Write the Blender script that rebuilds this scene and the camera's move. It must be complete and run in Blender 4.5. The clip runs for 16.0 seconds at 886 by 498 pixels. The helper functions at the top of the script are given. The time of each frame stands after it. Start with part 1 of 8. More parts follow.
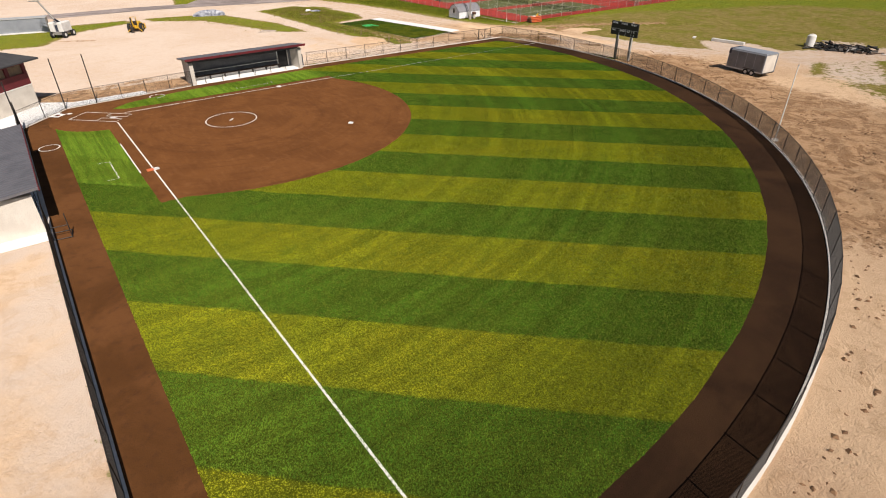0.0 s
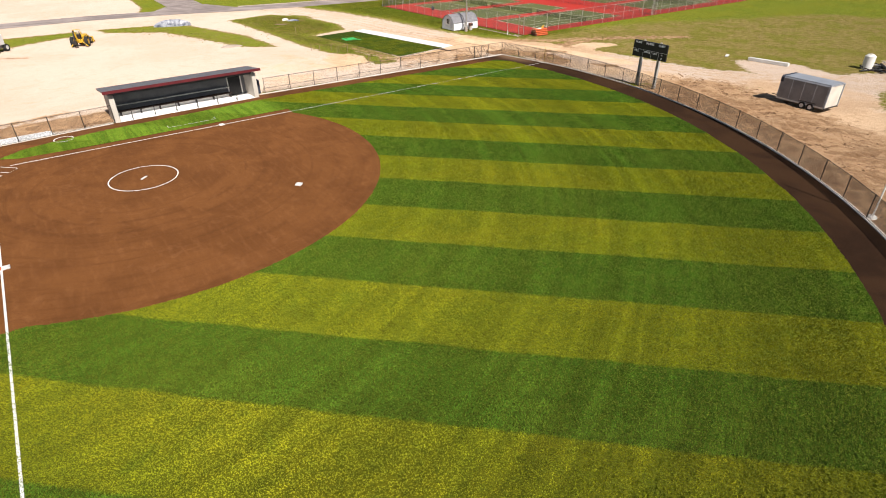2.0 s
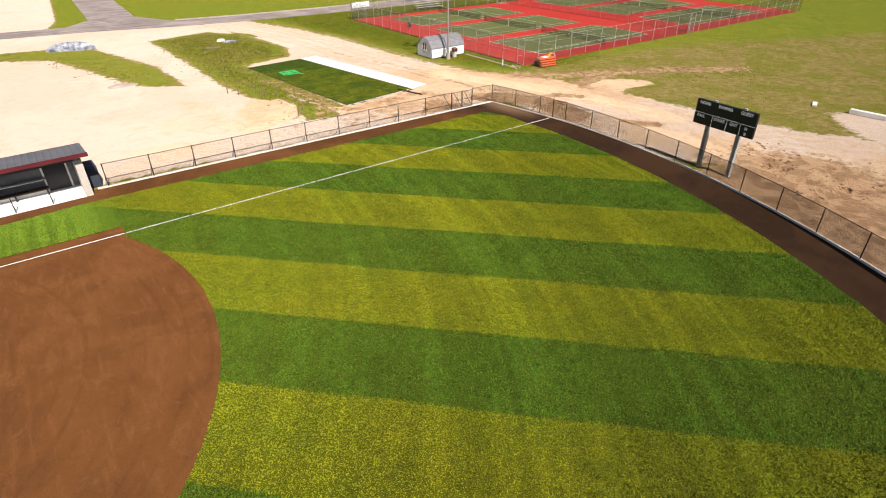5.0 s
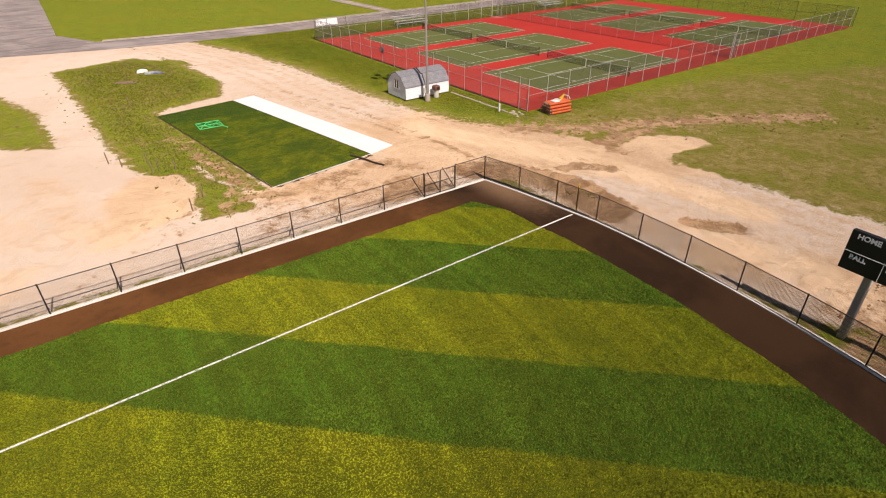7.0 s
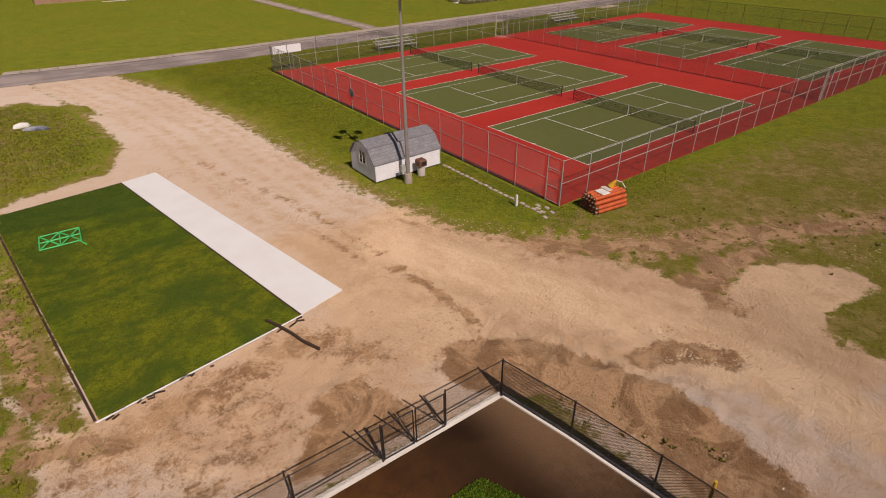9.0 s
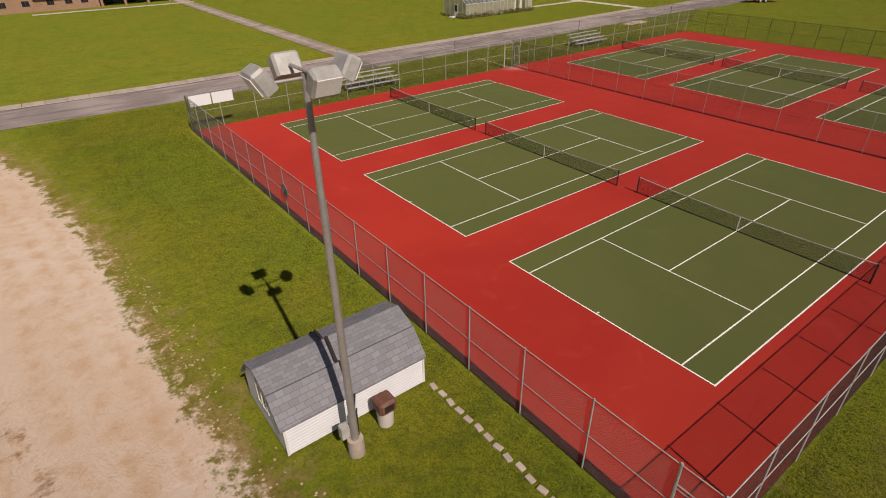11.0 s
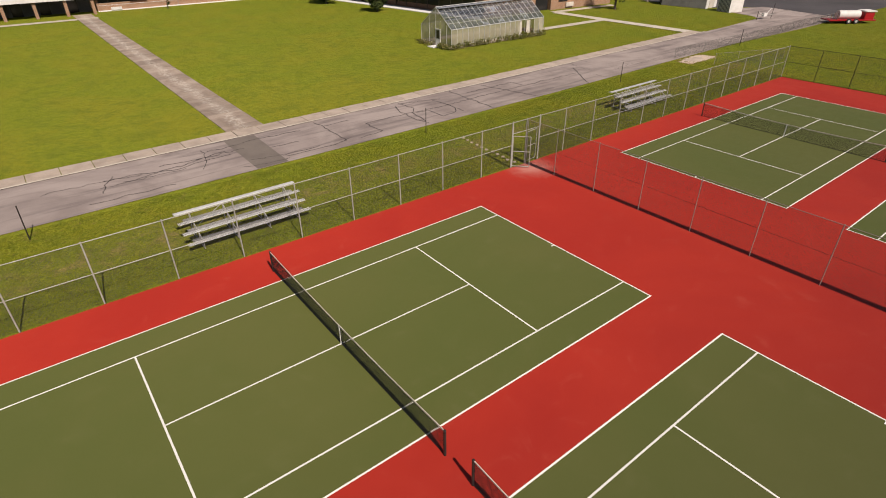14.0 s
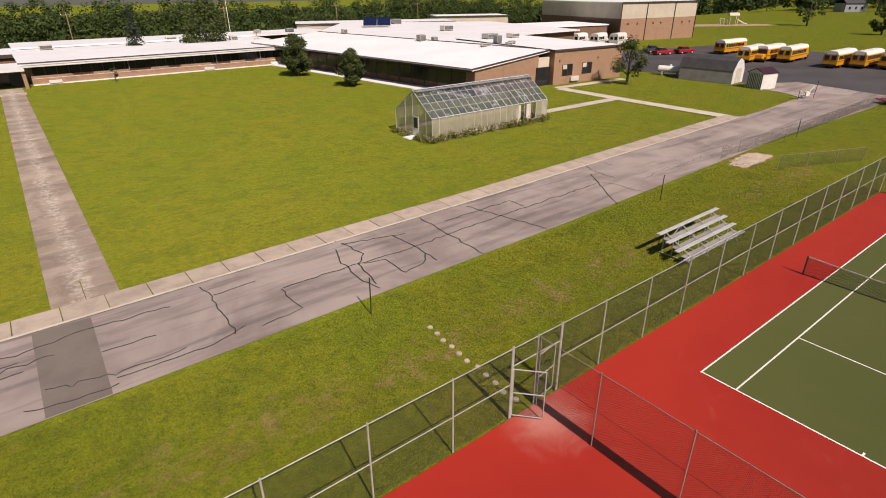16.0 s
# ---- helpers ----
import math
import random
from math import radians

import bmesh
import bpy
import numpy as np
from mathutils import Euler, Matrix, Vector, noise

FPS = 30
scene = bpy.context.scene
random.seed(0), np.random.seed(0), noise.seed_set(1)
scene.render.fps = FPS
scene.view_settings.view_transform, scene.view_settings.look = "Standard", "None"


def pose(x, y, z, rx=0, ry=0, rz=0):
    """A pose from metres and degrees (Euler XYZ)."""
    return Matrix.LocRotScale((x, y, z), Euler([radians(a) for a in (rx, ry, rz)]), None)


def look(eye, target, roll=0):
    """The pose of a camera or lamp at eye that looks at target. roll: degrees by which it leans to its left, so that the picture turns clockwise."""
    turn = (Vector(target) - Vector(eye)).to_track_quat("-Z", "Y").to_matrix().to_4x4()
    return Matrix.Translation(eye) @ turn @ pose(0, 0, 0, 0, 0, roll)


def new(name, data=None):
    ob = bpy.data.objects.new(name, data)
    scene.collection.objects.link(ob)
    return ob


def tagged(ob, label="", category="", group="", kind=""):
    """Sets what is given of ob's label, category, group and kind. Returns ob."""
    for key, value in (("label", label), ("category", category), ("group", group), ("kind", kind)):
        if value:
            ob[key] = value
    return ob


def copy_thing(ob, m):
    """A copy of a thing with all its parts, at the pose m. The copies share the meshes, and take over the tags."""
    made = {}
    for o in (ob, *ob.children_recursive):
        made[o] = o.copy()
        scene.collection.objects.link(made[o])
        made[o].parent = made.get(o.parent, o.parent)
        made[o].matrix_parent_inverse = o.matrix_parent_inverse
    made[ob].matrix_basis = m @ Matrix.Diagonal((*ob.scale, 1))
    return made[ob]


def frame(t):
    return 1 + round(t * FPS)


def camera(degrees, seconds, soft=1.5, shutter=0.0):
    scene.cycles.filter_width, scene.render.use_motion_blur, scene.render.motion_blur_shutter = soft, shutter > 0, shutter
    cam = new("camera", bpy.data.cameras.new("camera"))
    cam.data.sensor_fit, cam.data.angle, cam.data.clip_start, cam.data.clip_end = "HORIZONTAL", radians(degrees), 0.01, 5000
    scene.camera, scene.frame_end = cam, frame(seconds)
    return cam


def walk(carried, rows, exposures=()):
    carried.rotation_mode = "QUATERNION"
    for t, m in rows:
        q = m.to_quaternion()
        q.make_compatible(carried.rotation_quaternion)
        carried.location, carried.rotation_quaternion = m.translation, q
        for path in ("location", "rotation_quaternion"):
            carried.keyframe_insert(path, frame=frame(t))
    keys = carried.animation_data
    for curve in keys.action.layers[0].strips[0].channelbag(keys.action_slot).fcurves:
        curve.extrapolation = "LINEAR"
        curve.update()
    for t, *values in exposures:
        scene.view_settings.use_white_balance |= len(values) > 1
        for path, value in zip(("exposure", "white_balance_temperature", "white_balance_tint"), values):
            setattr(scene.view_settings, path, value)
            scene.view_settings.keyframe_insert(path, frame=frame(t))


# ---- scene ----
# the camera's way: a steady flight over the field, the drive and the courts
PATH = [
    (0.0, pose(-5.911, -65.154, 17.135, 58.84, 0.30, -36.98)),
    (0.5, pose(-3.420, -62.611, 17.141, 58.73, 0.38, -36.89)),
    (1.0, pose(-0.889, -59.917, 16.991, 58.80, 0.33, -36.85)),
    (1.5, pose(1.782, -57.073, 16.859, 58.92, 0.32, -36.85)),
    (2.0, pose(4.671, -54.118, 16.868, 58.85, 0.25, -36.71)),
    (2.5, pose(7.727, -51.096, 16.733, 58.89, 0.23, -36.56)),
    (3.0, pose(10.819, -48.079, 16.767, 58.81, 0.32, -36.38)),
    (3.2, pose(12.018, -46.715, 16.795, 58.71, 0.20, -36.39)),
    (5.3, pose(25.778, -32.803, 16.215, 58.52, 0.42, -36.30)),
    (5.5, pose(27.010, -31.291, 16.129, 58.62, 0.35, -36.57)),
    (6.0, pose(30.463, -27.706, 16.092, 58.76, 0.51, -36.52)),
    (6.5, pose(33.957, -23.744, 16.155, 58.73, 0.49, -36.54)),
    (7.0, pose(37.375, -19.717, 15.796, 58.73, 0.48, -36.74)),
    (7.5, pose(40.862, -15.633, 15.418, 58.92, 0.54, -36.81)),
    (8.0, pose(43.907, -11.858, 15.358, 58.85, 0.63, -36.91)),
    (8.5, pose(47.138, -7.753, 15.235, 58.88, 0.64, -36.94)),
    (9.0, pose(50.360, -3.565, 15.301, 58.93, 0.73, -36.96)),
    (9.5, pose(53.784, 1.203, 15.519, 58.77, 0.79, -37.09)),
    (9.7, pose(55.012, 3.041, 15.428, 58.86, 0.62, -37.31)),
    (11.8, pose(70.145, 21.347, 14.581, 59.15, 0.75, -37.48)),
    (12.0, pose(71.626, 23.266, 14.525, 59.18, 0.72, -37.54)),
    (12.5, pose(75.329, 27.540, 14.413, 59.16, 0.68, -37.59)),
    (13.0, pose(78.974, 31.611, 14.342, 59.13, 0.65, -37.60)),
    (13.5, pose(82.584, 35.233, 14.012, 59.14, 0.61, -37.62)),
    (14.0, pose(85.999, 38.701, 13.807, 58.99, 0.49, -37.80)),
    (14.5, pose(89.303, 41.902, 13.697, 59.06, 0.52, -37.70)),
    (15.0, pose(92.421, 45.195, 13.748, 59.21, 0.55, -37.67)),
    (15.5, pose(95.563, 48.547, 13.684, 61.23, 0.56, -37.84)),
    (16.0, pose(98.844, 51.985, 13.802, 64.39, 0.35, -37.90)),
]
cam = camera(78.20, 16.0, soft=1.0)
walk(cam, PATH, exposures=((0.0, 0.08, 6650, 13), (1.0, 0.30, 6500, 11), (3.0, 0.40, 6500, 12), (5.5, 0.42, 6550, 13), (7.0, 0.12, 6850, 18), (7.5, -0.03, 6900, 20), (8.5, -0.40, 7050, 22), (9.0, -0.51, 7100, 22), (9.7, -0.58, 7100, 22), (12.0, -0.20, 6850, 14), (14.0, -0.15, 6950, 16), (16.0, -0.06, 7000, 19)))

# ---- light: clear summer day, high sun from the -Y side ----
SUN_EL, SUN_AZ = radians(46.7), math.atan2(-0.128, -0.99)
world = bpy.data.worlds.new("sky")
scene.world = world
world.use_nodes = True
_n, _l = world.node_tree.nodes, world.node_tree.links
sky = _n.new("ShaderNodeTexSky")
sky.sky_type, sky.sun_disc = "NISHITA", False
sky.sun_elevation, sky.sun_rotation = SUN_EL, SUN_AZ
_l.new(sky.outputs[0], _n["Background"].inputs[0])
_n["Background"].inputs[1].default_value = 0.05
sun = new("sun", bpy.data.lights.new("sun", "SUN"))
sun.data.energy, sun.data.angle, sun.data.color = 4.9, radians(0.53), (1.0, 0.945, 0.865)
sun.matrix_world = look((0, 0, 0), (-math.sin(SUN_AZ) * math.cos(SUN_EL), -math.cos(SUN_AZ) * math.cos(SUN_EL), -math.sin(SUN_EL)))
sun.location = (0, 0, 80)


# ---- materials ----
class Nodes:
    """A node material with short ways to wire it."""

    def __init__(self, name):
        self.m = bpy.data.materials.new(name)
        self.m.use_nodes = True
        self.t = self.m.node_tree
        self.bsdf = self.t.nodes["Principled BSDF"]
        self.out = self.t.nodes["Material Output"]

    def add(self, kind, operation="", interpolation_type="", data_type="", attribute_name=""):
        n = self.t.nodes.new(kind)
        if operation:
            n.operation = operation
        if interpolation_type:
            n.interpolation_type = interpolation_type
        if data_type:
            n.data_type = data_type
        if attribute_name:
            n.attribute_name = attribute_name
        return n

    def link(self, a, b):
        self.t.links.new(a, b)

    def put(self, socket, v):
        if hasattr(v, "is_linked"):
            self.link(v, socket)
        else:
            socket.default_value = v

    def pos(self, local=False):
        if local:
            return self.add("ShaderNodeTexCoord").outputs["Object"]
        return self.add("ShaderNodeNewGeometry").outputs["Position"]

    def scaled(self, vec, s):
        n = self.add("ShaderNodeMapping")
        n.inputs["Scale"].default_value = s
        self.link(vec, n.inputs["Vector"])
        return n.outputs[0]

    def noise(self, vec, scale, detail=4, rough=0.55, distort=0.0):
        n = self.add("ShaderNodeTexNoise")
        n.inputs["Scale"].default_value, n.inputs["Detail"].default_value = scale, detail
        n.inputs["Roughness"].default_value, n.inputs["Distortion"].default_value = rough, distort
        self.link(vec, n.inputs["Vector"])
        return n.outputs["Fac"]

    def math(self, op, a, b=0.0, c=0.0):
        n = self.add("ShaderNodeMath", operation=op)
        for i, v in enumerate((a, b, c)):
            self.put(n.inputs[i], v)
        return n.outputs[0]

    def ramp(self, fac, lo, hi):
        """0 below lo, 1 above hi."""
        n = self.add("ShaderNodeMapRange", interpolation_type="SMOOTHSTEP")
        self.put(n.inputs["Value"], fac)
        n.inputs["From Min"].default_value, n.inputs["From Max"].default_value = lo, hi
        return n.outputs[0]

    def mix(self, fac, a, b):
        n = self.add("ShaderNodeMix", data_type="RGBA")
        self.put(n.inputs[0], fac)
        for s, v in ((n.inputs[6], a), (n.inputs[7], b)):
            self.put(s, v if hasattr(v, "is_linked") else (*v, 1))
        return n.outputs[2]

    def attr(self, name):
        return self.add("ShaderNodeAttribute", attribute_name=name).outputs["Fac"]

    def fuzz(self, weight, tint, rough=0.5):
        """Loose surfaces: blades and grains scatter light back and catch it at a low angle."""
        self.bsdf.inputs["Diffuse Roughness"].default_value = 1.0
        self.bsdf.inputs["Sheen Weight"].default_value = weight
        self.bsdf.inputs["Sheen Roughness"].default_value = rough
        self.bsdf.inputs["Sheen Tint"].default_value = (*tint, 1)

    def finish(self, colour, rough=0.8, metal=0.0, bump=None, height=0.02, strength=1.0, spec=None):
        self.put(self.bsdf.inputs["Base Color"], colour if hasattr(colour, "is_linked") else (*colour, 1))
        self.put(self.bsdf.inputs["Roughness"], rough)
        self.put(self.bsdf.inputs["Metallic"], metal)
        if spec is not None:
            self.bsdf.inputs["Specular IOR Level"].default_value = spec
        if bump is not None:
            b = self.add("ShaderNodeBump")
            b.inputs["Distance"].default_value, b.inputs["Strength"].default_value = height, strength
            self.link(bump, b.inputs["Height"])
            self.link(b.outputs[0], self.bsdf.inputs["Normal"])
        return self.m


def plain(name, c1, c2=None, scale=1.5, fine=25.0, rough=0.7, metal=0.0, height=0.004, grime=0.35, local=True, spec=None):
    """A surface with broad stains between c1 and c2, fine grain and a little relief; alike pieces differ a bit."""
    k = Nodes(name)
    p = k.pos(local)
    c2 = c2 or tuple(v * 0.72 for v in c1)
    broad, grain = k.noise(p, scale, 5), k.noise(p, fine, 3)
    col = k.mix(k.ramp(broad, 0.35, 0.7), c1, c2)
    col = k.mix(k.math("MULTIPLY", k.ramp(grain, 0.45, 0.75), grime), col, tuple(v * 0.6 for v in c2))
    rnd = k.add("ShaderNodeObjectInfo").outputs["Random"]
    hsv = k.add("ShaderNodeHueSaturation")
    k.put(hsv.inputs["Value"], k.math("MULTIPLY_ADD", rnd, 0.16, 0.92))
    k.link(col, hsv.inputs["Color"])
    return k.finish(hsv.outputs[0], k.math("MULTIPLY_ADD", grain, 0.2, rough - 0.1), metal, grain, height, spec=spec)


def grass_mix(k, p, lush, worn, dark):
    """Grass colour: patches, tufts and blades at four scales."""
    patch = k.noise(p, 0.12, 5, 0.6, 0.6)
    mid = k.noise(p, 0.55, 5, 0.62, 0.4)
    tuft = k.noise(p, 2.3, 5, 0.68)
    blade = k.noise(p, 13.0, 4, 0.75)
    deep = tuple(v * 0.45 for v in dark)
    c = k.mix(k.ramp(patch, 0.38, 0.66), lush, worn)
    c = k.mix(k.math("MULTIPLY", k.ramp(mid, 0.45, 0.66), 0.50), c, dark)
    c = k.mix(k.math("MULTIPLY", k.ramp(tuft, 0.44, 0.64), 0.55), c, dark)
    c = k.mix(k.math("MULTIPLY", k.ramp(blade, 0.46, 0.62), 0.58), c, deep)
    return c, blade, tuft


def make_field_grass(name, gain):
    """Mown stripes; gain darkens the thatch as shade between blades and brightens the blades as lit."""
    k = Nodes(name)
    p = k.pos()
    sep = k.add("ShaderNodeSeparateXYZ")
    k.link(p, sep.inputs[0])
    wob = k.math("MULTIPLY", k.math("SUBTRACT", k.noise(p, 0.25, 3), 0.5), 0.5)
    wob2 = k.math("MULTIPLY", k.math("SUBTRACT", k.noise(p, 4.0, 4, 0.7), 0.5), 0.5)
    s = k.math("ADD", k.math("ADD", sep.outputs[0], sep.outputs[1]), k.math("ADD", wob, wob2))
    band = k.math("PINGPONG", k.math("SUBTRACT", s, 3.3 - 3.23 - 6.46), 6.46)
    band = k.ramp(band, 3.08, 3.38)
    # older mowing rounds: arcs about home plate
    flat = k.scaled(p, (1.0, 1.0, 0.0))
    ln = k.add("ShaderNodeVectorMath", operation="LENGTH")
    k.link(flat, ln.inputs[0])
    comb = k.add("ShaderNodeCombineXYZ")
    k.link(k.math("MULTIPLY", ln.outputs["Value"], 1.15), comb.inputs[0])
    k.link(k.math("MULTIPLY", sep.outputs[1], 0.055), comb.inputs[1])
    arcs = k.noise(comb.outputs[0], 0.62, 4, 0.6, 0.3)
    fine = k.noise(comb.outputs[0], 3.4, 3, 0.6, 0.2)
    reach = k.ramp(ln.outputs["Value"], 26.0, 44.0)
    light, b1, t1 = grass_mix(k, p, GRASS_LIGHT, GRASS_LIGHT2, GRASS_LIGHT3)
    dark, _, _ = grass_mix(k, p, GRASS_DARK, GRASS_DARK2, GRASS_DARK3)
    c = k.mix(band, light, dark)
    # the strip by first base is mown the other way and shows no bands
    combed = k.noise(k.scaled(p, (2.2, 0.12, 1.0)), 1.0, 4, 0.6, 0.2)
    plainer = k.mix(k.math("MULTIPLY_ADD", k.ramp(combed, 0.40, 0.62), 0.8, 0.1), (0.105, 0.178, 0.016), (0.048, 0.102, 0.009))
    c = k.mix(k.math("MULTIPLY", k.math("LESS_THAN", sep.outputs[0], -1.06), k.math("GREATER_THAN", s, -23.0)), c, plainer)
    c = k.mix(k.math("MULTIPLY", k.math("GREATER_THAN", sep.outputs[1], 0.7), k.math("SUBTRACT", 1.0, k.ramp(sep.outputs[0], 22.5, 26.5))), c, plainer)
    spot = k.noise(p, 0.33, 5, 0.65, 1.0)
    c = k.mix(k.math("MULTIPLY", k.ramp(spot, 0.54, 0.74), 0.4), c, GRASS_DARK)
    lay = k.math("ADD", k.math("MULTIPLY", k.ramp(arcs, 0.40, 0.66), 0.50), k.math("MULTIPLY", k.ramp(fine, 0.38, 0.66), 0.16))
    hsv = k.add("ShaderNodeHueSaturation")
    if gain > 1:
        gain = k.math("MULTIPLY_ADD", k.add("ShaderNodeNewGeometry").outputs["Random Per Island"], gain * 0.24, gain * 0.86)
    k.put(hsv.inputs["Value"], k.math("MULTIPLY", gain, k.math("ADD", 0.77, k.math("MULTIPLY", lay, k.math("MULTIPLY_ADD", reach, 0.75, 0.25)))))
    k.link(c, hsv.inputs["Color"])
    c = hsv.outputs[0]
    k.fuzz(0.42, (0.60, 0.70, 0.06))
    return k.finish(c, 0.9, 0, k.math("ADD", b1, t1), 0.07, 1.0, spec=0.08)


def make_turf():
    k = Nodes("practice_turf")
    p = k.pos()
    swirl = k.noise(p, 0.22, 5, 0.62, 2.2)
    c, b, t = grass_mix(k, p, (0.114, 0.145, 0.010), (0.154, 0.160, 0.011), (0.045, 0.075, 0.008))
    c = k.mix(k.math("MULTIPLY", k.ramp(swirl, 0.38, 0.66), 0.80), c, (0.036, 0.066, 0.009))
    sep = k.add("ShaderNodeSeparateXYZ")
    k.link(p, sep.inputs[0])
    # the last roll laid is greener
    roll = k.ramp(k.math("ADD", k.math("MULTIPLY_ADD", sep.outputs[0], 0.16, sep.outputs[1]), k.math("MULTIPLY", k.noise(p, 1.5, 4, 0.6), 0.8)), 41.2, 41.9)
    c = k.mix(k.math("MULTIPLY", roll, 0.6), c, (0.026, 0.062, 0.012))
    k.fuzz(0.08, (0.7, 0.75, 0.12))
    return k.finish(c, 0.9, 0, b, 0.05, spec=0.08)


def make_ground():
    """One sheet: lawn, sandy gravel, turned earth and dry grass, by weights kept in the mesh and broken up by noise."""
    k = Nodes("ground_cover")
    p = k.pos()
    grass, blade, tuft = grass_mix(k, p, (0.134, 0.166, 0.009), (0.174, 0.170, 0.011), (0.052, 0.080, 0.007))
    n0, n1, n2, n3 = k.noise(p, 0.06, 5, 0.6, 0.5), k.noise(p, 0.22, 6, 0.6, 0.5), k.noise(p, 1.1, 6, 0.68, 0.3), k.noise(p, 7.0, 6, 0.75)
    n4 = k.noise(p, 34.0, 3, 0.7)
    dryc = k.mix(k.ramp(n2, 0.38, 0.62), (0.135, 0.104, 0.022), (0.245, 0.168, 0.075))
    dryc = k.mix(k.math("MULTIPLY", k.ramp(n1, 0.48, 0.58), 0.7), dryc, (0.110, 0.112, 0.008))
    dryc = k.mix(k.math("MULTIPLY", k.ramp(n3, 0.46, 0.62), 0.6), dryc, (0.055, 0.042, 0.012))
    tan = k.ramp(k.math("ADD", k.attr("tan"), k.math("MULTIPLY", k.math("SUBTRACT", n1, 0.5), 1.2)), 0.25, 0.75)
    sand = k.mix(tan, (0.555, 0.445, 0.365), (0.62, 0.430, 0.272))
    worn = k.math("MULTIPLY_ADD", tan, 0.55, 0.45)
    sand = k.mix(k.math("MULTIPLY", k.ramp(n0, 0.44, 0.58), k.math("MULTIPLY", worn, 0.6)), sand, (0.42, 0.265, 0.165))
    n5 = k.noise(p, 0.5, 6, 0.66, 1.4)
    sand = k.mix(k.math("MULTIPLY", k.ramp(n5, 0.52, 0.60), k.math("MULTIPLY", worn, 0.5)), sand, (0.44, 0.275, 0.155))
    sand = k.mix(k.math("MULTIPLY", k.attr("rut"), k.ramp(n2, 0.35, 0.65)), sand, (0.43, 0.270, 0.155))
    sand = k.mix(k.math("MULTIPLY", k.ramp(n2, 0.50, 0.68), k.math("MULTIPLY", worn, 0.30)), sand, (0.43, 0.270, 0.155))
    sand = k.mix(k.math("MULTIPLY", k.ramp(n3, 0.54, 0.72), 0.22), sand, (0.40, 0.255, 0.150))
    sand = k.mix(k.math("MULTIPLY", k.ramp(n4, 0.40, 0.30), 0.22), sand, (0.33, 0.220, 0.140))
    sand = k.mix(k.math("MULTIPLY", k.ramp(n4, 0.54, 0.64), 0.45), sand, k.mix(tan, (0.70, 0.61, 0.53), (0.74, 0.57, 0.40)))
    packed = k.mix(k.ramp(k.noise(k.scaled(p, (1.0, 0.45, 1.0)), 0.9, 5, 0.6, 0.6), 0.40, 0.64), (0.68, 0.490, 0.320), (0.58, 0.390, 0.235))
    packed = k.mix(k.math("MULTIPLY", k.ramp(n3, 0.54, 0.72), 0.25), packed, (0.36, 0.225, 0.125))
    sand = k.mix(k.math("MULTIPLY", k.ramp(k.math("ADD", k.attr("lane"), k.math("SUBTRACT", n2, 0.5)), 0.25, 0.8), 0.85), sand, packed)
    dirt = k.mix(k.ramp(n5, 0.42, 0.56), (0.43, 0.260, 0.140), (0.245, 0.130, 0.062))
    dirt = k.mix(k.math("MULTIPLY", k.ramp(n3, 0.48, 0.66), 0.45), dirt, (0.120, 0.060, 0.030))
    dirt = k.mix(k.math("MULTIPLY", k.ramp(n1, 0.5, 0.7), 0.5), dirt, (0.43, 0.280, 0.160))
    edge = k.math("ADD", k.math("MULTIPLY", k.math("SUBTRACT", n2, 0.5), 1.2), k.math("MULTIPLY", k.math("SUBTRACT", n3, 0.5), 0.6))
    sa = k.attr("sand")
    rim = k.math("MULTIPLY", k.math("MULTIPLY", sa, k.math("SUBTRACT", 1.0, sa)), 3.6)
    wd = k.ramp(k.math("ADD", k.math("MAXIMUM", k.attr("dry"), rim), edge), 0.4, 0.8)
    ws = k.ramp(k.math("ADD", sa, edge), 0.42, 0.62)
    we = k.ramp(k.math("ADD", k.attr("dirt"), edge), 0.42, 0.66)
    c = k.mix(wd, grass, dryc)
    c = k.mix(ws, c, sand)
    c = k.mix(we, c, dirt)
    rough = k.math("ADD", n3, k.math("ADD", k.math("MULTIPLY", n2, 1.5), k.math("ADD", k.math("MULTIPLY", n4, 0.35), k.math("MULTIPLY", n5, 1.2))))
    k.fuzz(0.24, (0.75, 0.74, 0.12))
    k.link(k.mix(k.math("MAXIMUM", ws, we), (0.75, 0.74, 0.12), (0.80, 0.65, 0.45)), k.bsdf.inputs["Sheen Tint"])
    return k.finish(c, 0.95, 0, rough, 0.11, 1.0, spec=0.08)


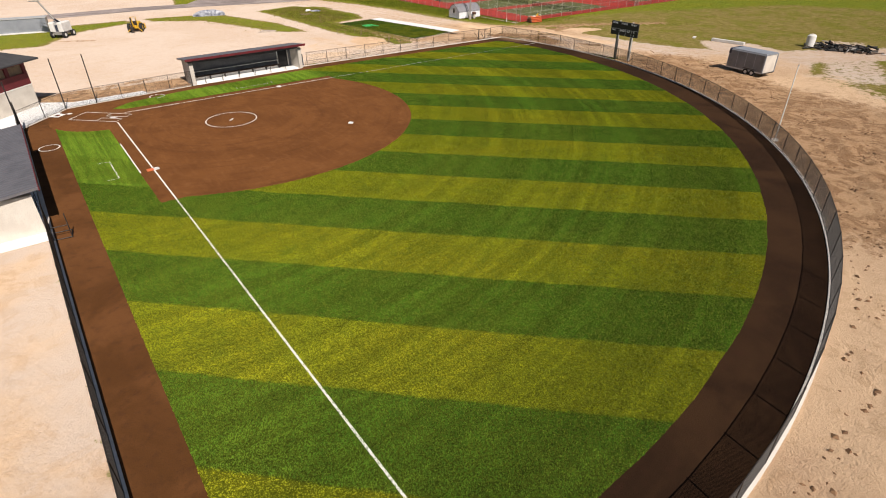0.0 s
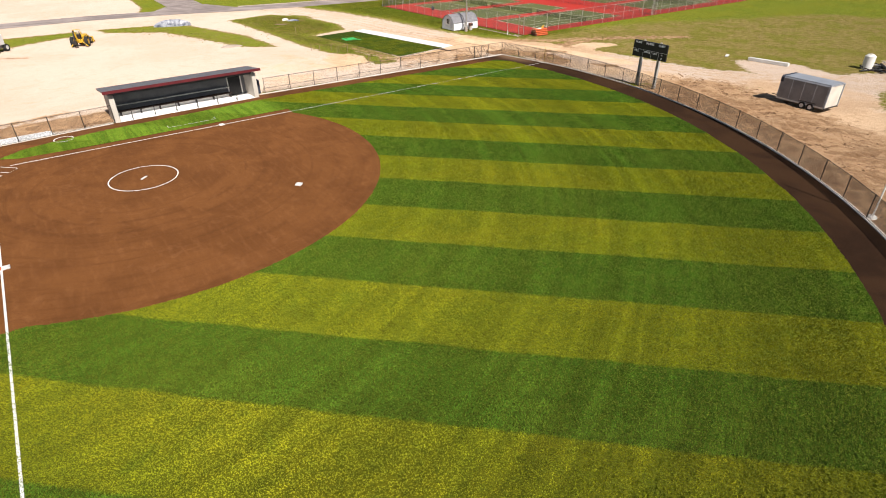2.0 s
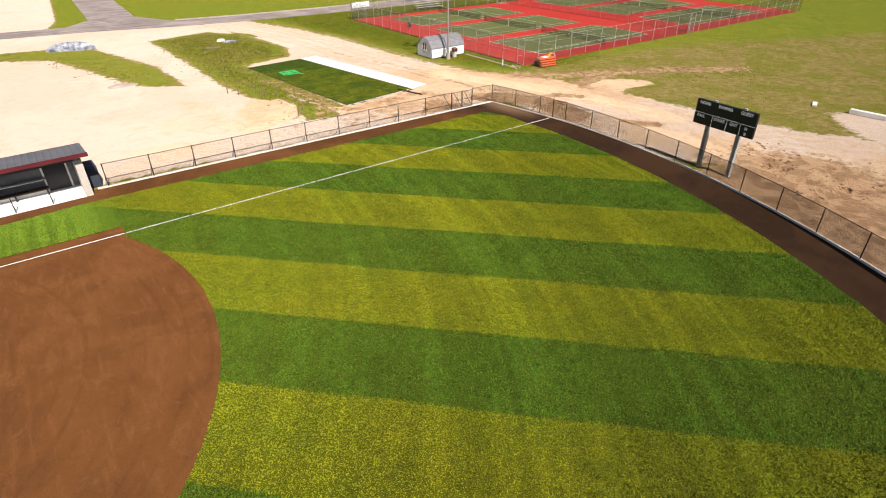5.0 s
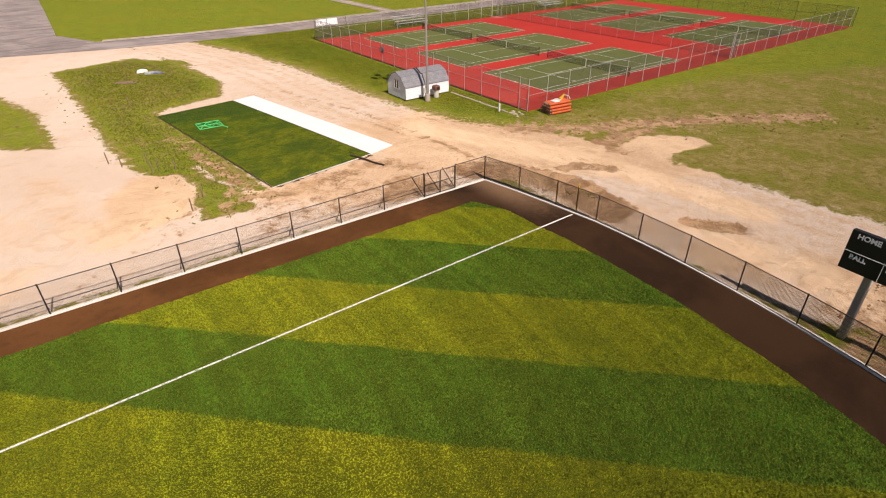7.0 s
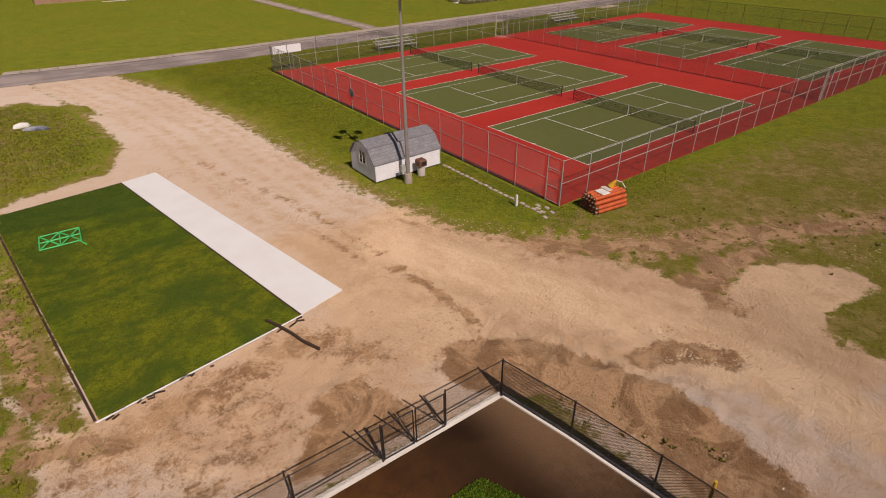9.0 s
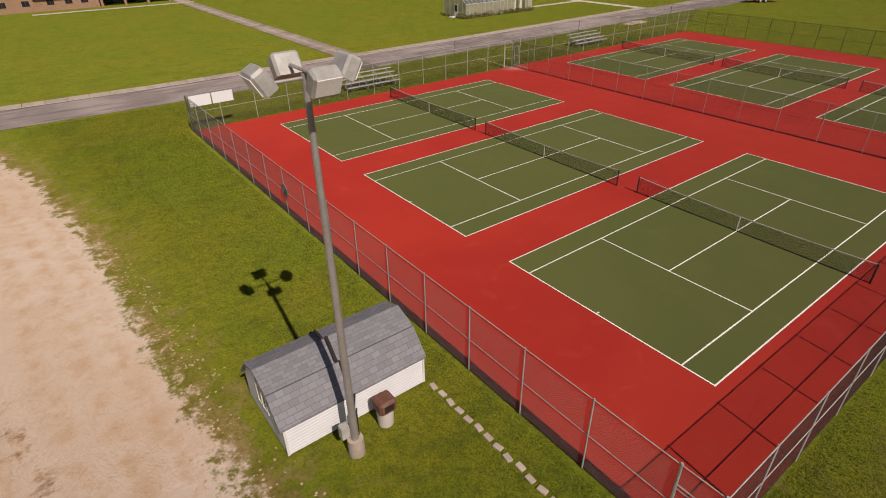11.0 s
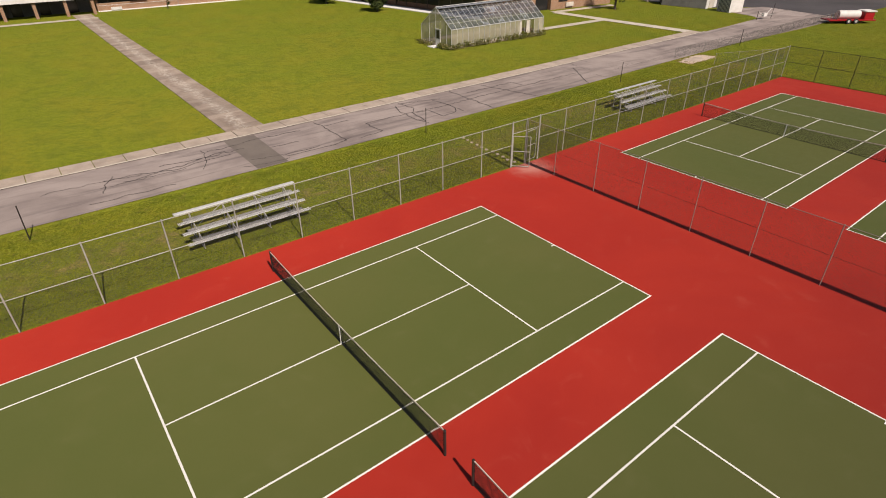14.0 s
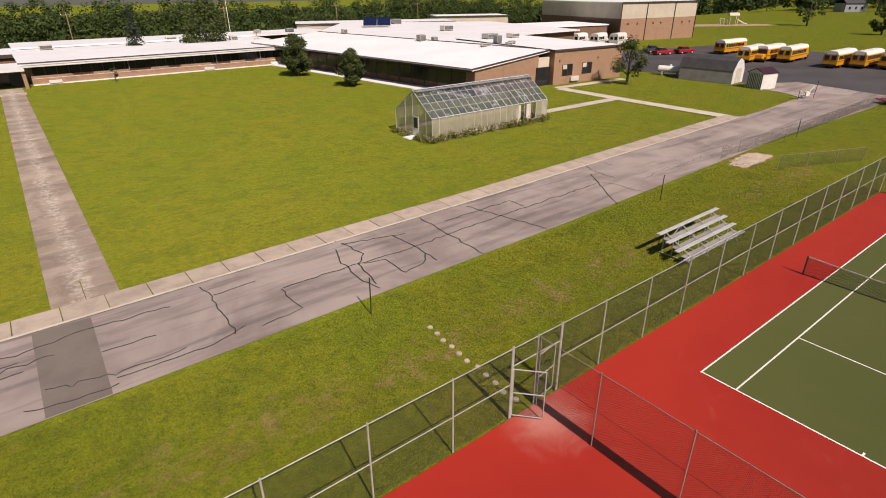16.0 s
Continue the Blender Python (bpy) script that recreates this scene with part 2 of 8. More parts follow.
def make_infield():
    k = Nodes("infield_clay")
    p = k.pos()
    n1, n2, n3 = k.noise(p, 0.3, 5, 0.6, 0.4), k.noise(p, 2.2, 5, 0.65), k.noise(p, 20.0, 4, 0.75)
    drag = k.noise(k.scaled(p, (2.0, 0.35, 1.0)), 1.5, 5, 0.6, 0.5)
    c = k.mix(k.ramp(n1, 0.38, 0.64), (0.138, 0.055, 0.017), (0.108, 0.042, 0.013))
    c = k.mix(k.math("MULTIPLY", k.ramp(drag, 0.48, 0.70), 0.28), c, (0.20, 0.084, 0.030))
    sweep = k.add("ShaderNodeVectorMath", operation="DISTANCE")
    k.link(k.scaled(p, (1.0, 1.0, 0.0)), sweep.inputs[0])
    sweep.inputs[1].default_value = (9.3, -9.4, 0.0)
    turn = k.add("ShaderNodeCombineXYZ")
    k.link(sweep.outputs["Value"], turn.inputs[0])
    k.link(k.math("MULTIPLY", n1, 1.5), turn.inputs[1])
    arc = k.noise(turn.outputs[0], 1.4, 5, 0.65, 0.3)
    c = k.mix(k.math("MULTIPLY", k.ramp(arc, 0.47, 0.66), 0.42), c, (0.078, 0.030, 0.010))
    blotch = k.noise(p, 0.8, 5, 0.7, 1.2)
    c = k.mix(k.math("MULTIPLY", k.ramp(blotch, 0.55, 0.68), 0.35), c, (0.185, 0.080, 0.030))
    c = k.mix(k.math("MULTIPLY", k.ramp(n2, 0.5, 0.72), 0.22), c, (0.085, 0.034, 0.013))
    c = k.mix(k.math("MULTIPLY", k.ramp(n3, 0.48, 0.66), 0.45), c, (0.07, 0.027, 0.012))
    k.fuzz(0.0, (1, 1, 1))
    return k.finish(c, 0.95, 0, n3, 0.025, spec=0.08)


def make_track():
    """Foul-ground clay, turning to a much darker brown along the outfield fence."""
    k = Nodes("warning_track_soil")
    p = k.pos()
    n1, n2, n3 = k.noise(p, 0.2, 5, 0.6, 0.6), k.noise(p, 1.8, 5, 0.65), k.noise(p, 18.0, 4, 0.75)
    ln = k.add("ShaderNodeVectorMath", operation="LENGTH")
    k.link(p, ln.inputs[0])
    far = k.ramp(k.math("ADD", ln.outputs["Value"], k.math("MULTIPLY", n2, 3.0)), 55.0, 60.0)
    c1 = k.mix(k.ramp(n1, 0.38, 0.64), (0.118, 0.049, 0.017), (0.076, 0.031, 0.010))
    c2 = k.mix(k.ramp(n1, 0.38, 0.64), (0.041, 0.0205, 0.0095), (0.024, 0.012, 0.006))
    c = k.mix(far, c1, c2)
    c = k.mix(k.math("MULTIPLY", k.ramp(n2, 0.48, 0.72), 0.4), c, (0.042, 0.018, 0.010))
    sep = k.add("ShaderNodeSeparateXYZ")
    k.link(p, sep.inputs[0])
    worn = k.math("MULTIPLY", k.ramp(k.math("ADD", sep.outputs[1], k.math("MULTIPLY", n2, 4.0)), 1.0, 7.0), k.ramp(sep.outputs[0], 58.5, 61.0))
    c = k.mix(k.math("MULTIPLY", worn, 0.6), c, (0.25, 0.15, 0.085))
    c = k.mix(k.math("MULTIPLY", k.ramp(n3, 0.48, 0.68), 0.4), c, (0.03, 0.013, 0.008))
    k.fuzz(0.0, (1, 1, 1))
    return k.finish(c, 0.95, 0, n3, 0.025, spec=0.08)


def make_court(name, c1, c2, c3, dusty=None):
    k = Nodes(name)
    p = k.pos()
    n1, n2, n3 = k.noise(p, 0.09, 5, 0.6, 0.6), k.noise(p, 0.9, 5, 0.6, 0.8), k.noise(p, 60.0, 3, 0.7)
    c = k.mix(k.ramp(n1, 0.35, 0.68), c1, c2)
    c = k.mix(k.math("MULTIPLY", k.ramp(n2, 0.56, 0.8), 0.35), c, c3)
    c = k.mix(k.math("MULTIPLY", k.ramp(n3, 0.5, 0.8), 0.2), c, tuple(v * 0.6 for v in c2))
    if dusty:
        # pale dust trodden in at the gate
        away = k.add("ShaderNodeVectorMath", operation="DISTANCE")
        k.link(p, away.inputs[0])
        away.inputs[1].default_value = (*dusty, 0.0)
        near = k.math("SUBTRACT", 1.0, k.ramp(k.math("ADD", away.outputs["Value"], k.math("MULTIPLY", n2, 2.0)), 0.9, 3.0))
        c = k.mix(k.math("MULTIPLY", near, 0.4), c, (0.60, 0.40, 0.33))
    k.fuzz(0.0, (1, 1, 1))
    return k.finish(c, k.math("MULTIPLY_ADD", n2, 0.25, 0.50), 0, n3, 0.003, spec=0.35)


def make_asphalt():
    k = Nodes("old_asphalt")
    p = k.pos()
    n1, n2, n3 = k.noise(p, 0.15, 5, 0.6, 0.8), k.noise(p, 1.2, 6, 0.65, 0.6), k.noise(p, 30.0, 4, 0.75)
    long = k.noise(k.scaled(p, (0.12, 1.1, 1.0)), 0.9, 5, 0.6, 0.6)
    c = k.mix(k.ramp(n1, 0.35, 0.66), (0.41, 0.340, 0.308), (0.28, 0.228, 0.208))
    c = k.mix(k.math("MULTIPLY", k.ramp(long, 0.46, 0.68), 0.65), c, (0.15, 0.122, 0.116))
    c = k.mix(k.math("MULTIPLY", k.ramp(n2, 0.55, 0.8), 0.45), c, (0.43, 0.37, 0.345))
    c = k.mix(k.math("MULTIPLY", k.ramp(n3, 0.5, 0.78), 0.4), c, (0.08, 0.07, 0.068))
    return k.finish(c, 0.85, 0, n3, 0.008, spec=0.25)


def make_walk():
    """Old walk slabs: grey-brown stains with a lime-white streak worn along the middle."""
    k = Nodes("stained_walk_concrete")
    p = k.pos()
    n1, n2, n3 = k.noise(p, 0.5, 5, 0.65, 0.6), k.noise(p, 3.0, 5, 0.7), k.noise(p, 24.0, 3, 0.7)
    sep = k.add("ShaderNodeSeparateXYZ")
    k.link(p, sep.inputs[0])
    c = k.mix(k.ramp(n1, 0.36, 0.66), (0.40, 0.32, 0.26), (0.29, 0.225, 0.18))
    mid = k.math("SUBTRACT", 1.0, k.ramp(k.math("ABSOLUTE", k.math("SUBTRACT", k.math("ADD", sep.outputs[0], k.math("MULTIPLY", k.math("SUBTRACT", n1, 0.5), 1.6)), 99.15)), 0.05, 0.75))
    c = k.mix(k.math("MULTIPLY", k.math("MULTIPLY", mid, k.ramp(n2, 0.40, 0.62)), 0.75), c, (0.62, 0.55, 0.47))
    c = k.mix(k.math("MULTIPLY", k.ramp(n3, 0.48, 0.72), 0.35), c, (0.17, 0.13, 0.10))
    rnd = k.add("ShaderNodeObjectInfo").outputs["Random"]
    hsv = k.add("ShaderNodeHueSaturation")
    k.put(hsv.inputs["Value"], k.math("MULTIPLY_ADD", rnd, 0.32, 0.84))
    k.link(c, hsv.inputs["Color"])
    return k.finish(hsv.outputs[0], 0.9, 0, n3, 0.006, spec=0.2)


def make_brick(name, c1, c2, mortar, size=1.0):
    """Brick courses far off: the joints live in the material."""
    k = Nodes(name)
    p = k.pos(True)
    sep = k.add("ShaderNodeSeparateXYZ")
    k.link(p, sep.inputs[0])
    comb = k.add("ShaderNodeCombineXYZ")
    k.link(k.math("ADD", sep.outputs[0], sep.outputs[1]), comb.inputs[0])
    k.link(sep.outputs[2], comb.inputs[1])
    b = k.add("ShaderNodeTexBrick")
    k.link(comb.outputs[0], b.inputs["Vector"])
    for s, v in (("Color1", c1), ("Color2", c2), ("Mortar", mortar)):
        b.inputs[s].default_value = (*v, 1)
    b.inputs["Scale"].default_value = 1.0
    b.inputs["Brick Width"].default_value, b.inputs["Row Height"].default_value = 0.21 * size, 0.075 * size
    b.inputs["Mortar Size"].default_value = 0.008 * size
    n = k.noise(p, 0.6, 5)
    c = k.mix(k.math("MULTIPLY", k.ramp(n, 0.5, 0.78), 0.35), b.outputs["Color"], tuple(v * 0.6 for v in c2))
    return k.finish(c, 0.88, 0, b.outputs["Fac"], -0.006, spec=0.2)


def make_ribbed(name, c1, c2, pitch, axis=0, rough=0.5, metal=0.0):
    """Ribbed or lapped sheet: the ribs are relief."""
    k = Nodes(name)
    p = k.pos(True)
    sep = k.add("ShaderNodeSeparateXYZ")
    k.link(p, sep.inputs[0])
    w = k.math("PINGPONG", sep.outputs[axis], pitch / 2)
    n = k.noise(p, 0.9, 5)
    c = k.mix(k.ramp(n, 0.4, 0.72), c1, c2)
    c = k.mix(k.math("MULTIPLY", k.ramp(w, pitch * 0.40, pitch * 0.5), 0.5), c, tuple(v * 0.45 for v in c2))
    return k.finish(c, rough, metal, w, 0.15, 0.8)


def make_shingle():
    k = Nodes("asphalt_shingles")
    p = k.pos(True)
    b = k.add("ShaderNodeTexBrick")
    k.link(p, b.inputs["Vector"])
    for s, v in (("Color1", (0.24, 0.235, 0.25)), ("Color2", (0.17, 0.165, 0.18)), ("Mortar", (0.09, 0.09, 0.1))):
        b.inputs[s].default_value = (*v, 1)
    b.inputs["Scale"].default_value = 1.0
    b.inputs["Brick Width"].default_value, b.inputs["Row Height"].default_value, b.inputs["Mortar Size"].default_value = 0.3, 0.14, 0.006
    n = k.noise(p, 30, 4)
    c = k.mix(k.math("MULTIPLY", n, 0.4), b.outputs["Color"], (0.3, 0.29, 0.3))
    return k.finish(c, 0.92, 0, n, 0.006, spec=0.2)


def make_glass(name, tint, alpha=0.35, rough=0.12, chalk=None):
    """Dusty glazing: part clear, part film."""
    k = Nodes(name)
    n = k.noise(k.pos(True), 1.2, 5, 0.6)
    col = k.mix(k.ramp(n, 0.35, 0.7), tint, tuple(v * 0.65 for v in tint))
    if chalk:
        # old shade paint left on some of the panes
        left = k.math("ADD", k.noise(k.pos(), 0.45, 4, 0.7, 1.0), k.math("MULTIPLY", k.add("ShaderNodeObjectInfo").outputs["Random"], 0.12))
        col = k.mix(k.math("MULTIPLY", k.ramp(left, 0.60, 0.68), 0.7), col, chalk)
    k.finish(col, rough, 0)
    tr = k.add("ShaderNodeBsdfTransparent")
    mx = k.add("ShaderNodeMixShader")
    k.put(mx.inputs[0], k.math("MULTIPLY_ADD", n, 0.5, alpha))
    k.link(tr.outputs[0], mx.inputs[1])
    k.link(k.bsdf.outputs[0], mx.inputs[2])
    k.link(mx.outputs[0], k.out.inputs["Surface"])
    return k.m


def make_leaf(name, c1, c2):
    k = Nodes(name)
    isl = k.add("ShaderNodeNewGeometry").outputs["Random Per Island"]
    n = k.noise(k.pos(), 0.8, 3)
    c = k.mix(isl, c1, c2)
    c = k.mix(k.math("MULTIPLY", n, 0.5), c, tuple(v * 0.4 for v in c1))
    return k.finish(c, 0.7, 0, spec=0.2)


GRASS_LIGHT, GRASS_LIGHT2, GRASS_LIGHT3 = (0.160, 0.172, 0.006), (0.190, 0.178, 0.007), (0.076, 0.092, 0.005)
GRASS_DARK, GRASS_DARK2, GRASS_DARK3 = (0.029, 0.073, 0.006), (0.042, 0.080, 0.007), (0.009, 0.031, 0.003)
M = {
    # field and blade: one grass, shade and sunlight put into their colour by gain
    "ground": make_ground(), "field": make_field_grass("mown_grass_shaded", 0.46), "blade": make_field_grass("mown_grass_lit", 2.02), "turf": make_turf(), "clay": make_infield(), "track": make_track(),
    "red": make_court("red_acrylic", (0.380, 0.027, 0.014), (0.332, 0.021, 0.012), (0.43, 0.068, 0.042), (110.8, 61.5)),
    "green": make_court("green_acrylic", (0.085, 0.100, 0.024), (0.098, 0.105, 0.028), (0.120, 0.122, 0.042)),
    "asphalt": make_asphalt(),
    "lot": plain("dark_lot_asphalt", (0.085, 0.076, 0.078), (0.055, 0.050, 0.052), 0.12, 18, 0.85, local=False),
    "patch": plain("asphalt_patch", (0.225, 0.188, 0.158), (0.185, 0.152, 0.130), 0.6, 30, 0.85, local=False),
    "crack": plain("crack_filler", (0.035, 0.03, 0.028), (0.055, 0.048, 0.045), 2, 20, 0.7),
    "concrete": plain("weathered_concrete", (0.52, 0.42, 0.34), (0.40, 0.32, 0.26), 0.9, 18, 0.88, local=False),
    "kerbwhite": plain("fresh_kerb_concrete", (0.80, 0.74, 0.66), (0.70, 0.63, 0.55), 0.6, 14, 0.88, grime=0.2, local=False),
    "palewalk": plain("pale_walk_concrete", (0.64, 0.57, 0.47), (0.54, 0.47, 0.38), 0.7, 16, 0.88, local=False),
    "newconc": plain("new_concrete", (0.88, 0.87, 0.85), (0.84, 0.82, 0.79), 0.5, 20, 0.85, grime=0.10, local=False),
    "chalk": plain("chalk_line", (0.88, 0.86, 0.82), (0.80, 0.77, 0.72), 3, 30, 0.9, grime=0.25, local=False),
    "line": plain("court_line_paint", (0.87, 0.86, 0.80), (0.81, 0.79, 0.72), 3, 40, 0.7, grime=0.1, local=False),
    "base": plain("white_rubber_base", (0.8, 0.78, 0.74), None, 4, 30, 0.6),
    "orangebase": plain("orange_rubber_base", (0.7, 0.16, 0.05), None, 4, 30, 0.6),
    "black": plain("black_coated_steel", (0.022, 0.018, 0.016), (0.045, 0.032, 0.026), 2, 25, 0.5),
    "blackwire": plain("black_fence_wire", (0.030, 0.025, 0.021), (0.045, 0.035, 0.028), 3, 40, 0.5),
    "screen": plain("dark_windscreen", (0.028, 0.034, 0.055), (0.05, 0.055, 0.075), 1, 30, 0.75),
    "galv": plain("galvanised_steel", (0.52, 0.50, 0.46), (0.40, 0.38, 0.35), 3, 30, 0.5, 0.2),
    "wire": plain("galvanised_fence_wire", (0.115, 0.108, 0.092), (0.08, 0.074, 0.062), 3, 40, 0.5, 0.25),
    "alu": plain("aluminium_plank", (0.68, 0.67, 0.65), (0.56, 0.55, 0.53), 2, 25, 0.42, 0.2),
    "net": plain("black_net_cord", (0.02, 0.02, 0.018), None, 5, 30, 0.8),
    "white": plain("white_paint", (0.78, 0.76, 0.72), (0.68, 0.65, 0.60), 1.2, 20, 0.6, grime=0.2),
    "offwhite": plain("cream_block", (0.66, 0.60, 0.52), (0.55, 0.49, 0.42), 0.8, 14, 0.8),
    "grey": plain("grey_block", (0.33, 0.32, 0.30), (0.26, 0.25, 0.24), 0.8, 12, 0.85),
    "darkgrey": plain("dark_interior_paint", (0.15, 0.15, 0.155), (0.11, 0.11, 0.115), 1, 14, 0.8),
    "plum": plain("dark_plum_metal", (0.055, 0.016, 0.030), (0.04, 0.012, 0.022), 1, 20, 0.55),
    "maroon": plain("maroon_metal", (0.15, 0.018, 0.022), (0.11, 0.014, 0.018), 1, 20, 0.5),
    "roofgrey": make_ribbed("grey_ribbed_roof", (0.20, 0.19, 0.20), (0.15, 0.145, 0.155), 0.4, 0, 0.5, 0.3),
    "darkroof": plain("dark_shingle_roof", (0.06, 0.058, 0.06), (0.045, 0.043, 0.045), 1, 18, 0.9),
    "whiteroof": plain("white_membrane_roof", (0.84, 0.84, 0.86), (0.78, 0.77, 0.78), 0.15, 2.5, 0.7, grime=0.15, local=False),
    "brick": make_brick("tan_brick", (0.40, 0.225, 0.135), (0.33, 0.18, 0.105), (0.42, 0.32, 0.24)),
    "brownbrick": make_brick("brown_brick", (0.24, 0.13, 0.085), (0.19, 0.10, 0.065), (0.27, 0.20, 0.15)),
    "beige": plain("beige_stucco", (0.62, 0.54, 0.43), (0.55, 0.47, 0.37), 0.4, 10, 0.8),
    "winglass": plain("dark_window_glass", (0.02, 0.02, 0.022), (0.035, 0.033, 0.033), 0.5, 8, 0.12),
    "fascia": plain("dark_fascia", (0.07, 0.05, 0.04), None, 1, 15, 0.6),
    "siding": make_ribbed("white_lap_siding", (0.86, 0.85, 0.87), (0.79, 0.78, 0.80), 0.13, 2, 0.6),
    "shingle": make_shingle(),
    "steel": plain("painted_steel_pole", (0.42, 0.39, 0.36), (0.34, 0.31, 0.28), 1, 20, 0.45, 0.4),
    "rust": plain("rusty_lid", (0.20, 0.085, 0.055), (0.13, 0.055, 0.035), 3, 20, 0.7),
    "wood": plain("weathered_wood", (0.30, 0.21, 0.13), (0.20, 0.14, 0.09), 2, 30, 0.85),
    "darkwood": plain("dark_wood", (0.065, 0.035, 0.02), None, 3, 30, 0.8),
    "orange": plain("orange_plastic", (0.62, 0.125, 0.032), (0.48, 0.09, 0.03), 2, 20, 0.5),
    "yellow": plain("yellow_paint", (0.72, 0.43, 0.03), (0.60, 0.34, 0.03), 2, 20, 0.45),
    "busyellow": plain("school_bus_yellow", (0.74, 0.33, 0.012), (0.66, 0.28, 0.012), 1, 20, 0.35),
    "tyre": plain("black_rubber", (0.025, 0.024, 0.023), None, 6, 30, 0.85),
    "redpaint": plain("red_car_paint", (0.42, 0.018, 0.022), (0.36, 0.014, 0.018), 1, 20, 0.3),
    "bluetarp": plain("blue_silver_tarp", (0.40, 0.41, 0.45), (0.07, 0.08, 0.12), 1.6, 8, 0.45),
    "limegreen": plain("bright_green_tube", (0.06, 0.62, 0.16), None, 3, 20, 0.5),
    "trailer": plain("grey_aluminium_skin", (0.43, 0.45, 0.49), (0.35, 0.37, 0.41), 0.8, 15, 0.42, 0.35),
    "trailerside": plain("dull_grey_trailer_skin", (0.25, 0.255, 0.27), (0.19, 0.195, 0.21), 0.8, 15, 0.45, 0.2),
    "walk": make_walk(),
    "gravel": plain("tan_gravel", (0.50, 0.37, 0.24), (0.36, 0.24, 0.14), 0.8, 12, 0.9, local=False),
    "clod": plain("turned_earth", (0.27, 0.15, 0.075), (0.15, 0.08, 0.04), 0.8, 12, 0.95, local=False),
    "weed": make_leaf("dry_weeds", (0.20, 0.19, 0.03), (0.34, 0.27, 0.07)),
    "plant": make_leaf("weed_leaves", (0.10, 0.125, 0.022), (0.24, 0.20, 0.055)),
    "leaf": make_leaf("summer_leaves", (0.036, 0.062, 0.016), (0.105, 0.122, 0.032)),
    "leaf2": make_leaf("far_wood_leaves", (0.034, 0.066, 0.014), (0.090, 0.118, 0.030)),
    "spruce": make_leaf("spruce_needles", (0.030, 0.050, 0.030), (0.075, 0.095, 0.060)),
    "bark": plain("tree_bark", (0.10, 0.075, 0.055), (0.065, 0.05, 0.037), 6, 25, 0.9),
    "poly": make_glass("dusty_polycarbonate", (0.60, 0.56, 0.40), 0.28, 0.35),
    "roofglass": make_glass("dusty_roof_glass", (0.115, 0.135, 0.165), 0.30, 0.12, chalk=(0.52, 0.57, 0.66)),
    "solar": plain("solar_cell", (0.012, 0.02, 0.06), None, 2, 10, 0.12),
    "blackplate": plain("black_scoreboard", (0.012, 0.012, 0.014), None, 2, 15, 0.4),
    "letter": plain("white_lettering", (0.80, 0.80, 0.80), (0.78, 0.78, 0.78), 0.4, 3, 0.6, grime=0.0),
}


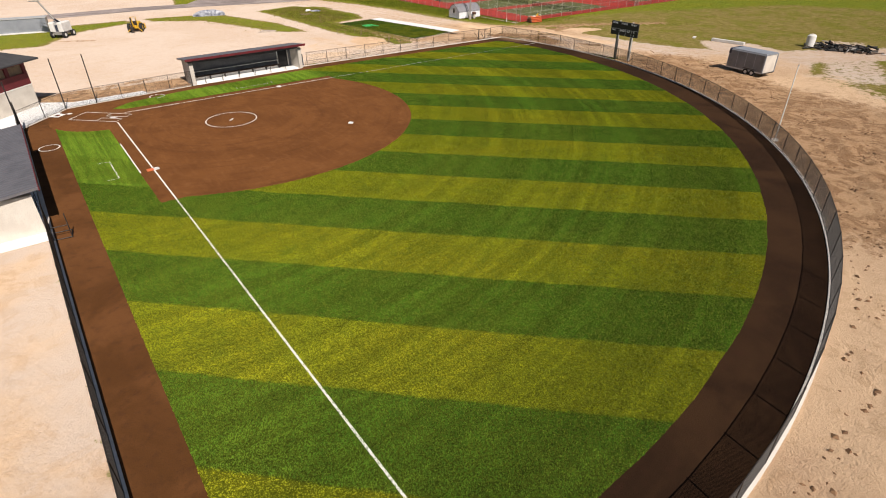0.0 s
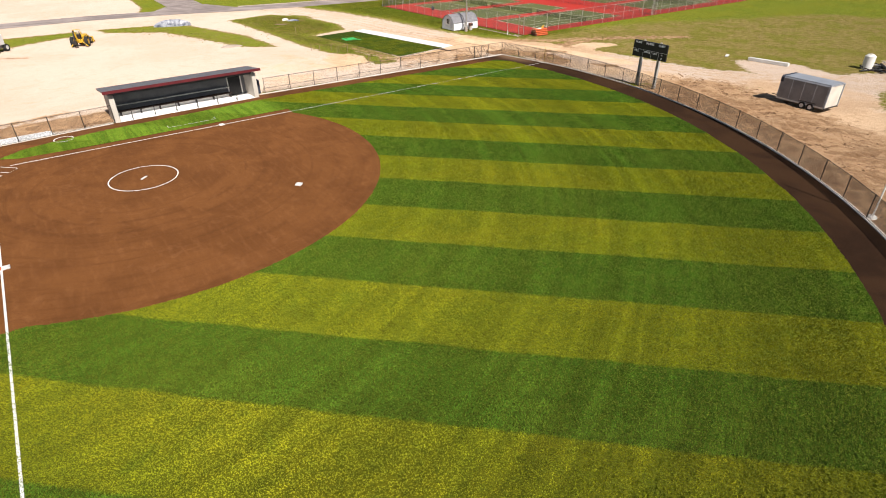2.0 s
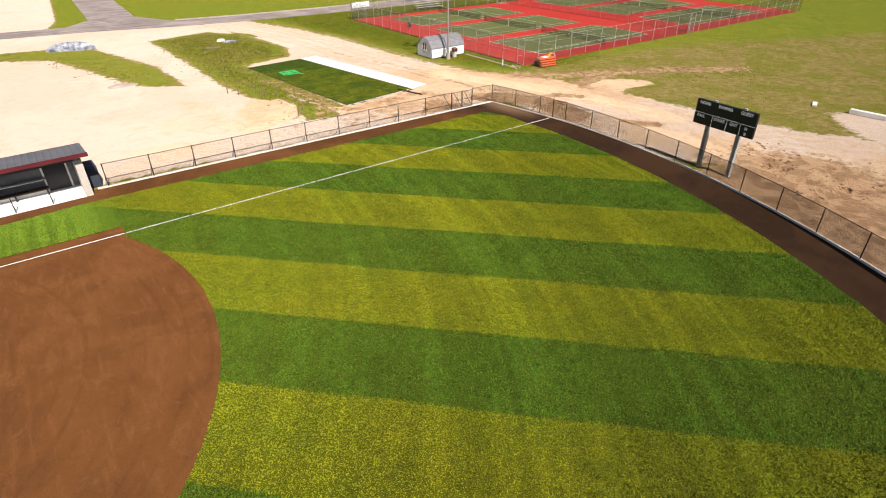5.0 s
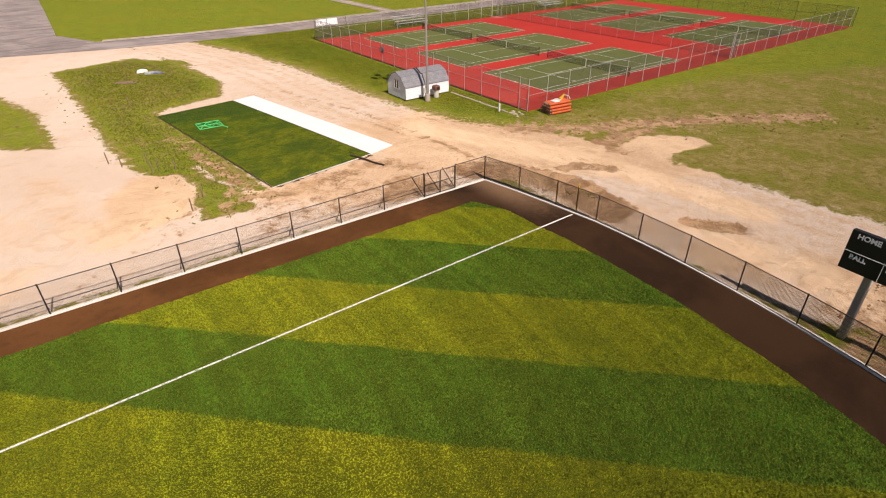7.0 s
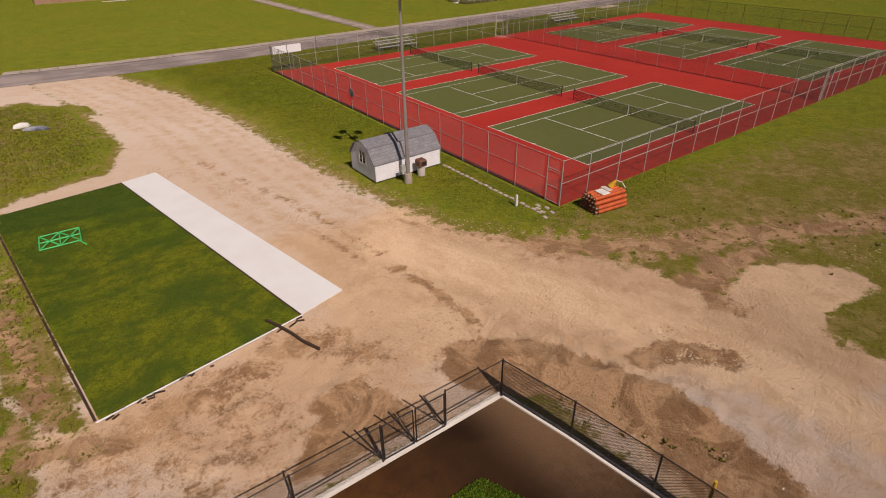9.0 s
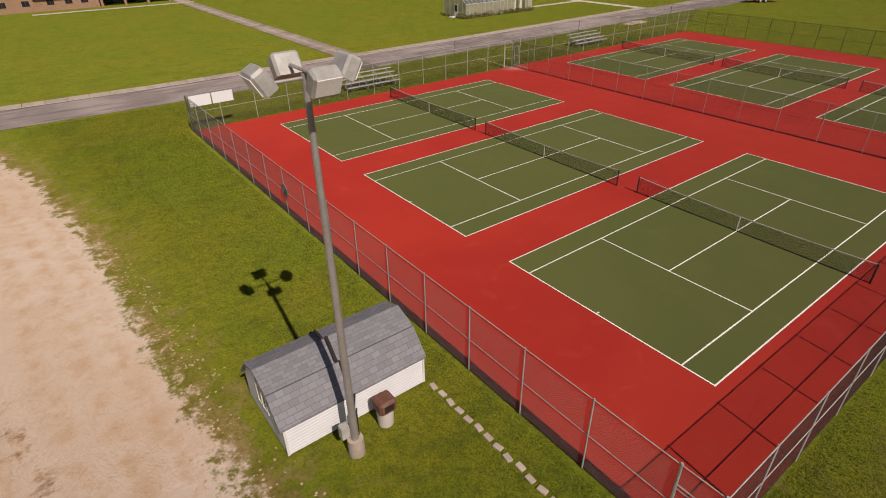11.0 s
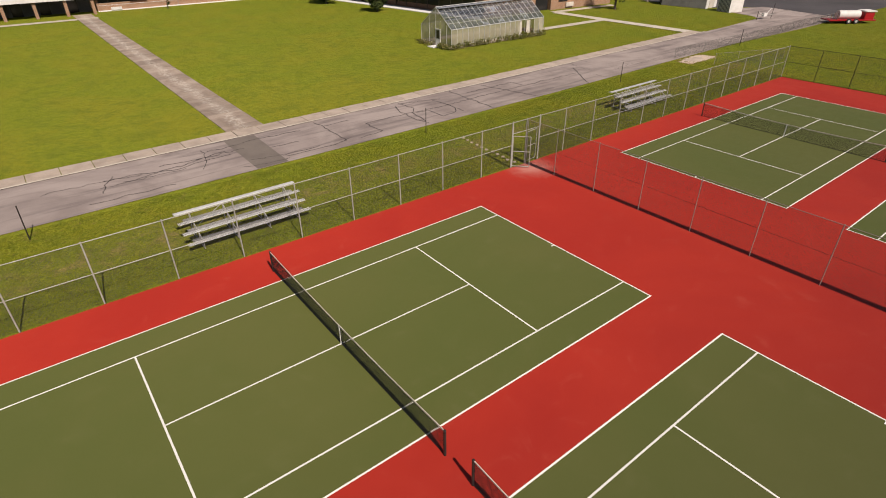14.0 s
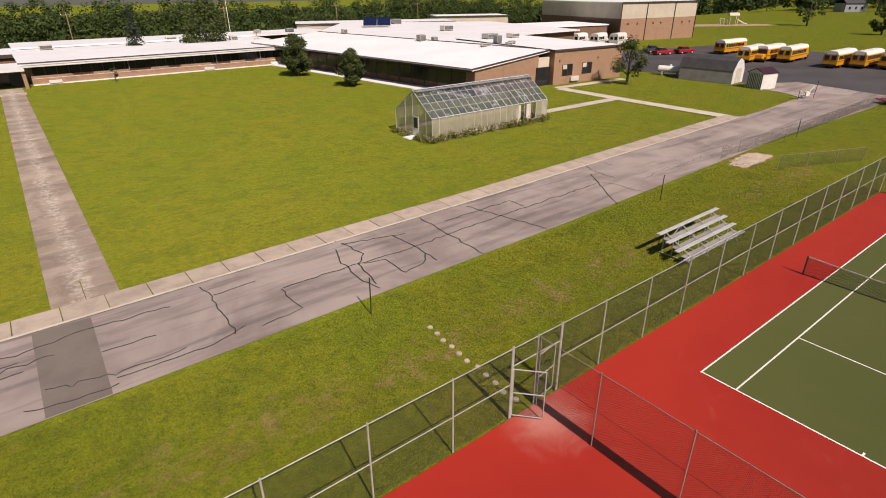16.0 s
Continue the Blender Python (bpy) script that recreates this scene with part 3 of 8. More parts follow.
# ---- building helpers ----
class Mesh:
    """Gathers faces; box, tube, prism and so on add to it."""

    def __init__(self):
        self.v, self.f, self.smooth = [], [], []

    def face(self, pts, smooth=False):
        i = len(self.v)
        self.v += [tuple(p) for p in pts]
        self.f.append(tuple(range(i, i + len(pts))))
        self.smooth.append(smooth)
        return self

    def faces(self, verts, faces, smooth=False):
        i = len(self.v)
        self.v += [tuple(p) for p in verts]
        self.f += [tuple(i + j for j in f) for f in faces]
        self.smooth += [smooth] * len(faces)
        return self

    def box(self, x0, y0, z0, x1, y1, z1, bevel=0.0, m=None):
        if bevel:
            b = bevel
            ring = [(x0 + b, y0), (x1 - b, y0), (x1, y0 + b), (x1, y1 - b), (x1 - b, y1), (x0 + b, y1), (x0, y1 - b), (x0, y0 + b)]
            top = [(min(max(x, x0 + b), x1 - b), min(max(y, y0 + b), y1 - b), z1) for x, y in ring]
            v = [(x, y, z0) for x, y in ring] + [(x, y, z1 - b) for x, y in ring] + top
            f = [tuple(range(7, -1, -1)), tuple(range(16, 24))]
            for k in (0, 8):
                f += [(k + i, k + (i + 1) % 8, k + 8 + (i + 1) % 8, k + 8 + i) for i in range(8)]
        else:
            v = [(x, y, z) for z in (z0, z1) for x, y in ((x0, y0), (x1, y0), (x1, y1), (x0, y1))]
            f = [(3, 2, 1, 0), (4, 5, 6, 7), (0, 1, 5, 4), (1, 2, 6, 5), (2, 3, 7, 6), (3, 0, 4, 7)]
        if m is not None:
            v = [m @ Vector(p) for p in v]
        return self.faces(v, f)

    def tube(self, a, b, r0, r1=None, n=8, caps=True, smooth=True):
        a, b = Vector(a), Vector(b)
        r1 = r0 if r1 is None else r1
        q = (b - a).to_track_quat("Z", "Y")
        v = []
        for p, r in ((a, r0), (b, r1)):
            v += [p + q @ Vector((r * math.cos(2 * math.pi * i / n), r * math.sin(2 * math.pi * i / n), 0)) for i in range(n)]
        self.faces(v, [(i, (i + 1) % n, n + (i + 1) % n, n + i) for i in range(n)], smooth)
        if caps:
            self.face(v[n - 1::-1]).face(v[n:])
        return self

    def path(self, pts, r, n=6):
        for a, b in zip(pts, pts[1:]):
            self.tube(a, b, r, r, n)
        return self

    def prism(self, poly, z0, z1):
        n = len(poly)
        v = [(x, y, z0) for x, y in poly] + [(x, y, z1) for x, y in poly]
        f = [tuple(range(n - 1, -1, -1)), tuple(range(n, 2 * n))] + [(i, (i + 1) % n, n + (i + 1) % n, n + i) for i in range(n)]
        return self.faces(v, f)

    def extrude_x(self, prof, x0, x1, smooth=False):
        """A profile of (y, z) pulled along x."""
        n = len(prof)
        v = [(x, y, z) for x in (x0, x1) for y, z in prof]
        f = [tuple(range(n)), tuple(range(2 * n - 1, n - 1, -1))]
        self.faces(v, f)
        return self.faces(v, [(i, n + i, n + (i + 1) % n, (i + 1) % n) for i in range(n)], smooth)

    def ribbon(self, pts, width, z, side=0.0):
        """A flat strip along a line of (x, y)."""
        left, right = [], []
        for i, (x, y) in enumerate(pts):
            a, b = pts[max(i - 1, 0)], pts[min(i + 1, len(pts) - 1)]
            d = math.hypot(b[0] - a[0], b[1] - a[1]) or 1
            nx, ny = -(b[1] - a[1]) / d, (b[0] - a[0]) / d
            left.append((x + nx * (side + width / 2), y + ny * (side + width / 2), z))
            right.append((x + nx * (side - width / 2), y + ny * (side - width / 2), z))
        for i in range(len(pts) - 1):
            self.face([right[i], right[i + 1], left[i + 1], left[i]])
        return self

    def data(self, name, material):
        me = bpy.data.meshes.new(name)
        me.from_pydata(self.v, [], self.f)
        me.polygons.foreach_set("use_smooth", self.smooth)
        me.materials.append(material)
        me.update()
        return me


def thing(name, label, category, x=0.0, y=0.0, z=0.0, rz=0.0, group="", kind=""):
    ob = new(name)
    ob.matrix_basis = pose(x, y, z, 0, 0, rz)
    return tagged(ob, label, category, group, kind)


def part(name, mesh, material, parent, label="", m=None):
    """One mesh as a part of a thing or of a part; mesh may be ready data, shared by alike pieces."""
    ob = new(name, mesh.data(name, material) if isinstance(mesh, Mesh) else mesh)
    ob.parent = parent
    if m is not None:
        ob.matrix_basis = m
    return tagged(ob, label) if label else ob


def solid(name, mesh, material, label, category, kind="", group="", m=None):
    ob = new(name, mesh.data(name, material))
    if m is not None:
        ob.matrix_basis = m
    return tagged(ob, label, category, group, kind)


def disc(x, y, r, n=48, a0=0.0, a1=360.0):
    return [(x + r * math.cos(radians(a0 + (a1 - a0) * i / n)), y + r * math.sin(radians(a0 + (a1 - a0) * i / n))) for i in range(n + (a1 - a0 < 360))]


def ring_ribbon(mesh, x, y, r, width, z, n=64):
    p = disc(x, y, r, n)
    return mesh.ribbon(p + [p[0]], width, z)


def lines(name, parent, strips, material, z=0.05):
    for pts, w in strips:
        part(name, Mesh().ribbon(pts, w, z), material, parent)


def words(name, text, size, material, parent, m):
    """Lettering in the built-in font, as flat mesh."""
    cu = bpy.data.curves.new(name, "FONT")
    cu.body, cu.size, cu.align_x, cu.align_y, cu.extrude = text, size, "CENTER", "CENTER", 0.004
    cu.offset = size * 0.035
    tmp = bpy.data.objects.new(name, cu)
    me = bpy.data.meshes.new_from_object(tmp)
    bpy.data.objects.remove(tmp)
    me.materials.clear()
    me.materials.append(material)
    ob = new(name, me)
    ob.parent, ob.matrix_basis = parent, m
    return ob


# ---- the ground: one sheet to the horizon ----
def fence_r(a):
    """How far the outfield fence stands from home, by the angle below the third-base line, in degrees."""
    return 62.0 + 2.3 * math.sin(2 * radians(min(max(a, 0), 90)))


def grass_r(a):
    return 58.9 + 2.0 * math.sin(2 * radians(min(max(a, 0), 90)))


def arc_line(radius, a0, a1, n, y0=0.0):
    out = []
    for i in range(n + 1):
        a = a0 + (a1 - a0) * i / n
        out.append((radius(a) * math.cos(radians(a)), y0 - radius(a) * math.sin(radians(a))))
    return out


FENCE_CURVE = arc_line(fence_r, 1.7, 97.0, 64)
FENCE_END = [(60.82, 7.03), (61.35, 4.14), (61.76, 1.18)]
FIELD_OUT = FENCE_END + FENCE_CURVE + [(-7.7, -58), (-7.7, 0.2), (-3.5, 5.1), (-0.5, 5.6), (9.8, 6.6), (24.9, 7.9)]


def inside(poly, X, Y):
    """Which of the places lie in the polygon."""
    r = np.zeros(X.shape, bool)
    for (x0, y0), (x1, y1) in zip(poly, poly[1:] + poly[:1]):
        if y0 != y1:
            r ^= ((y0 > Y) != (y1 > Y)) & (X < (x1 - x0) * (Y - y0) / (y1 - y0) + x0)
    return r


def off_line(poly, X, Y, closed=True):
    d = np.full(X.shape, 1e9)
    for (x0, y0), (x1, y1) in zip(poly, poly[1:] + (poly[:1] if closed else [])):
        dx, dy = x1 - x0, y1 - y0
        t = np.clip(((X - x0) * dx + (Y - y0) * dy) / (dx * dx + dy * dy + 1e-9), 0, 1)
        d = np.minimum(d, np.hypot(X - x0 - t * dx, Y - y0 - t * dy))
    return d


def zone(poly, X, Y, soft):
    """1 well inside the polygon, 0 well outside."""
    d = off_line(poly, X, Y) * np.where(inside(poly, X, Y), 1, -1)
    return np.clip(0.5 + d / soft, 0, 1)


def way(pts, width, X, Y, soft):
    return np.clip(0.5 + (width / 2 - off_line(pts, X, Y, False)) / soft, 0, 1)


def axis(lo, hi, step, far):
    mid = list(np.arange(lo, hi + 1e-6, step))
    out, s, grow = [], step, []
    x = hi
    while x < far:
        s *= 1.35
        x += s
        grow.append(x)
    x, s = lo, step
    while x > -far:
        s *= 1.35
        x -= s
        out.append(x)
    return np.array(out[::-1] + mid + grow)


SCOOP = [(38.3, 15.0), (38.6, 20.0), (41.0, 22.8), (43.9, 21.2), (44.2, 18.0), (42.9, 14.2), (39.9, 13.8)]   # bare sand cut into the weeds


def make_ground_sheet():
    xs, ys = axis(-36.0, 152.0, 0.72, 2600.0), axis(-78.0, 92.0, 0.72, 2600.0)
    xs, ys = np.union1d(xs, np.arange(37.0, 80.0, 0.27)), np.union1d(ys, np.arange(-16.0, 22.0, 0.27))
    X, Y = np.meshgrid(xs, ys, indexing="ij")
    drive = [(54.5, 73), (58.5, 58), (60.2, 46), (60.6, 36), (61.5, 26), (63.5, 17), (67.8, 9.5), (69.8, 4), (70.4, -3), (70.9, -10), (72.5, -18), (77, -25), (84, -31), (99, -40), (150, -70)]
    sand = np.maximum.reduce([
        way(drive, 8.2, X, Y, 3.2),
        way([(68, 2), (70, -6), (71, -13)], 6.0, X, Y, 2.5),
        zone([(-60, 3), (-4, 5.5), (25, 8.6), (61, 7), (66, 8), (62, 22), (59.5, 45), (53, 62), (50, 76), (20, 84), (-60, 84)], X, Y, 2.0),
        zone([(-70, -90), (-7.8, -90), (-7.8, 6), (-70, 6)], X, Y, 0.8),
        zone([(-90, 84), (28, 87), (30, 96), (33, 150), (-90, 160)], X, Y, 1.5),
        0.95 * zone([(62.0, 8.5), (62.2, -14), (66, -20), (72, -21), (74.6, -12), (73.6, -2), (71.5, 8)], X, Y, 2.2),
        zone([(72.2, 5.2), (76.8, 6.0), (80.5, 3.0), (80, 1.0), (76.0, 1.6), (74, 1.5)], X, Y, 1.4),
        zone([(66, -30), (70, -38), (84, -33), (88, -22), (84, -15), (79, -20), (76, -29)], X, Y, 2.5),
        0.62 * zone([(70, -39), (100, -27), (103, -33), (76, -46)], X, Y, 3.0),
        zone([(146, 71.2), (152, 71.5), (151, 73.5), (146, 73)], X, Y, 0.8),
    ])
    ang = np.degrees(np.arctan2(-Y, X))
    out = np.hypot(X, Y) - (62.0 + 2.3 * np.sin(2 * np.radians(np.clip(ang, 0, 90))))
    pale = np.clip((ang - 57) / 8, 0, 1)
    ring = np.clip(1.4 - np.abs(out - 9) / 12.0 + 0.3 * pale, 0, 0.8 + 0.2 * pale) * np.clip((ang - 12) / 8, 0, 1) * (ang < 112)
    sand = np.maximum(sand, ring)
    island = np.maximum.reduce([
        zone([(39.6, 64), (40.3, 52), (40.7, 30), (42.5, 14.5), (48, 14.8), (47.4, 26), (46.2, 38.6), (53, 40.5), (54.8, 46), (53.5, 60), (49, 66.5)], X, Y, 2.2),
        zone([(17, 68), (31, 65.5), (36.8, 45), (37.3, 33), (33, 36), (29, 49), (26, 58), (18, 63)], X, Y, 2.5),
        0.9 * zone([(-30, 50), (-2, 47), (4, 58), (15, 64), (14, 68), (-30, 67)], X, Y, 3.0),
    ])
    island = island * (1 - zone(SCOOP, X, Y, 1.2))
    island = island * (1 - 0.7 * way([(45.4, 22.0), (45.6, 19.0), (47.0, 15.0)], 0.8, X, Y, 0.9))
    island = np.maximum(island, 0.9 * zone([(43.2, 12.9), (46.5, 12.4), (46.2, 16.2), (44.6, 17.6), (43.6, 15.5)], X, Y, 1.0))
    sand = np.clip(sand - island, 0, 1)
    berm = np.clip(1 - np.abs(out - 5) / 8.0, 0, 1) * np.clip((ang - 9) / 8, 0, 1) * (ang < 110)
    dirt = np.maximum.reduce([
        0.98 * np.clip(1.35 - np.abs(out - 5.0) / (8.0 + 7.0 * np.clip((ang - 30) / 8, 0, 1)), 0, 1) * np.clip((ang - 9) / 8, 0, 1) * (1 - 0.85 * pale) * (ang < 110),
        0.95 * way([(61.2, 8.9), (63.2, 7.0), (64.6, 3.0), (64.0, -1.5)], 3.2, X, Y, 1.2),
        0.64 * way([(48.5, 13.5), (56.5, 14.5), (58, 12)], 3.0, X, Y, 2.5),
        0.85 * way([(-5, 10.5), (0, 9.5), (9, 9.5), (14, 10.5)], 5.0, X, Y, 2.0),
        0.55 * way([(47, 16), (45.5, 30)], 2.5, X, Y, 2.0),
        0.70 * way([(70, 14), (74.5, 10.2), (79.5, 7.8), (85, 5), (94, -1)], 4.2, X, Y, 4.0),
        0.72 * way([(78, 8.4), (75, 7.2), (72.6, 5.0)], 2.0, X, Y, 2.0),
        0.95 * way([(66.3, -5.4), (68.0, -7.4)], 1.5, X, Y, 0.9),
        1.0 * way([(66.6, 4.9), (68.0, 4.6), (69.4, 2.8)], 1.3, X, Y, 1.0),
        0.6 * way([(58.5, 39), (61.5, 27), (62.5, 18.5)], 1.3, X, Y, 1.6),
        0.58 * way([(44.8, 13.5), (46.6, 17.5), (46.4, 24)], 2.2, X, Y, 2.0),
        0.42 * way([(36, 9.5), (42, 12.5), (38.5, 17)], 3.0, X, Y, 3.0),
        0.95 * zone([(52.5, 8.0), (58.0, 7.6), (57.6, 10.0), (56.2, 11.4), (54.8, 10.2)], X, Y, 1.0),
        0.50 * zone([(44, 8.2), (55, 8.0), (55, 15), (46, 14)], X, Y, 2.0),
    ])
    dirt = np.maximum.reduce([
        dirt,
        0.8 * way([(0.5, 50.2), (3.4, 48.6), (5.4, 47.4)], 1.3, X, Y, 1.4),
        0.62 * way([(11.6, 35.2), (14.6, 33.4)], 1.0, X, Y, 1.6),
        0.62 * way([(-2.5, 12.4), (2.5, 12.6), (6.6, 13.6)], 2.2, X, Y, 1.6),
        0.85 * way([(46.3, 14.6), (49.5, 13.2)], 1.3, X, Y, 1.4),
        0.9 * way([(55.2, 10.6), (56.6, 10.6)], 1.2, X, Y, 0.9),
        0.75 * way([(46.2, 22), (47.0, 17.5)], 1.2, X, Y, 1.2),
        0.80 * way([(62.4, 17.0), (62.8, 15.1), (62.9, 13.0), (62.9, 10.7)], 0.8, X, Y, 0.9),
        0.62 * way([(60.9, 22.5), (61.2, 20.6), (61.4, 19.0)], 1.0, X, Y, 1.0),
        0.95 * way([(73.0, 7.2), (74.2, 6.2), (77.2, 6.5), (78.6, 6.2)], 1.3, X, Y, 1.2),
        0.85 * way([(73.4, 6.4), (72.4, 5.3), (72.6, 4.2)], 0.9, X, Y, 0.9),
        0.58 * way([(38.8, 15.2), (41.0, 14.0), (43.0, 14.4), (44.0, 17.0)], 0.9, X, Y, 1.0),
        0.70 * way([(73.6, 3.9), (74.0, 3.9)], 0.5, X, Y, 0.6),
        0.66 * way([(65.2, 21.6), (67.8, 17.1), (69.5, 13.9), (72.2, 11.0)], 0.8, X, Y, 1.2),
        0.95 * way([(62.6, 6.6), (63.6, 4.6), (64.4, 2.0), (64.8, 0.0)], 1.9, X, Y, 1.3),
    ])
    dirt = np.where(out < 0.2, np.minimum(dirt, 0.9), dirt)
    dry = np.maximum.reduce([
        1.0 * zone([(72, 16), (80, 15.5), (100, 13), (140, -4), (170, -90), (60, -90), (66, -20)], X, Y, 9.0),
        0.6 * way([(x + 5, y) for x, y in drive], 5.0, X, Y, 5.0),
        0.5 * island,
        0.62 * way([(80, 66.5), (150, 68)], 4, X, Y, 4),
        0.35 * way([(66, 71.5), (150, 71.8)], 1.4, X, Y, 1.0),
    ])
    tan = np.maximum.reduce([
        zone([(59, 24), (66, 23), (80, 10), (82, -4), (74, -2), (66, 4), (61.5, 9), (50, 9), (46, 15), (57, 16)], X, Y, 7.0),
        0.7 * zone([(62, 5), (66, -2), (72, -16), (66, -22), (62, -12)], X, Y, 5.0),
        0.8 * zone([(-3, 6), (12, 9), (12, 12), (-4, 11)], X, Y, 3.0),
        1.1 * np.clip(ring, 0, 1),
        0.55 * zone([(-70, -90), (-7.8, -90), (-7.8, -27), (-70, -27)], X, Y, 6.0),
        0.9 * zone(SCOOP, X, Y, 2.0),
        0.45 * zone([(26, 9), (44, 9), (40, 20), (36, 30), (26, 18)], X, Y, 8.0),
    ])
    lane_wear = way([(63.5, 19), (65.5, 14.3), (66.9, 10.8), (68.0, 7.8), (68.9, 4.9), (70.0, 0.0), (70.8, -7.0)], 3.0, X, Y, 2.2)
    rut = np.zeros(X.shape)
    for off in (-2.9, -1.5, 0.4, 1.8, 3.0):
        lane = []
        for (x0, y0), (x1, y1) in zip(drive, drive[1:]):
            d = math.hypot(x1 - x0, y1 - y0)
            lane.append((x0 - (y1 - y0) / d * off, y0 + (x1 - x0) / d * off))
        rut = np.maximum(rut, way(lane, 0.7, X, Y, 0.9))
    low = np.full(X.shape, -0.035)
    rough = np.zeros(X.shape)
    for i in range(X.shape[0]):
        for j in range(X.shape[1]):
            if berm[i, j] > 0.02 or 0.3 < dirt[i, j]:
                p = Vector((X[i, j] * 0.55, Y[i, j] * 0.55, 0))
                rough[i, j] = noise.fractal(p, 0.7, 2.0, 4) * 0.5 + noise.noise(p * 3.1) * 0.35
    Z = low + np.clip(berm, 0, 1) * (0.12 + 0.42 * rough) * (out > 0.5) + np.where((out > 1.0) & (dirt > 0.3), 0.08 * rough, 0)
    lumpy = np.maximum(zone([(61.5, 9), (63, -14), (68, -14), (72, -2), (69, 8)], X, Y, 3.0), zone([(40, 9.5), (57, 9), (58, 14.5), (47, 14.5), (40, 30), (36, 30)], X, Y, 3.0))
    for i, j in zip(*np.nonzero(lumpy > 0.05)):
        q = Vector((X[i, j] * 0.8, Y[i, j] * 0.8, 3.0))
        Z[i, j] += lumpy[i, j] * (0.10 * noise.fractal(q, 0.8, 2.0, 4) + 0.03)
    # torn clods behind the corner, a heap of tipped gravel farther along, scraped ground by the turf
    torn = np.maximum(way([(60.0, 9.4), (63.4, 8.4), (65.6, 5.6), (66.6, 2.4), (66.4, -1.0)], 1.7, X, Y, 1.0), 0.7 * way([(72.4, 8.6), (75.0, 7.2), (78.4, 6.2), (80.5, 4.0)], 1.4, X, Y, 1.2))
    tipped = way([(64.6, -2.6), (65.0, -6.0), (64.8, -10.0), (65.4, -14.0)], 2.0, X, Y, 1.3)
    scraped = zone([(46.5, 9.0), (57.5, 8.4), (57.0, 13.5), (50, 13.8)], X, Y, 1.0)
    hole = way([(66.3, -5.4), (68.0, -7.4)], 0.9, X, Y, 0.8)
    for i, j in zip(*np.nonzero(np.maximum(np.maximum(torn, tipped), scraped) > 0.05)):
        q = Vector((X[i, j], Y[i, j], 7.0))
        fine = noise.noise(q * 2.3)
        Z[i, j] += torn[i, j] * (0.16 * abs(fine) + 0.14 * noise.noise(q * 1.1) + 0.05) + tipped[i, j] * (0.22 + 0.16 * noise.noise(q * 0.6) + 0.07 * fine)
        Z[i, j] += scraped[i, j] * 0.05 * noise.noise(Vector((X[i, j] * 0.5 - Y[i, j] * 0.4, X[i, j] * 1.4 + Y[i, j] * 1.4, 2.0)))
    Z = Z - 0.22 * hole
    ridge = way([(62.4, 8.6), (64.5, 5.0), (66.2, 0.6), (66.8, -4.5)], 0.9, X, Y, 1.2)
    Z = Z + ridge * 0.28
    infield = inside(FIELD_OUT, X, Y)
    Z = np.where(infield | (off_line(FIELD_OUT, X, Y) < 0.9), -0.035, Z)
    # the land falls away behind the school
    Z = Z - 14.0 * np.clip((Y - 205) / 140, 0, 1) ** 1.5 - 0.03 * np.clip(Y - 345, 0, 900)
    nx, ny = X.shape
    me = bpy.data.meshes.new("ground")
    idx = np.arange(nx * ny).reshape(nx, ny)
    quads = np.stack([idx[:-1, :-1], idx[1:, :-1], idx[1:, 1:], idx[:-1, 1:]], -1).reshape(-1, 4)
    me.vertices.add(nx * ny)
    me.vertices.foreach_set("co", np.stack([X, Y, Z], -1).astype(np.float32).ravel())
    me.loops.add(quads.size)
    me.loops.foreach_set("vertex_index", quads.ravel().astype(np.int32))
    me.polygons.add(len(quads))
    me.polygons.foreach_set("loop_start", (np.arange(len(quads)) * 4).astype(np.int32))
    me.update(calc_edges=True)
    me.polygons.foreach_set("use_smooth", np.ones(len(quads), bool))
    for key, w in (("sand", sand), ("dirt", dirt), ("dry", dry), ("rut", rut), ("tan", tan), ("lane", lane_wear)):
        a = me.attributes.new(key, "FLOAT", "POINT")
        a.data.foreach_set("value", np.clip(w, 0, 1.3).astype(np.float32).ravel())
    me.materials.append(M["ground"])
    me.validate()
    tagged(new("ground", me), "lawn, sandy gravel and turned brown earth round the field", "ground", kind="structure")


make_ground_sheet()


# ---- the ball field ----
def fan(name, outline, z, material, label, category):
    """A flat sheet of any outline."""
    bm = bmesh.new()
    vs = [bm.verts.new((x, y, z)) for x, y in outline]
    f = bm.faces.new(vs)
    if f.normal.z < 0:
        f.normal_flip()
    bmesh.ops.triangulate(bm, faces=[f], quad_method="BEAUTY", ngon_method="EAR_CLIP")
    me = bpy.data.meshes.new(name)
    bm.normal_update()
    for q in bm.faces:
        if q.normal.z < 0:
            q.normal_flip()
    bm.to_mesh(me)
    bm.free()
    me.materials.append(material)
    return tagged(new(name, me), label, category, kind="structure")


fan("warning_track", FIELD_OUT, 0.0, M["track"], "dark brown soil of the warning track and foul ground", "warning track")
HOME = (0.0, -0.3)
home_arc = disc(HOME[0] - 0.2, HOME[1] + 0.2, 5.3, 12, -160, -102)
grass_out = [(-5.45, -58.0)] + [(x, y) for x, y in home_arc if -5.45 < x < -1.05] + [(-1.05, -5.4), (-1.05, -25.3)]
inner = disc(9.27, -9.42, 18.1, 48, -118.0, 28.6)
inner = [p for p in inner if p[0] > -1.0 and p[1] < 0.75]
grass_out += inner + [(25.3, 0.75), (6.0, 0.85), (1.8, 1.15), (0.5, 1.9), (2.2, 3.3), (4.0, 3.9), (8.5, 4.7), (24.0, 5.7), (57.9, 4.75)]
curve = arc_line(grass_r, -2.5, 95.0, 70)
rag = random.Random(4)
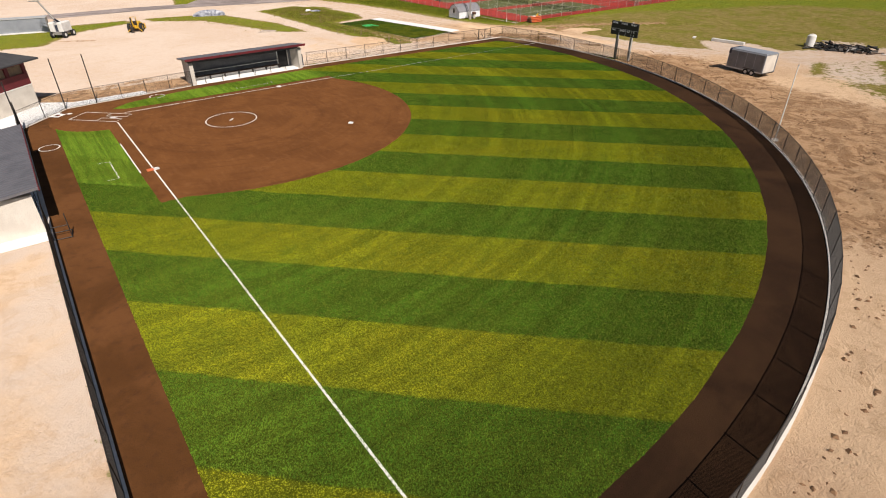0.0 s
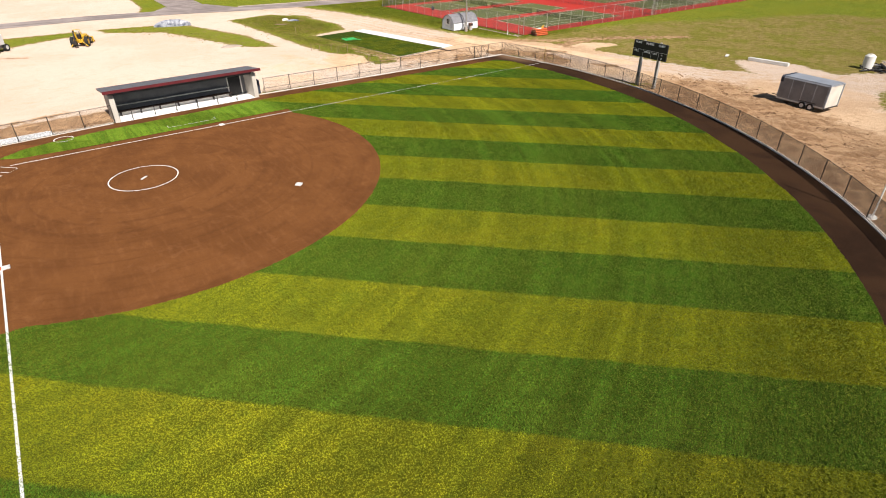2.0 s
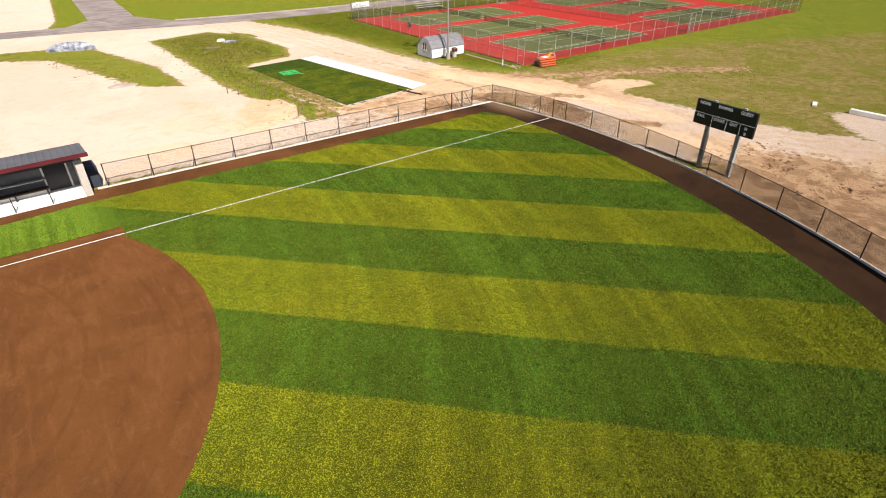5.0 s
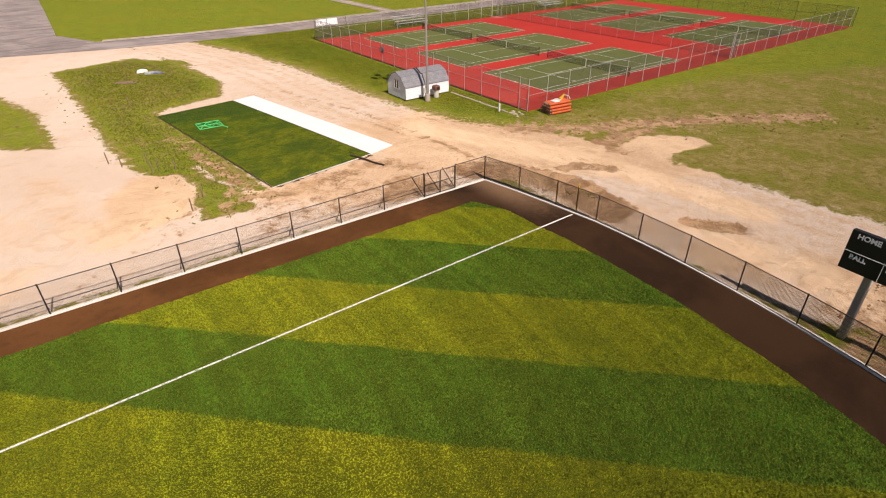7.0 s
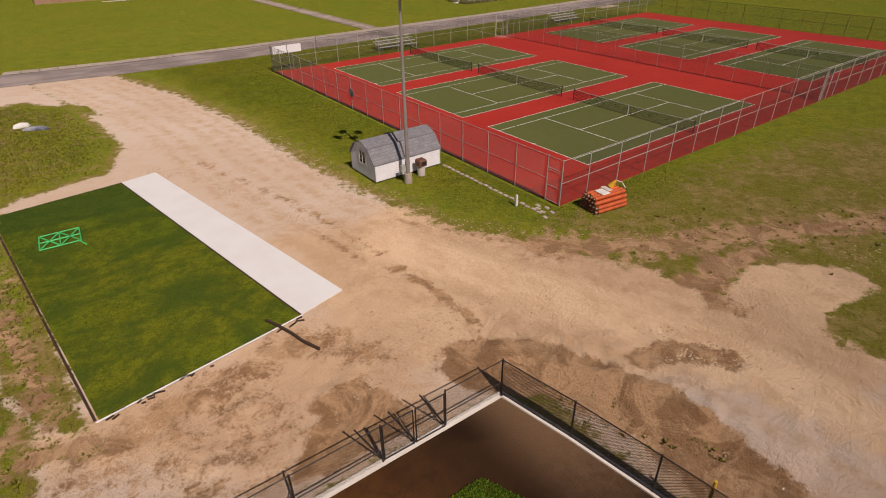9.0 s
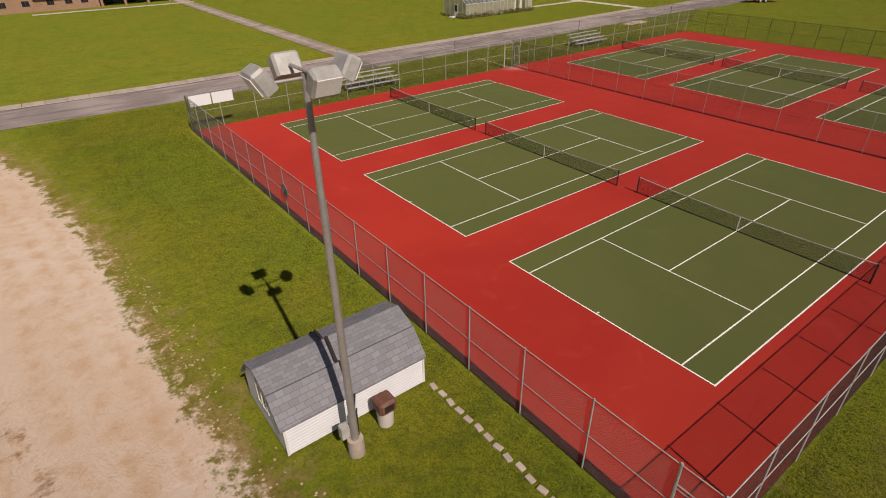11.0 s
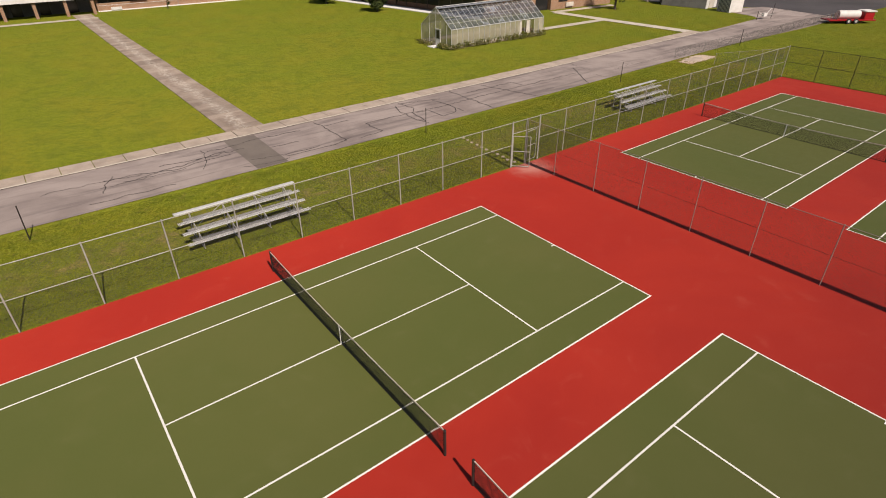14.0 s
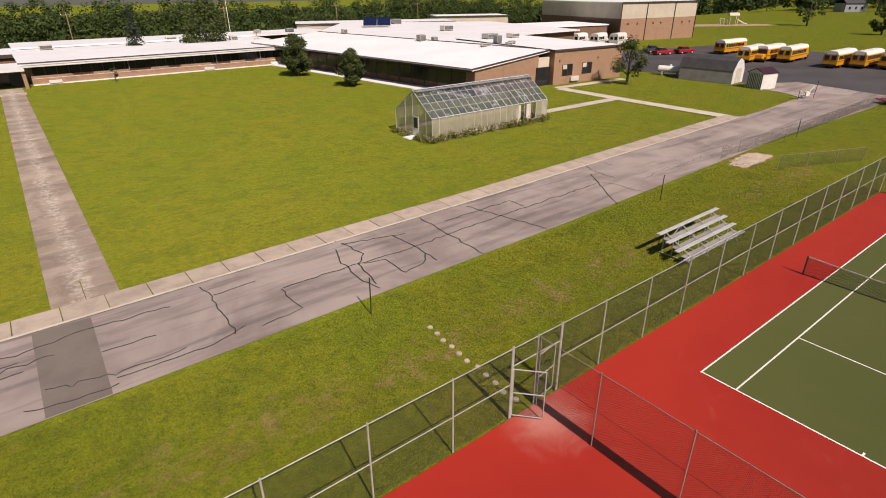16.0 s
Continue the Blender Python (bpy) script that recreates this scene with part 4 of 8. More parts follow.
grass_out += [(x + rag.uniform(-0.05, 0.05), y + rag.uniform(-0.05, 0.05)) for x, y in curve if x > -5.4]
fan("outfield_grass", grass_out, 0.03, M["field"], "mown outfield grass in broad light and dark diagonal stripes", "grass")
clay = [(-1.05, -25.3), (-1.05, -5.4)] + disc(HOME[0], HOME[1], 5.6, 20, -105, -330) + [(5.2, 0.75), (25.3, 0.75)] + inner[::-1]
fan("infield_clay", clay, 0.015, M["clay"], "raked reddish brown infield clay round the bases", "infield")

def blades(name, label, poly, count, seed, material, z, size, stripes=False, keep=None, dry=0.0):
    """Short grass as real leaning blades, thick enough to shade one another."""
    g = np.random.default_rng(seed)
    px, py = [q[0] for q in poly], [q[1] for q in poly]
    X, Y = g.uniform(min(px), max(px), count), g.uniform(min(py), max(py), count)
    ok = inside(poly, X, Y)
    if keep is not None:
        ok &= keep(X, Y)
    X, Y = X[ok], Y[ok]
    n = len(X)
    a, b = g.uniform(0, 2 * np.pi, n), g.uniform(0, 2 * np.pi, n)
    h, w, lean = size * g.uniform(0.5, 1.1, n), size * g.uniform(0.26, 0.55, n), g.uniform(0.05, 0.62, n)
    tx, ty = np.cos(b) * lean, np.sin(b) * lean
    if stripes:
        side = np.where(((X + Y - 3.3) / 6.46) % 2 < 1, -0.35, 0.35)
        tx, ty = tx + side * 0.7, ty + side * 0.7
    co = np.empty((n, 3, 3), np.float32)
    for i, s in ((0, -1), (1, 1)):
        co[:, i, 0], co[:, i, 1], co[:, i, 2] = X + s * w * np.cos(a), Y + s * w * np.sin(a), z
    co[:, 2, 0], co[:, 2, 1], co[:, 2, 2] = X + tx * h, Y + ty * h, z + h
    me = bpy.data.meshes.new(name)
    me.vertices.add(n * 3)
    me.vertices.foreach_set("co", co.ravel())
    me.loops.add(n * 3)
    me.loops.foreach_set("vertex_index", np.arange(n * 3, dtype=np.int32))
    me.polygons.add(n)
    me.polygons.foreach_set("loop_start", np.arange(0, n * 3, 3, dtype=np.int32))
    me.update(calc_edges=True)
    if dry:
        at = me.attributes.new("dry", "FLOAT", "POINT")
        at.data.foreach_set("value", np.repeat((dry + g.uniform(-0.25, 0.25, n)).astype(np.float32), 3))
    me.materials.append(material)
    return tagged(new(name, me), label, "grass", kind="stuff")


blades("grass_blades", "short mown blades of the outfield grass", grass_out, 1650000, 5, M["blade"], 0.028, 0.074, True)

drive_side = [(61.5, 72.6), (62.5, 62.45), (64.5, 49), (65.3, 38), (65.8, 29), (68, 20), (72.5, 13.5), (80, 12.0), (100, 11.0), (125, 9.5), (147, 8), (147.5, 16.4)]


def thinning(line, width, seed, closed=False):
    """Keeps fewer and fewer blades towards a ragged edge."""
    def keep(X, Y):
        g = np.random.default_rng(seed)
        clump = 0.5 + 0.5 * np.sin(X * 1.7 + 2 * np.sin(Y * 0.9)) * np.sin(Y * 1.3 + 2 * np.sin(X * 0.7))
        return g.uniform(0, 1, X.shape) < np.clip((off_line(line, X, Y, closed) - clump * 0.8) / width, 0, 1)
    return keep


blades("grass_blades", "uncut blades of the verge between courts and road", [(61.5, 72.6), (62.5, 62.45), (147.6, 62.45), (149.5, 73.2), (125, 72.5), (100, 72.05), (75, 71.9)], 300000, 6, M["ground"], -0.037, 0.055, keep=lambda X, Y: thinning(drive_side, 3.0, 1)(X, Y) & (np.sin(X * 91.7 + Y * 37.3) * 0.5 + 0.5 < np.clip((150 - X) / 45, 0, 1)), dry=0.38)
blades("grass_blades", "blades of the grass between drive and courts", drive_side[1:8] + [(88, 11.6), (88, 16.4), (74, 16.4), (73.95, 62.45)], 520000, 7, M["ground"], -0.037, 0.055, keep=lambda X, Y: thinning(drive_side, 3.5, 2)(X, Y) & (np.sin(X * 91.7 + Y * 37.3) * 0.5 + 0.5 < np.clip((88 - X) / 9, 0, 1)), dry=0.34)
island_edge = [(39.6, 64), (40.3, 52), (40.7, 30), (42.5, 14.5), (48, 14.8), (47.4, 26), (46.2, 38.6), (53, 40.5), (54.8, 46), (53.5, 60), (49, 66.5)]
blades("grass_blades", "rough weeds on the island beside the practice turf", island_edge, 45000, 9, M["ground"], -0.037, 0.12, keep=lambda X, Y: thinning(island_edge, 2.4, 3, True)(X, Y) & ~inside(SCOOP, X, Y), dry=0.7)
blades("turf_blades", "short blades of the practice turf", [(45.9, 36.9), (48.5, 14.95), (56.85, 16.25), (53.2, 37.7)], 130000, 10, M["turf"], 0.024, 0.05)

chalk = thing("chalk_lines", "white chalk foul lines, boxes and circles on the field", "field lines", kind="structure")
hx, hy = HOME
strips = [([(1.2, hy), (61.6, -0.42)], 0.11), ([(0.0, hy - 3.1), (0.0, -61.9)], 0.11), ([(-1.0, -10.3), (-1.0, -18.7)], 0.10),
          ([(-3.4, -14.4), (-2.55, -14.5), (-2.55, -18.7), (-3.4, -18.7)], 0.09), ([(13.8, 2.6), (13.8, 1.9), (18.2, 1.85), (18.2, 2.5)], 0.09)]


def rot45(a, b):
    """Place from home plate: a towards the mound, b across."""
    return (hx - 0.55 + (a + b) * 0.7071, hy - 0.55 + (-a + b) * 0.7071)


for side in (-1, 1):
    strips.append(([rot45(-0.3, side * 0.32), rot45(1.9, side * 0.32), rot45(1.9, side * 1.25), rot45(-0.3, side * 1.25), rot45(-0.3, side * 0.32)], 0.08))
    strips.append(([rot45(-0.3, side * 1.25), rot45(-3.3, side * 1.25)], 0.08))
strips.append(([rot45(-3.3, -1.25), rot45(-3.3, 1.25)], 0.08))
lines("chalk_line", chalk, strips, M["chalk"])
for x, y, r, w in ((9.3, -9.45, 2.42, 0.09), (5.4, 4.3, 0.76, 0.10), (-6.2, -7.6, 0.80, 0.10)):
    part("chalk_circle", ring_ribbon(Mesh(), x, y, r, w, 0.05), M["chalk"], chalk)
mark = Mesh()
for a0, b0, a1, b1 in ((-6.0, -0.75, -5.7, 0.75), (-5.7, -0.75, -4.9, -0.45), (-5.7, 0.1, -4.9, 0.4), (-5.2, -0.45, -4.9, 0.1), (-4.9, 0.3, -4.4, 0.75)):
    mark.face([(*rot45(a, b), 0.05) for a, b in ((a0, b0), (a1, b0), (a1, b1), (a0, b1))])
part("chalk_mark", mark, M["chalk"], chalk, "plain white mark behind home plate")
plate = Mesh().prism([rot45(0.55, -0.22), rot45(0.98, -0.22), rot45(0.98, 0.22), rot45(0.55, 0.22), rot45(0.32, 0.0)], 0.015, 0.05)
solid("home_plate", plate, M["base"], "white rubber home plate set in the clay", "home plate")
for x, y, r in ((18.27, -17.8, 45), (18.1, -0.3, 0)):
    solid("base_bag", Mesh().box(-0.23, -0.23, 0.015, 0.23, 0.23, 0.10, 0.02), M["base"], "square white rubber base on the clay", "base", group="bases", m=pose(x, y, 0, 0, 0, r))
fb = thing("first_base_bag", "double first base, one half white and one orange", "base", 0, -18.4, group="bases")
part("white_half", Mesh().box(0.02, -0.2, 0.015, 0.42, 0.2, 0.1, 0.02), M["base"], fb)
part("orange_half", Mesh().box(-0.5, -0.2, 0.015, 0.0, 0.2, 0.1, 0.02), M["orangebase"], fb, "orange half outside the line")
solid("pitching_plate", Mesh().box(-0.08, -0.3, 0.015, 0.08, 0.3, 0.05), M["base"], "white pitching plate within its circle", "pitching plate", m=pose(9.3, -9.45, 0, 0, 0, -45))


# ---- fences ----
def runs(pts, step):
    """Even posts along a line of corners."""
    out = []
    for (x0, y0), (x1, y1) in zip(pts, pts[1:]):
        n = max(1, round(math.hypot(x1 - x0, y1 - y0) / step))
        out += [(x0 + (x1 - x0) * i / n, y0 + (y1 - y0) * i / n) for i in range(n)]
    return out + [pts[-1]]


def along(pts, step):
    """Posts at even steps along a curve."""
    out, left = [pts[0]], step
    for (x0, y0), (x1, y1) in zip(pts, pts[1:]):
        d, t = math.hypot(x1 - x0, y1 - y0), 0.0
        while d - t > left:
            t += left
            out.append((x0 + (x1 - x0) * t / d, y0 + (y1 - y0) * t / d))
            left = step
        left -= d - t
    return out


def wire_panel(x0, x1, z0, z1, pitch=0.0707, r=0.0024):
    """Woven wire: two slanted families of thin wires, each a three-sided rod."""
    m, w, h = Mesh(), x1 - x0, z1 - z0
    for sgn in (1, -1):
        s = -h + pitch / 2
        while s < w:
            a0, a1 = max(0.0, -s), min(h, w - s)
            if a1 - a0 > 0.01:
                pa, pb = (s + a0, a0), (s + a1, a1)
                if sgn < 0:
                    pa, pb = (w - pa[0], pa[1]), (w - pb[0], pb[1])
                ux, uz = 0.7071 * sgn, 0.7071
                v = []
                for px, pz in (pa, pb):
                    for nn, dy in ((r, -r * 0.6), (-r, -r * 0.6), (0.0, r * 1.1)):
                        v.append((x0 + px - uz * nn, dy + 0.002 * sgn, z0 + pz + ux * nn))
                m.faces(v, [(0, 1, 4, 3), (1, 2, 5, 4), (2, 0, 3, 5)])
            s += pitch
    return m


def fence(name, label, posts, high, post_r, steel, wire, rails, z=0.0, skip=(), low=0.04, lean=False, cable=(), wire_r=0.0027):
    """A post-and-rail wire fence; skip: bays left open."""
    top = thing(name, label, "fence", posts[0][0], posts[0][1], z)
    ox, oy = posts[0]
    pd = Mesh().tube((0, 0, 0), (0, 0, high + 0.03), post_r, post_r, 8).data("post", steel)
    for x, y in posts:
        part("post", pd, steel, top, m=pose(x - ox, y - oy, 0))
    cache = {}
    for i, ((x0, y0), (x1, y1)) in enumerate(zip(posts, posts[1:])):
        if i in skip:
            continue
        d = round(math.hypot(x1 - x0, y1 - y0), 2)
        if d not in cache:
            cache[d] = [wire_panel(0, d, low, high, r=wire_r if wire is M["blackwire"] else 0.0024).data("wire_mesh", wire),
                        Mesh().tube((0, 0, 0), (d, 0, 0), post_r * 0.62, None, 6).data("rail", steel)]
        m = pose(x0 - ox, y0 - oy, 0, 0, 0, math.degrees(math.atan2(y1 - y0, x1 - x0)))
        part("wire_mesh", cache[d][0], wire, top, m=m)
        for zr in rails:
            part("rail", cache[d][1], steel, top, m=m @ pose(0, 0, zr))
        for zr in cable:
            part("tension_wire", Mesh().tube((0, 0, zr), (d, 0, zr), 0.009, None, 4), M["black"], top, m=m)
        if lean:
            part("brace", Mesh().tube((0, 0, 0.9), (-0.1, 0.55, 0.0), 0.02, None, 5), steel, top, m=m)
    return top


curb_line = FENCE_END + FENCE_CURVE
cb = thing("mow_strip", "pale concrete mow strip under the field fence", "kerb", kind="structure")
for pts in ([(24.9, 7.88), (60.84, 7.02)], curb_line, [(-7.75, -60), (-7.75, 0.2), (-3.5, 5.15), (-0.5, 5.65), (9.8, 6.65)]):
    for zz, w in ((0.06, 0.25),):
        mm = Mesh()
        for (x0, y0), (x1, y1) in zip(pts, pts[1:]):
            d = math.hypot(x1 - x0, y1 - y0)
            mm.box(0, -w / 2, -0.08, d, w / 2, zz, m=pose(x0, y0, 0, 0, 0, math.degrees(math.atan2(y1 - y0, x1 - x0))))
        part("kerb_run", mm, M["kerbwhite"], cb)

left_posts = runs([(25.6, 7.86), (55.72, 7.14)], 3.01) + [(58.26, 7.1), (60.82, 7.03)]
gate_i = len(left_posts) - 3
fence("field_fence", "black chain-link fence with one double gate and slanting stays", left_posts, 1.74, 0.035, M["black"], M["blackwire"], (1.72, 0.62), skip=(gate_i,), lean=True, wire_r=0.002)
out_posts = along(curb_line, 2.99)
fence("field_fence", "black chain-link fence curving round the outfield", out_posts, 1.74, 0.035, M["black"], M["blackwire"], (1.72, 0.06), wire_r=0.0055)
fence("field_fence", "black chain-link fence along the first-base foul ground", runs([(-7.75, -24.6), (-7.75, -58)], 3.0), 1.74, 0.035, M["black"], M["blackwire"], (1.72, 0.06))
fence("field_fence", "black chain-link fence between backstop and dugout", runs([(-0.5, 5.6), (10.0, 6.65)], 2.6), 1.74, 0.035, M["black"], M["blackwire"], (1.72, 0.06))
gate = thing("double_gate", "black double gate of pipe and wire mesh, shut", "gate", 55.72, 7.14)
for side in (0, 1):
    leaf = Mesh()
    x0, x1 = (0.06, 1.2) if side == 0 else (1.3, 2.44)
    for z in (0.12, 0.9, 1.68):
        leaf.tube((x0, -0.04 * x0, z), (x1, -0.04 * x1, z), 0.025, None, 6)
    for x in (x0, x1):
        leaf.tube((x, -0.04 * x, 0.1), (x, -0.04 * x, 1.7), 0.028, None, 6)
    part("gate_leaf", leaf, M["black"], gate)
    part("wire_mesh", wire_panel(x0, x1, 0.12, 1.68, r=0.0027), M["blackwire"], gate)
for bx, by in ((55.77, 7.16), (58.26, 7.12), (57.02, 7.14)):
    solid("gate_stay", Mesh().tube((0, 0, 0.05), (-0.7, 0.5, 1.55), 0.03, None, 6), M["black"], "black slanting pipe stay at the field gate", "gate stay", group="gate stays", m=pose(bx, by, 0))

bs = fence("backstop", "tall black backstop with dark netting behind home plate", [(-7.75, -11.0), (-7.75, -7.2), (-7.75, -3.4), (-7.75, 0.3)], 2.6, 0.04, M["black"], M["blackwire"], (2.58, 1.2, 0.06))
for y0, y1 in ((-11.0, -7.2), (-7.2, -3.4), (-3.4, 0.3)):
    part("windscreen", Mesh().box(-0.03, y0 + 11.0, 0.08, 0.0, y1 + 11.0, 2.1), M["screen"], bs, "dark blue-black windscreen cloth")
fence("backstop", "black wire fence with tall posts behind home plate", [(-7.75, 0.3), (-5.6, 2.75), (-3.5, 5.1), (-0.5, 5.6)], 1.74, 0.035, M["black"], M["blackwire"], (1.72, 0.06))
for x, y in ((-7.75, -3.4), (-3.5, 5.1), (-0.5, 5.6)):
    solid("backstop_post", Mesh().tube((0, 0, 0), (0, 0, 5.2), 0.06, 0.05, 10), M["black"], "tall black steel backstop post", "post", group="backstop posts", m=pose(x, y, 0))
solid("plaza", Mesh().prism([(-7.9, 0.4), (-3.6, 5.4), (-0.5, 5.9), (5.0, 6.4), (4.6, 7.9), (-2.5, 7.6), (-9, 12), (-24, 4), (-24, -9), (-8.0, -9)], -0.1, 0.012), M["newconc"], "pale concrete plaza behind home plate", "pavement", kind="structure")
solid("dugout_apron", Mesh().prism([(-7.95, -26.5), (-7.95, -9.0), (-24, -9.0), (-24, -26.5)], -0.1, 0.006), M["newconc"], "pale concrete apron by the dugout", "pavement", kind="structure")

# foul pole, flag pole on the curve
solid("foul_pole", Mesh().tube((0, 0, 0), (0, 0, 1.95), 0.05, 0.05, 10), M["yellow"], "short yellow foul pole at the fence", "foul pole", m=pose(62.0, -0.35, 0))
fp = thing("flag_pole", "slim white pole on a concrete foot behind the outfield fence", "pole", 46.1, -45.5)
part("shaft", Mesh().tube((0, 0, 0), (0, 0, 6.5), 0.055, 0.035, 10), M["white"], fp)
part("foot", Mesh().tube((0, 0, -0.05), (0, 0, 0.12), 0.3, 0.26, 10), M["newconc"], fp)
part("finial", Mesh().tube((0, 0, 6.5), (0, 0, 6.62), 0.06, 0.02, 8), M["galv"], fp)

# ---- tennis courts ----
CX0, CX1, CY0, CY1 = 74.25, 147.6, 16.5, 62.33
solid("court_slab", Mesh().box(CX0 + 0.05, CY0 + 0.05, -0.2, CX1, CY1 - 0.05, 0.0), M["red"], "red acrylic surround of the tennis courts", "court surface", kind="structure")
L_, W_ = 23.77, 10.97
ORIGINS = [(80.75, 48.3), (80.75, 34.14), (80.85, 19.8), (117.54, 48.49), (117.44, 34.48), (117.4, 20.3)]


def court(x, y):
    c = thing("tennis_court", "green tennis court with cream lines on red", "tennis court", x, y, group="tennis courts", kind="structure")
    part("playing_surface", Mesh().face([(0, 0, 0.006), (L_, 0, 0.006), (L_, W_, 0.006), (0, W_, 0.006)]), M["green"], c)
    h, s = 0.05, 1.37
    r = [(-h, 0, L_ + h, 0), (-h, W_, L_ + h, W_), (0, 0, 0, W_), (L_, 0, L_, W_), (0, s, L_, s), (0, W_ - s, L_, W_ - s),
         (L_ / 2 - 6.4, s, L_ / 2 - 6.4, W_ - s), (L_ / 2 + 6.4, s, L_ / 2 + 6.4, W_ - s), (L_ / 2 - 6.4, W_ / 2, L_ / 2 + 6.4, W_ / 2),
         (0, W_ / 2, 0.2, W_ / 2), (L_ - 0.2, W_ / 2, L_, W_ / 2)]
    for i, (x0, y0, x1, y1) in enumerate(r):
        part("court_line", Mesh().ribbon([(x0, y0), (x1, y1)], 0.066, 0.0105 + 0.0006 * i), M["line"], c)
    return c


def net():
    n = thing("tennis_net", "black tennis net with a white tape between dark posts", "tennis net", group="tennis nets")
    y0, y1 = -0.95, W_ + 0.95
    for y in (y0, y1):
        p = part("net_post", Mesh().tube((0, y, 0), (0, y, 1.07), 0.045, None, 10), M["black"], n)
        part("post_cap", Mesh().tube((0, y, 1.07), (0, y, 1.10), 0.05, 0.03, 10), M["black"], p)
    dip = lambda y: 0.914 + 0.15 * ((y - W_ / 2) / ((y1 - y0) / 2)) ** 2
    cords, r, cols, rows = Mesh(), 0.004, 286, 20

    def cord(a, b):
        v = []
        for p in (a, b):
            for o, dx in ((-r, -r), (r, -r), (0.0, r)):
                v.append((dx, p[0] + (o if a[0] == b[0] else 0.0), p[1] + (0.0 if a[0] == b[0] else o)))
        cords.faces(v, [(0, 1, 4, 3), (1, 2, 5, 4), (2, 0, 3, 5)])

    for i in range(cols + 1):
        y = y0 + (y1 - y0) * i / cols
        cord((y, 0.03), (y, dip(y)))
    for j in range(rows):
        f0, seg = (j + 0.3) / rows, 10
        for i in range(seg):
            ya, yb = y0 + (y1 - y0) * i / seg, y0 + (y1 - y0) * (i + 1) / seg
            cord((ya, 0.03 + (dip(ya) - 0.06) * f0), (yb, 0.03 + (dip(yb) - 0.06) * f0))
    part("netting", cords, M["net"], n)
    band = Mesh()
    for i in range(12):
        ya, yb = y0 + (y1 - y0) * i / 12, y0 + (y1 - y0) * (i + 1) / 12
        for s in (-0.012, 0.012):
            band.face([(s, ya, dip(ya) - 0.045), (s, yb, dip(yb) - 0.045), (s, yb, dip(yb) + 0.012), (s, ya, dip(ya) + 0.012)])
        band.face([(-0.012, ya, dip(ya) + 0.012), (0.012, ya, dip(ya) + 0.012), (0.012, yb, dip(yb) + 0.012), (-0.012, yb, dip(yb) + 0.012)])
    part("top_tape", band, M["offwhite"], n, "cream tape along the top")
    part("bottom_cord", Mesh().tube((0, y0, 0.035), (0, y1, 0.035), 0.012, None, 5), M["black"], n)
    part("centre_strap", Mesh().box(-0.02, W_ / 2 - 0.03, 0.0, 0.02, W_ / 2 + 0.03, 0.92), M["line"], n, "white strap at the middle")
    return n


first_court, first_net = court(*ORIGINS[0]), net()
first_net.matrix_basis = pose(ORIGINS[0][0] + L_ / 2, ORIGINS[0][1], 0.0)
for x, y in ORIGINS[1:]:
    copy_thing(first_court, pose(x, y, 0))
    copy_thing(first_net, pose(x + L_ / 2, y, 0))

GH = 3.0
north = [(CX0, CY1)] + [(107.2 - 3.03 * i, CY1) for i in range(10, -1, -1)] + [(109.75, CY1)]
open_bay = len(north) - 1
north += [(112.25, CY1)] + [(114.75 + 3.03 * i, CY1) for i in range(11)] + [(CX1, CY1)]
meadow = [(CX0, CY0)] + [(76.75 + 3.03 * i, CY0) for i in range(24)]
fence("court_fence", "galvanised chain-link court fence on the road side", north, GH, 0.031, M["galv"], M["wire"], (2.98, 1.5), skip=(open_bay,))
fence("court_fence", "galvanised chain-link court fence facing the gravel drive", runs([(CX0, CY0 + 1.2), (CX0, CY1)], 2.8), GH, 0.031, M["galv"], M["wire"], (2.98, 1.5))
fence("court_fence", "galvanised chain-link court fence along the open meadow", meadow, GH, 0.031, M["galv"], M["wire"], (2.98, 1.5))
fence("court_fence", "darker chain-link court fence on the far lawn side", runs([(CX1, CY1), (CX1, CY0)], 3.05), GH, 0.03, M["black"], M["wire"], (2.98, 1.5))
fence("court_fence", "galvanised chain-link fence dividing the two rows of courts", [(111.0, 62.2)] + [(111.0, 59.7 - 3.1 * i) for i in range(14)] + [(111.0, 16.6)], GH, 0.023, M["steel"], M["wire"], (2.98,), cable=(1.5,))


def walk_gate(x, y, rz, swing, posts=(0.0, 1.2)):
    g = thing("court_gate", "tall galvanised pipe gate in the court fence, ajar", "gate", x, y, 0, rz, group="court gates")
    for px in posts:
        part("gate_post", Mesh().tube((px, 0, 0), (px, 0, 3.05), 0.036, None, 8), M["galv"], g)
    part("header", Mesh().tube((0, 0, 2.98), (1.2, 0, 2.98), 0.02, None, 6), M["galv"], g)
    part("header", Mesh().tube((0, 0, 2.25), (1.2, 0, 2.25), 0.025, None, 6), M["galv"], g)
    lf = Mesh()
    for z in (0.1, 1.1, 2.1):
        lf.tube((0, 0, z), (1.1, 0, z), 0.024, None, 6)
    for px in (0, 1.1):
        lf.tube((px, 0, 0.1), (px, 0, 2.1), 0.024, None, 6)
    leaf = part("gate_leaf", lf, M["galv"], g, m=pose(0.06, 0, 0, 0, 0, swing))
    part("wire_mesh", wire_panel(0, 1.1, 0.1, 2.1), M["wire"], leaf)
    part("wire_mesh", wire_panel(0, 1.2, 2.25, 3.0), M["wire"], g)
    return g


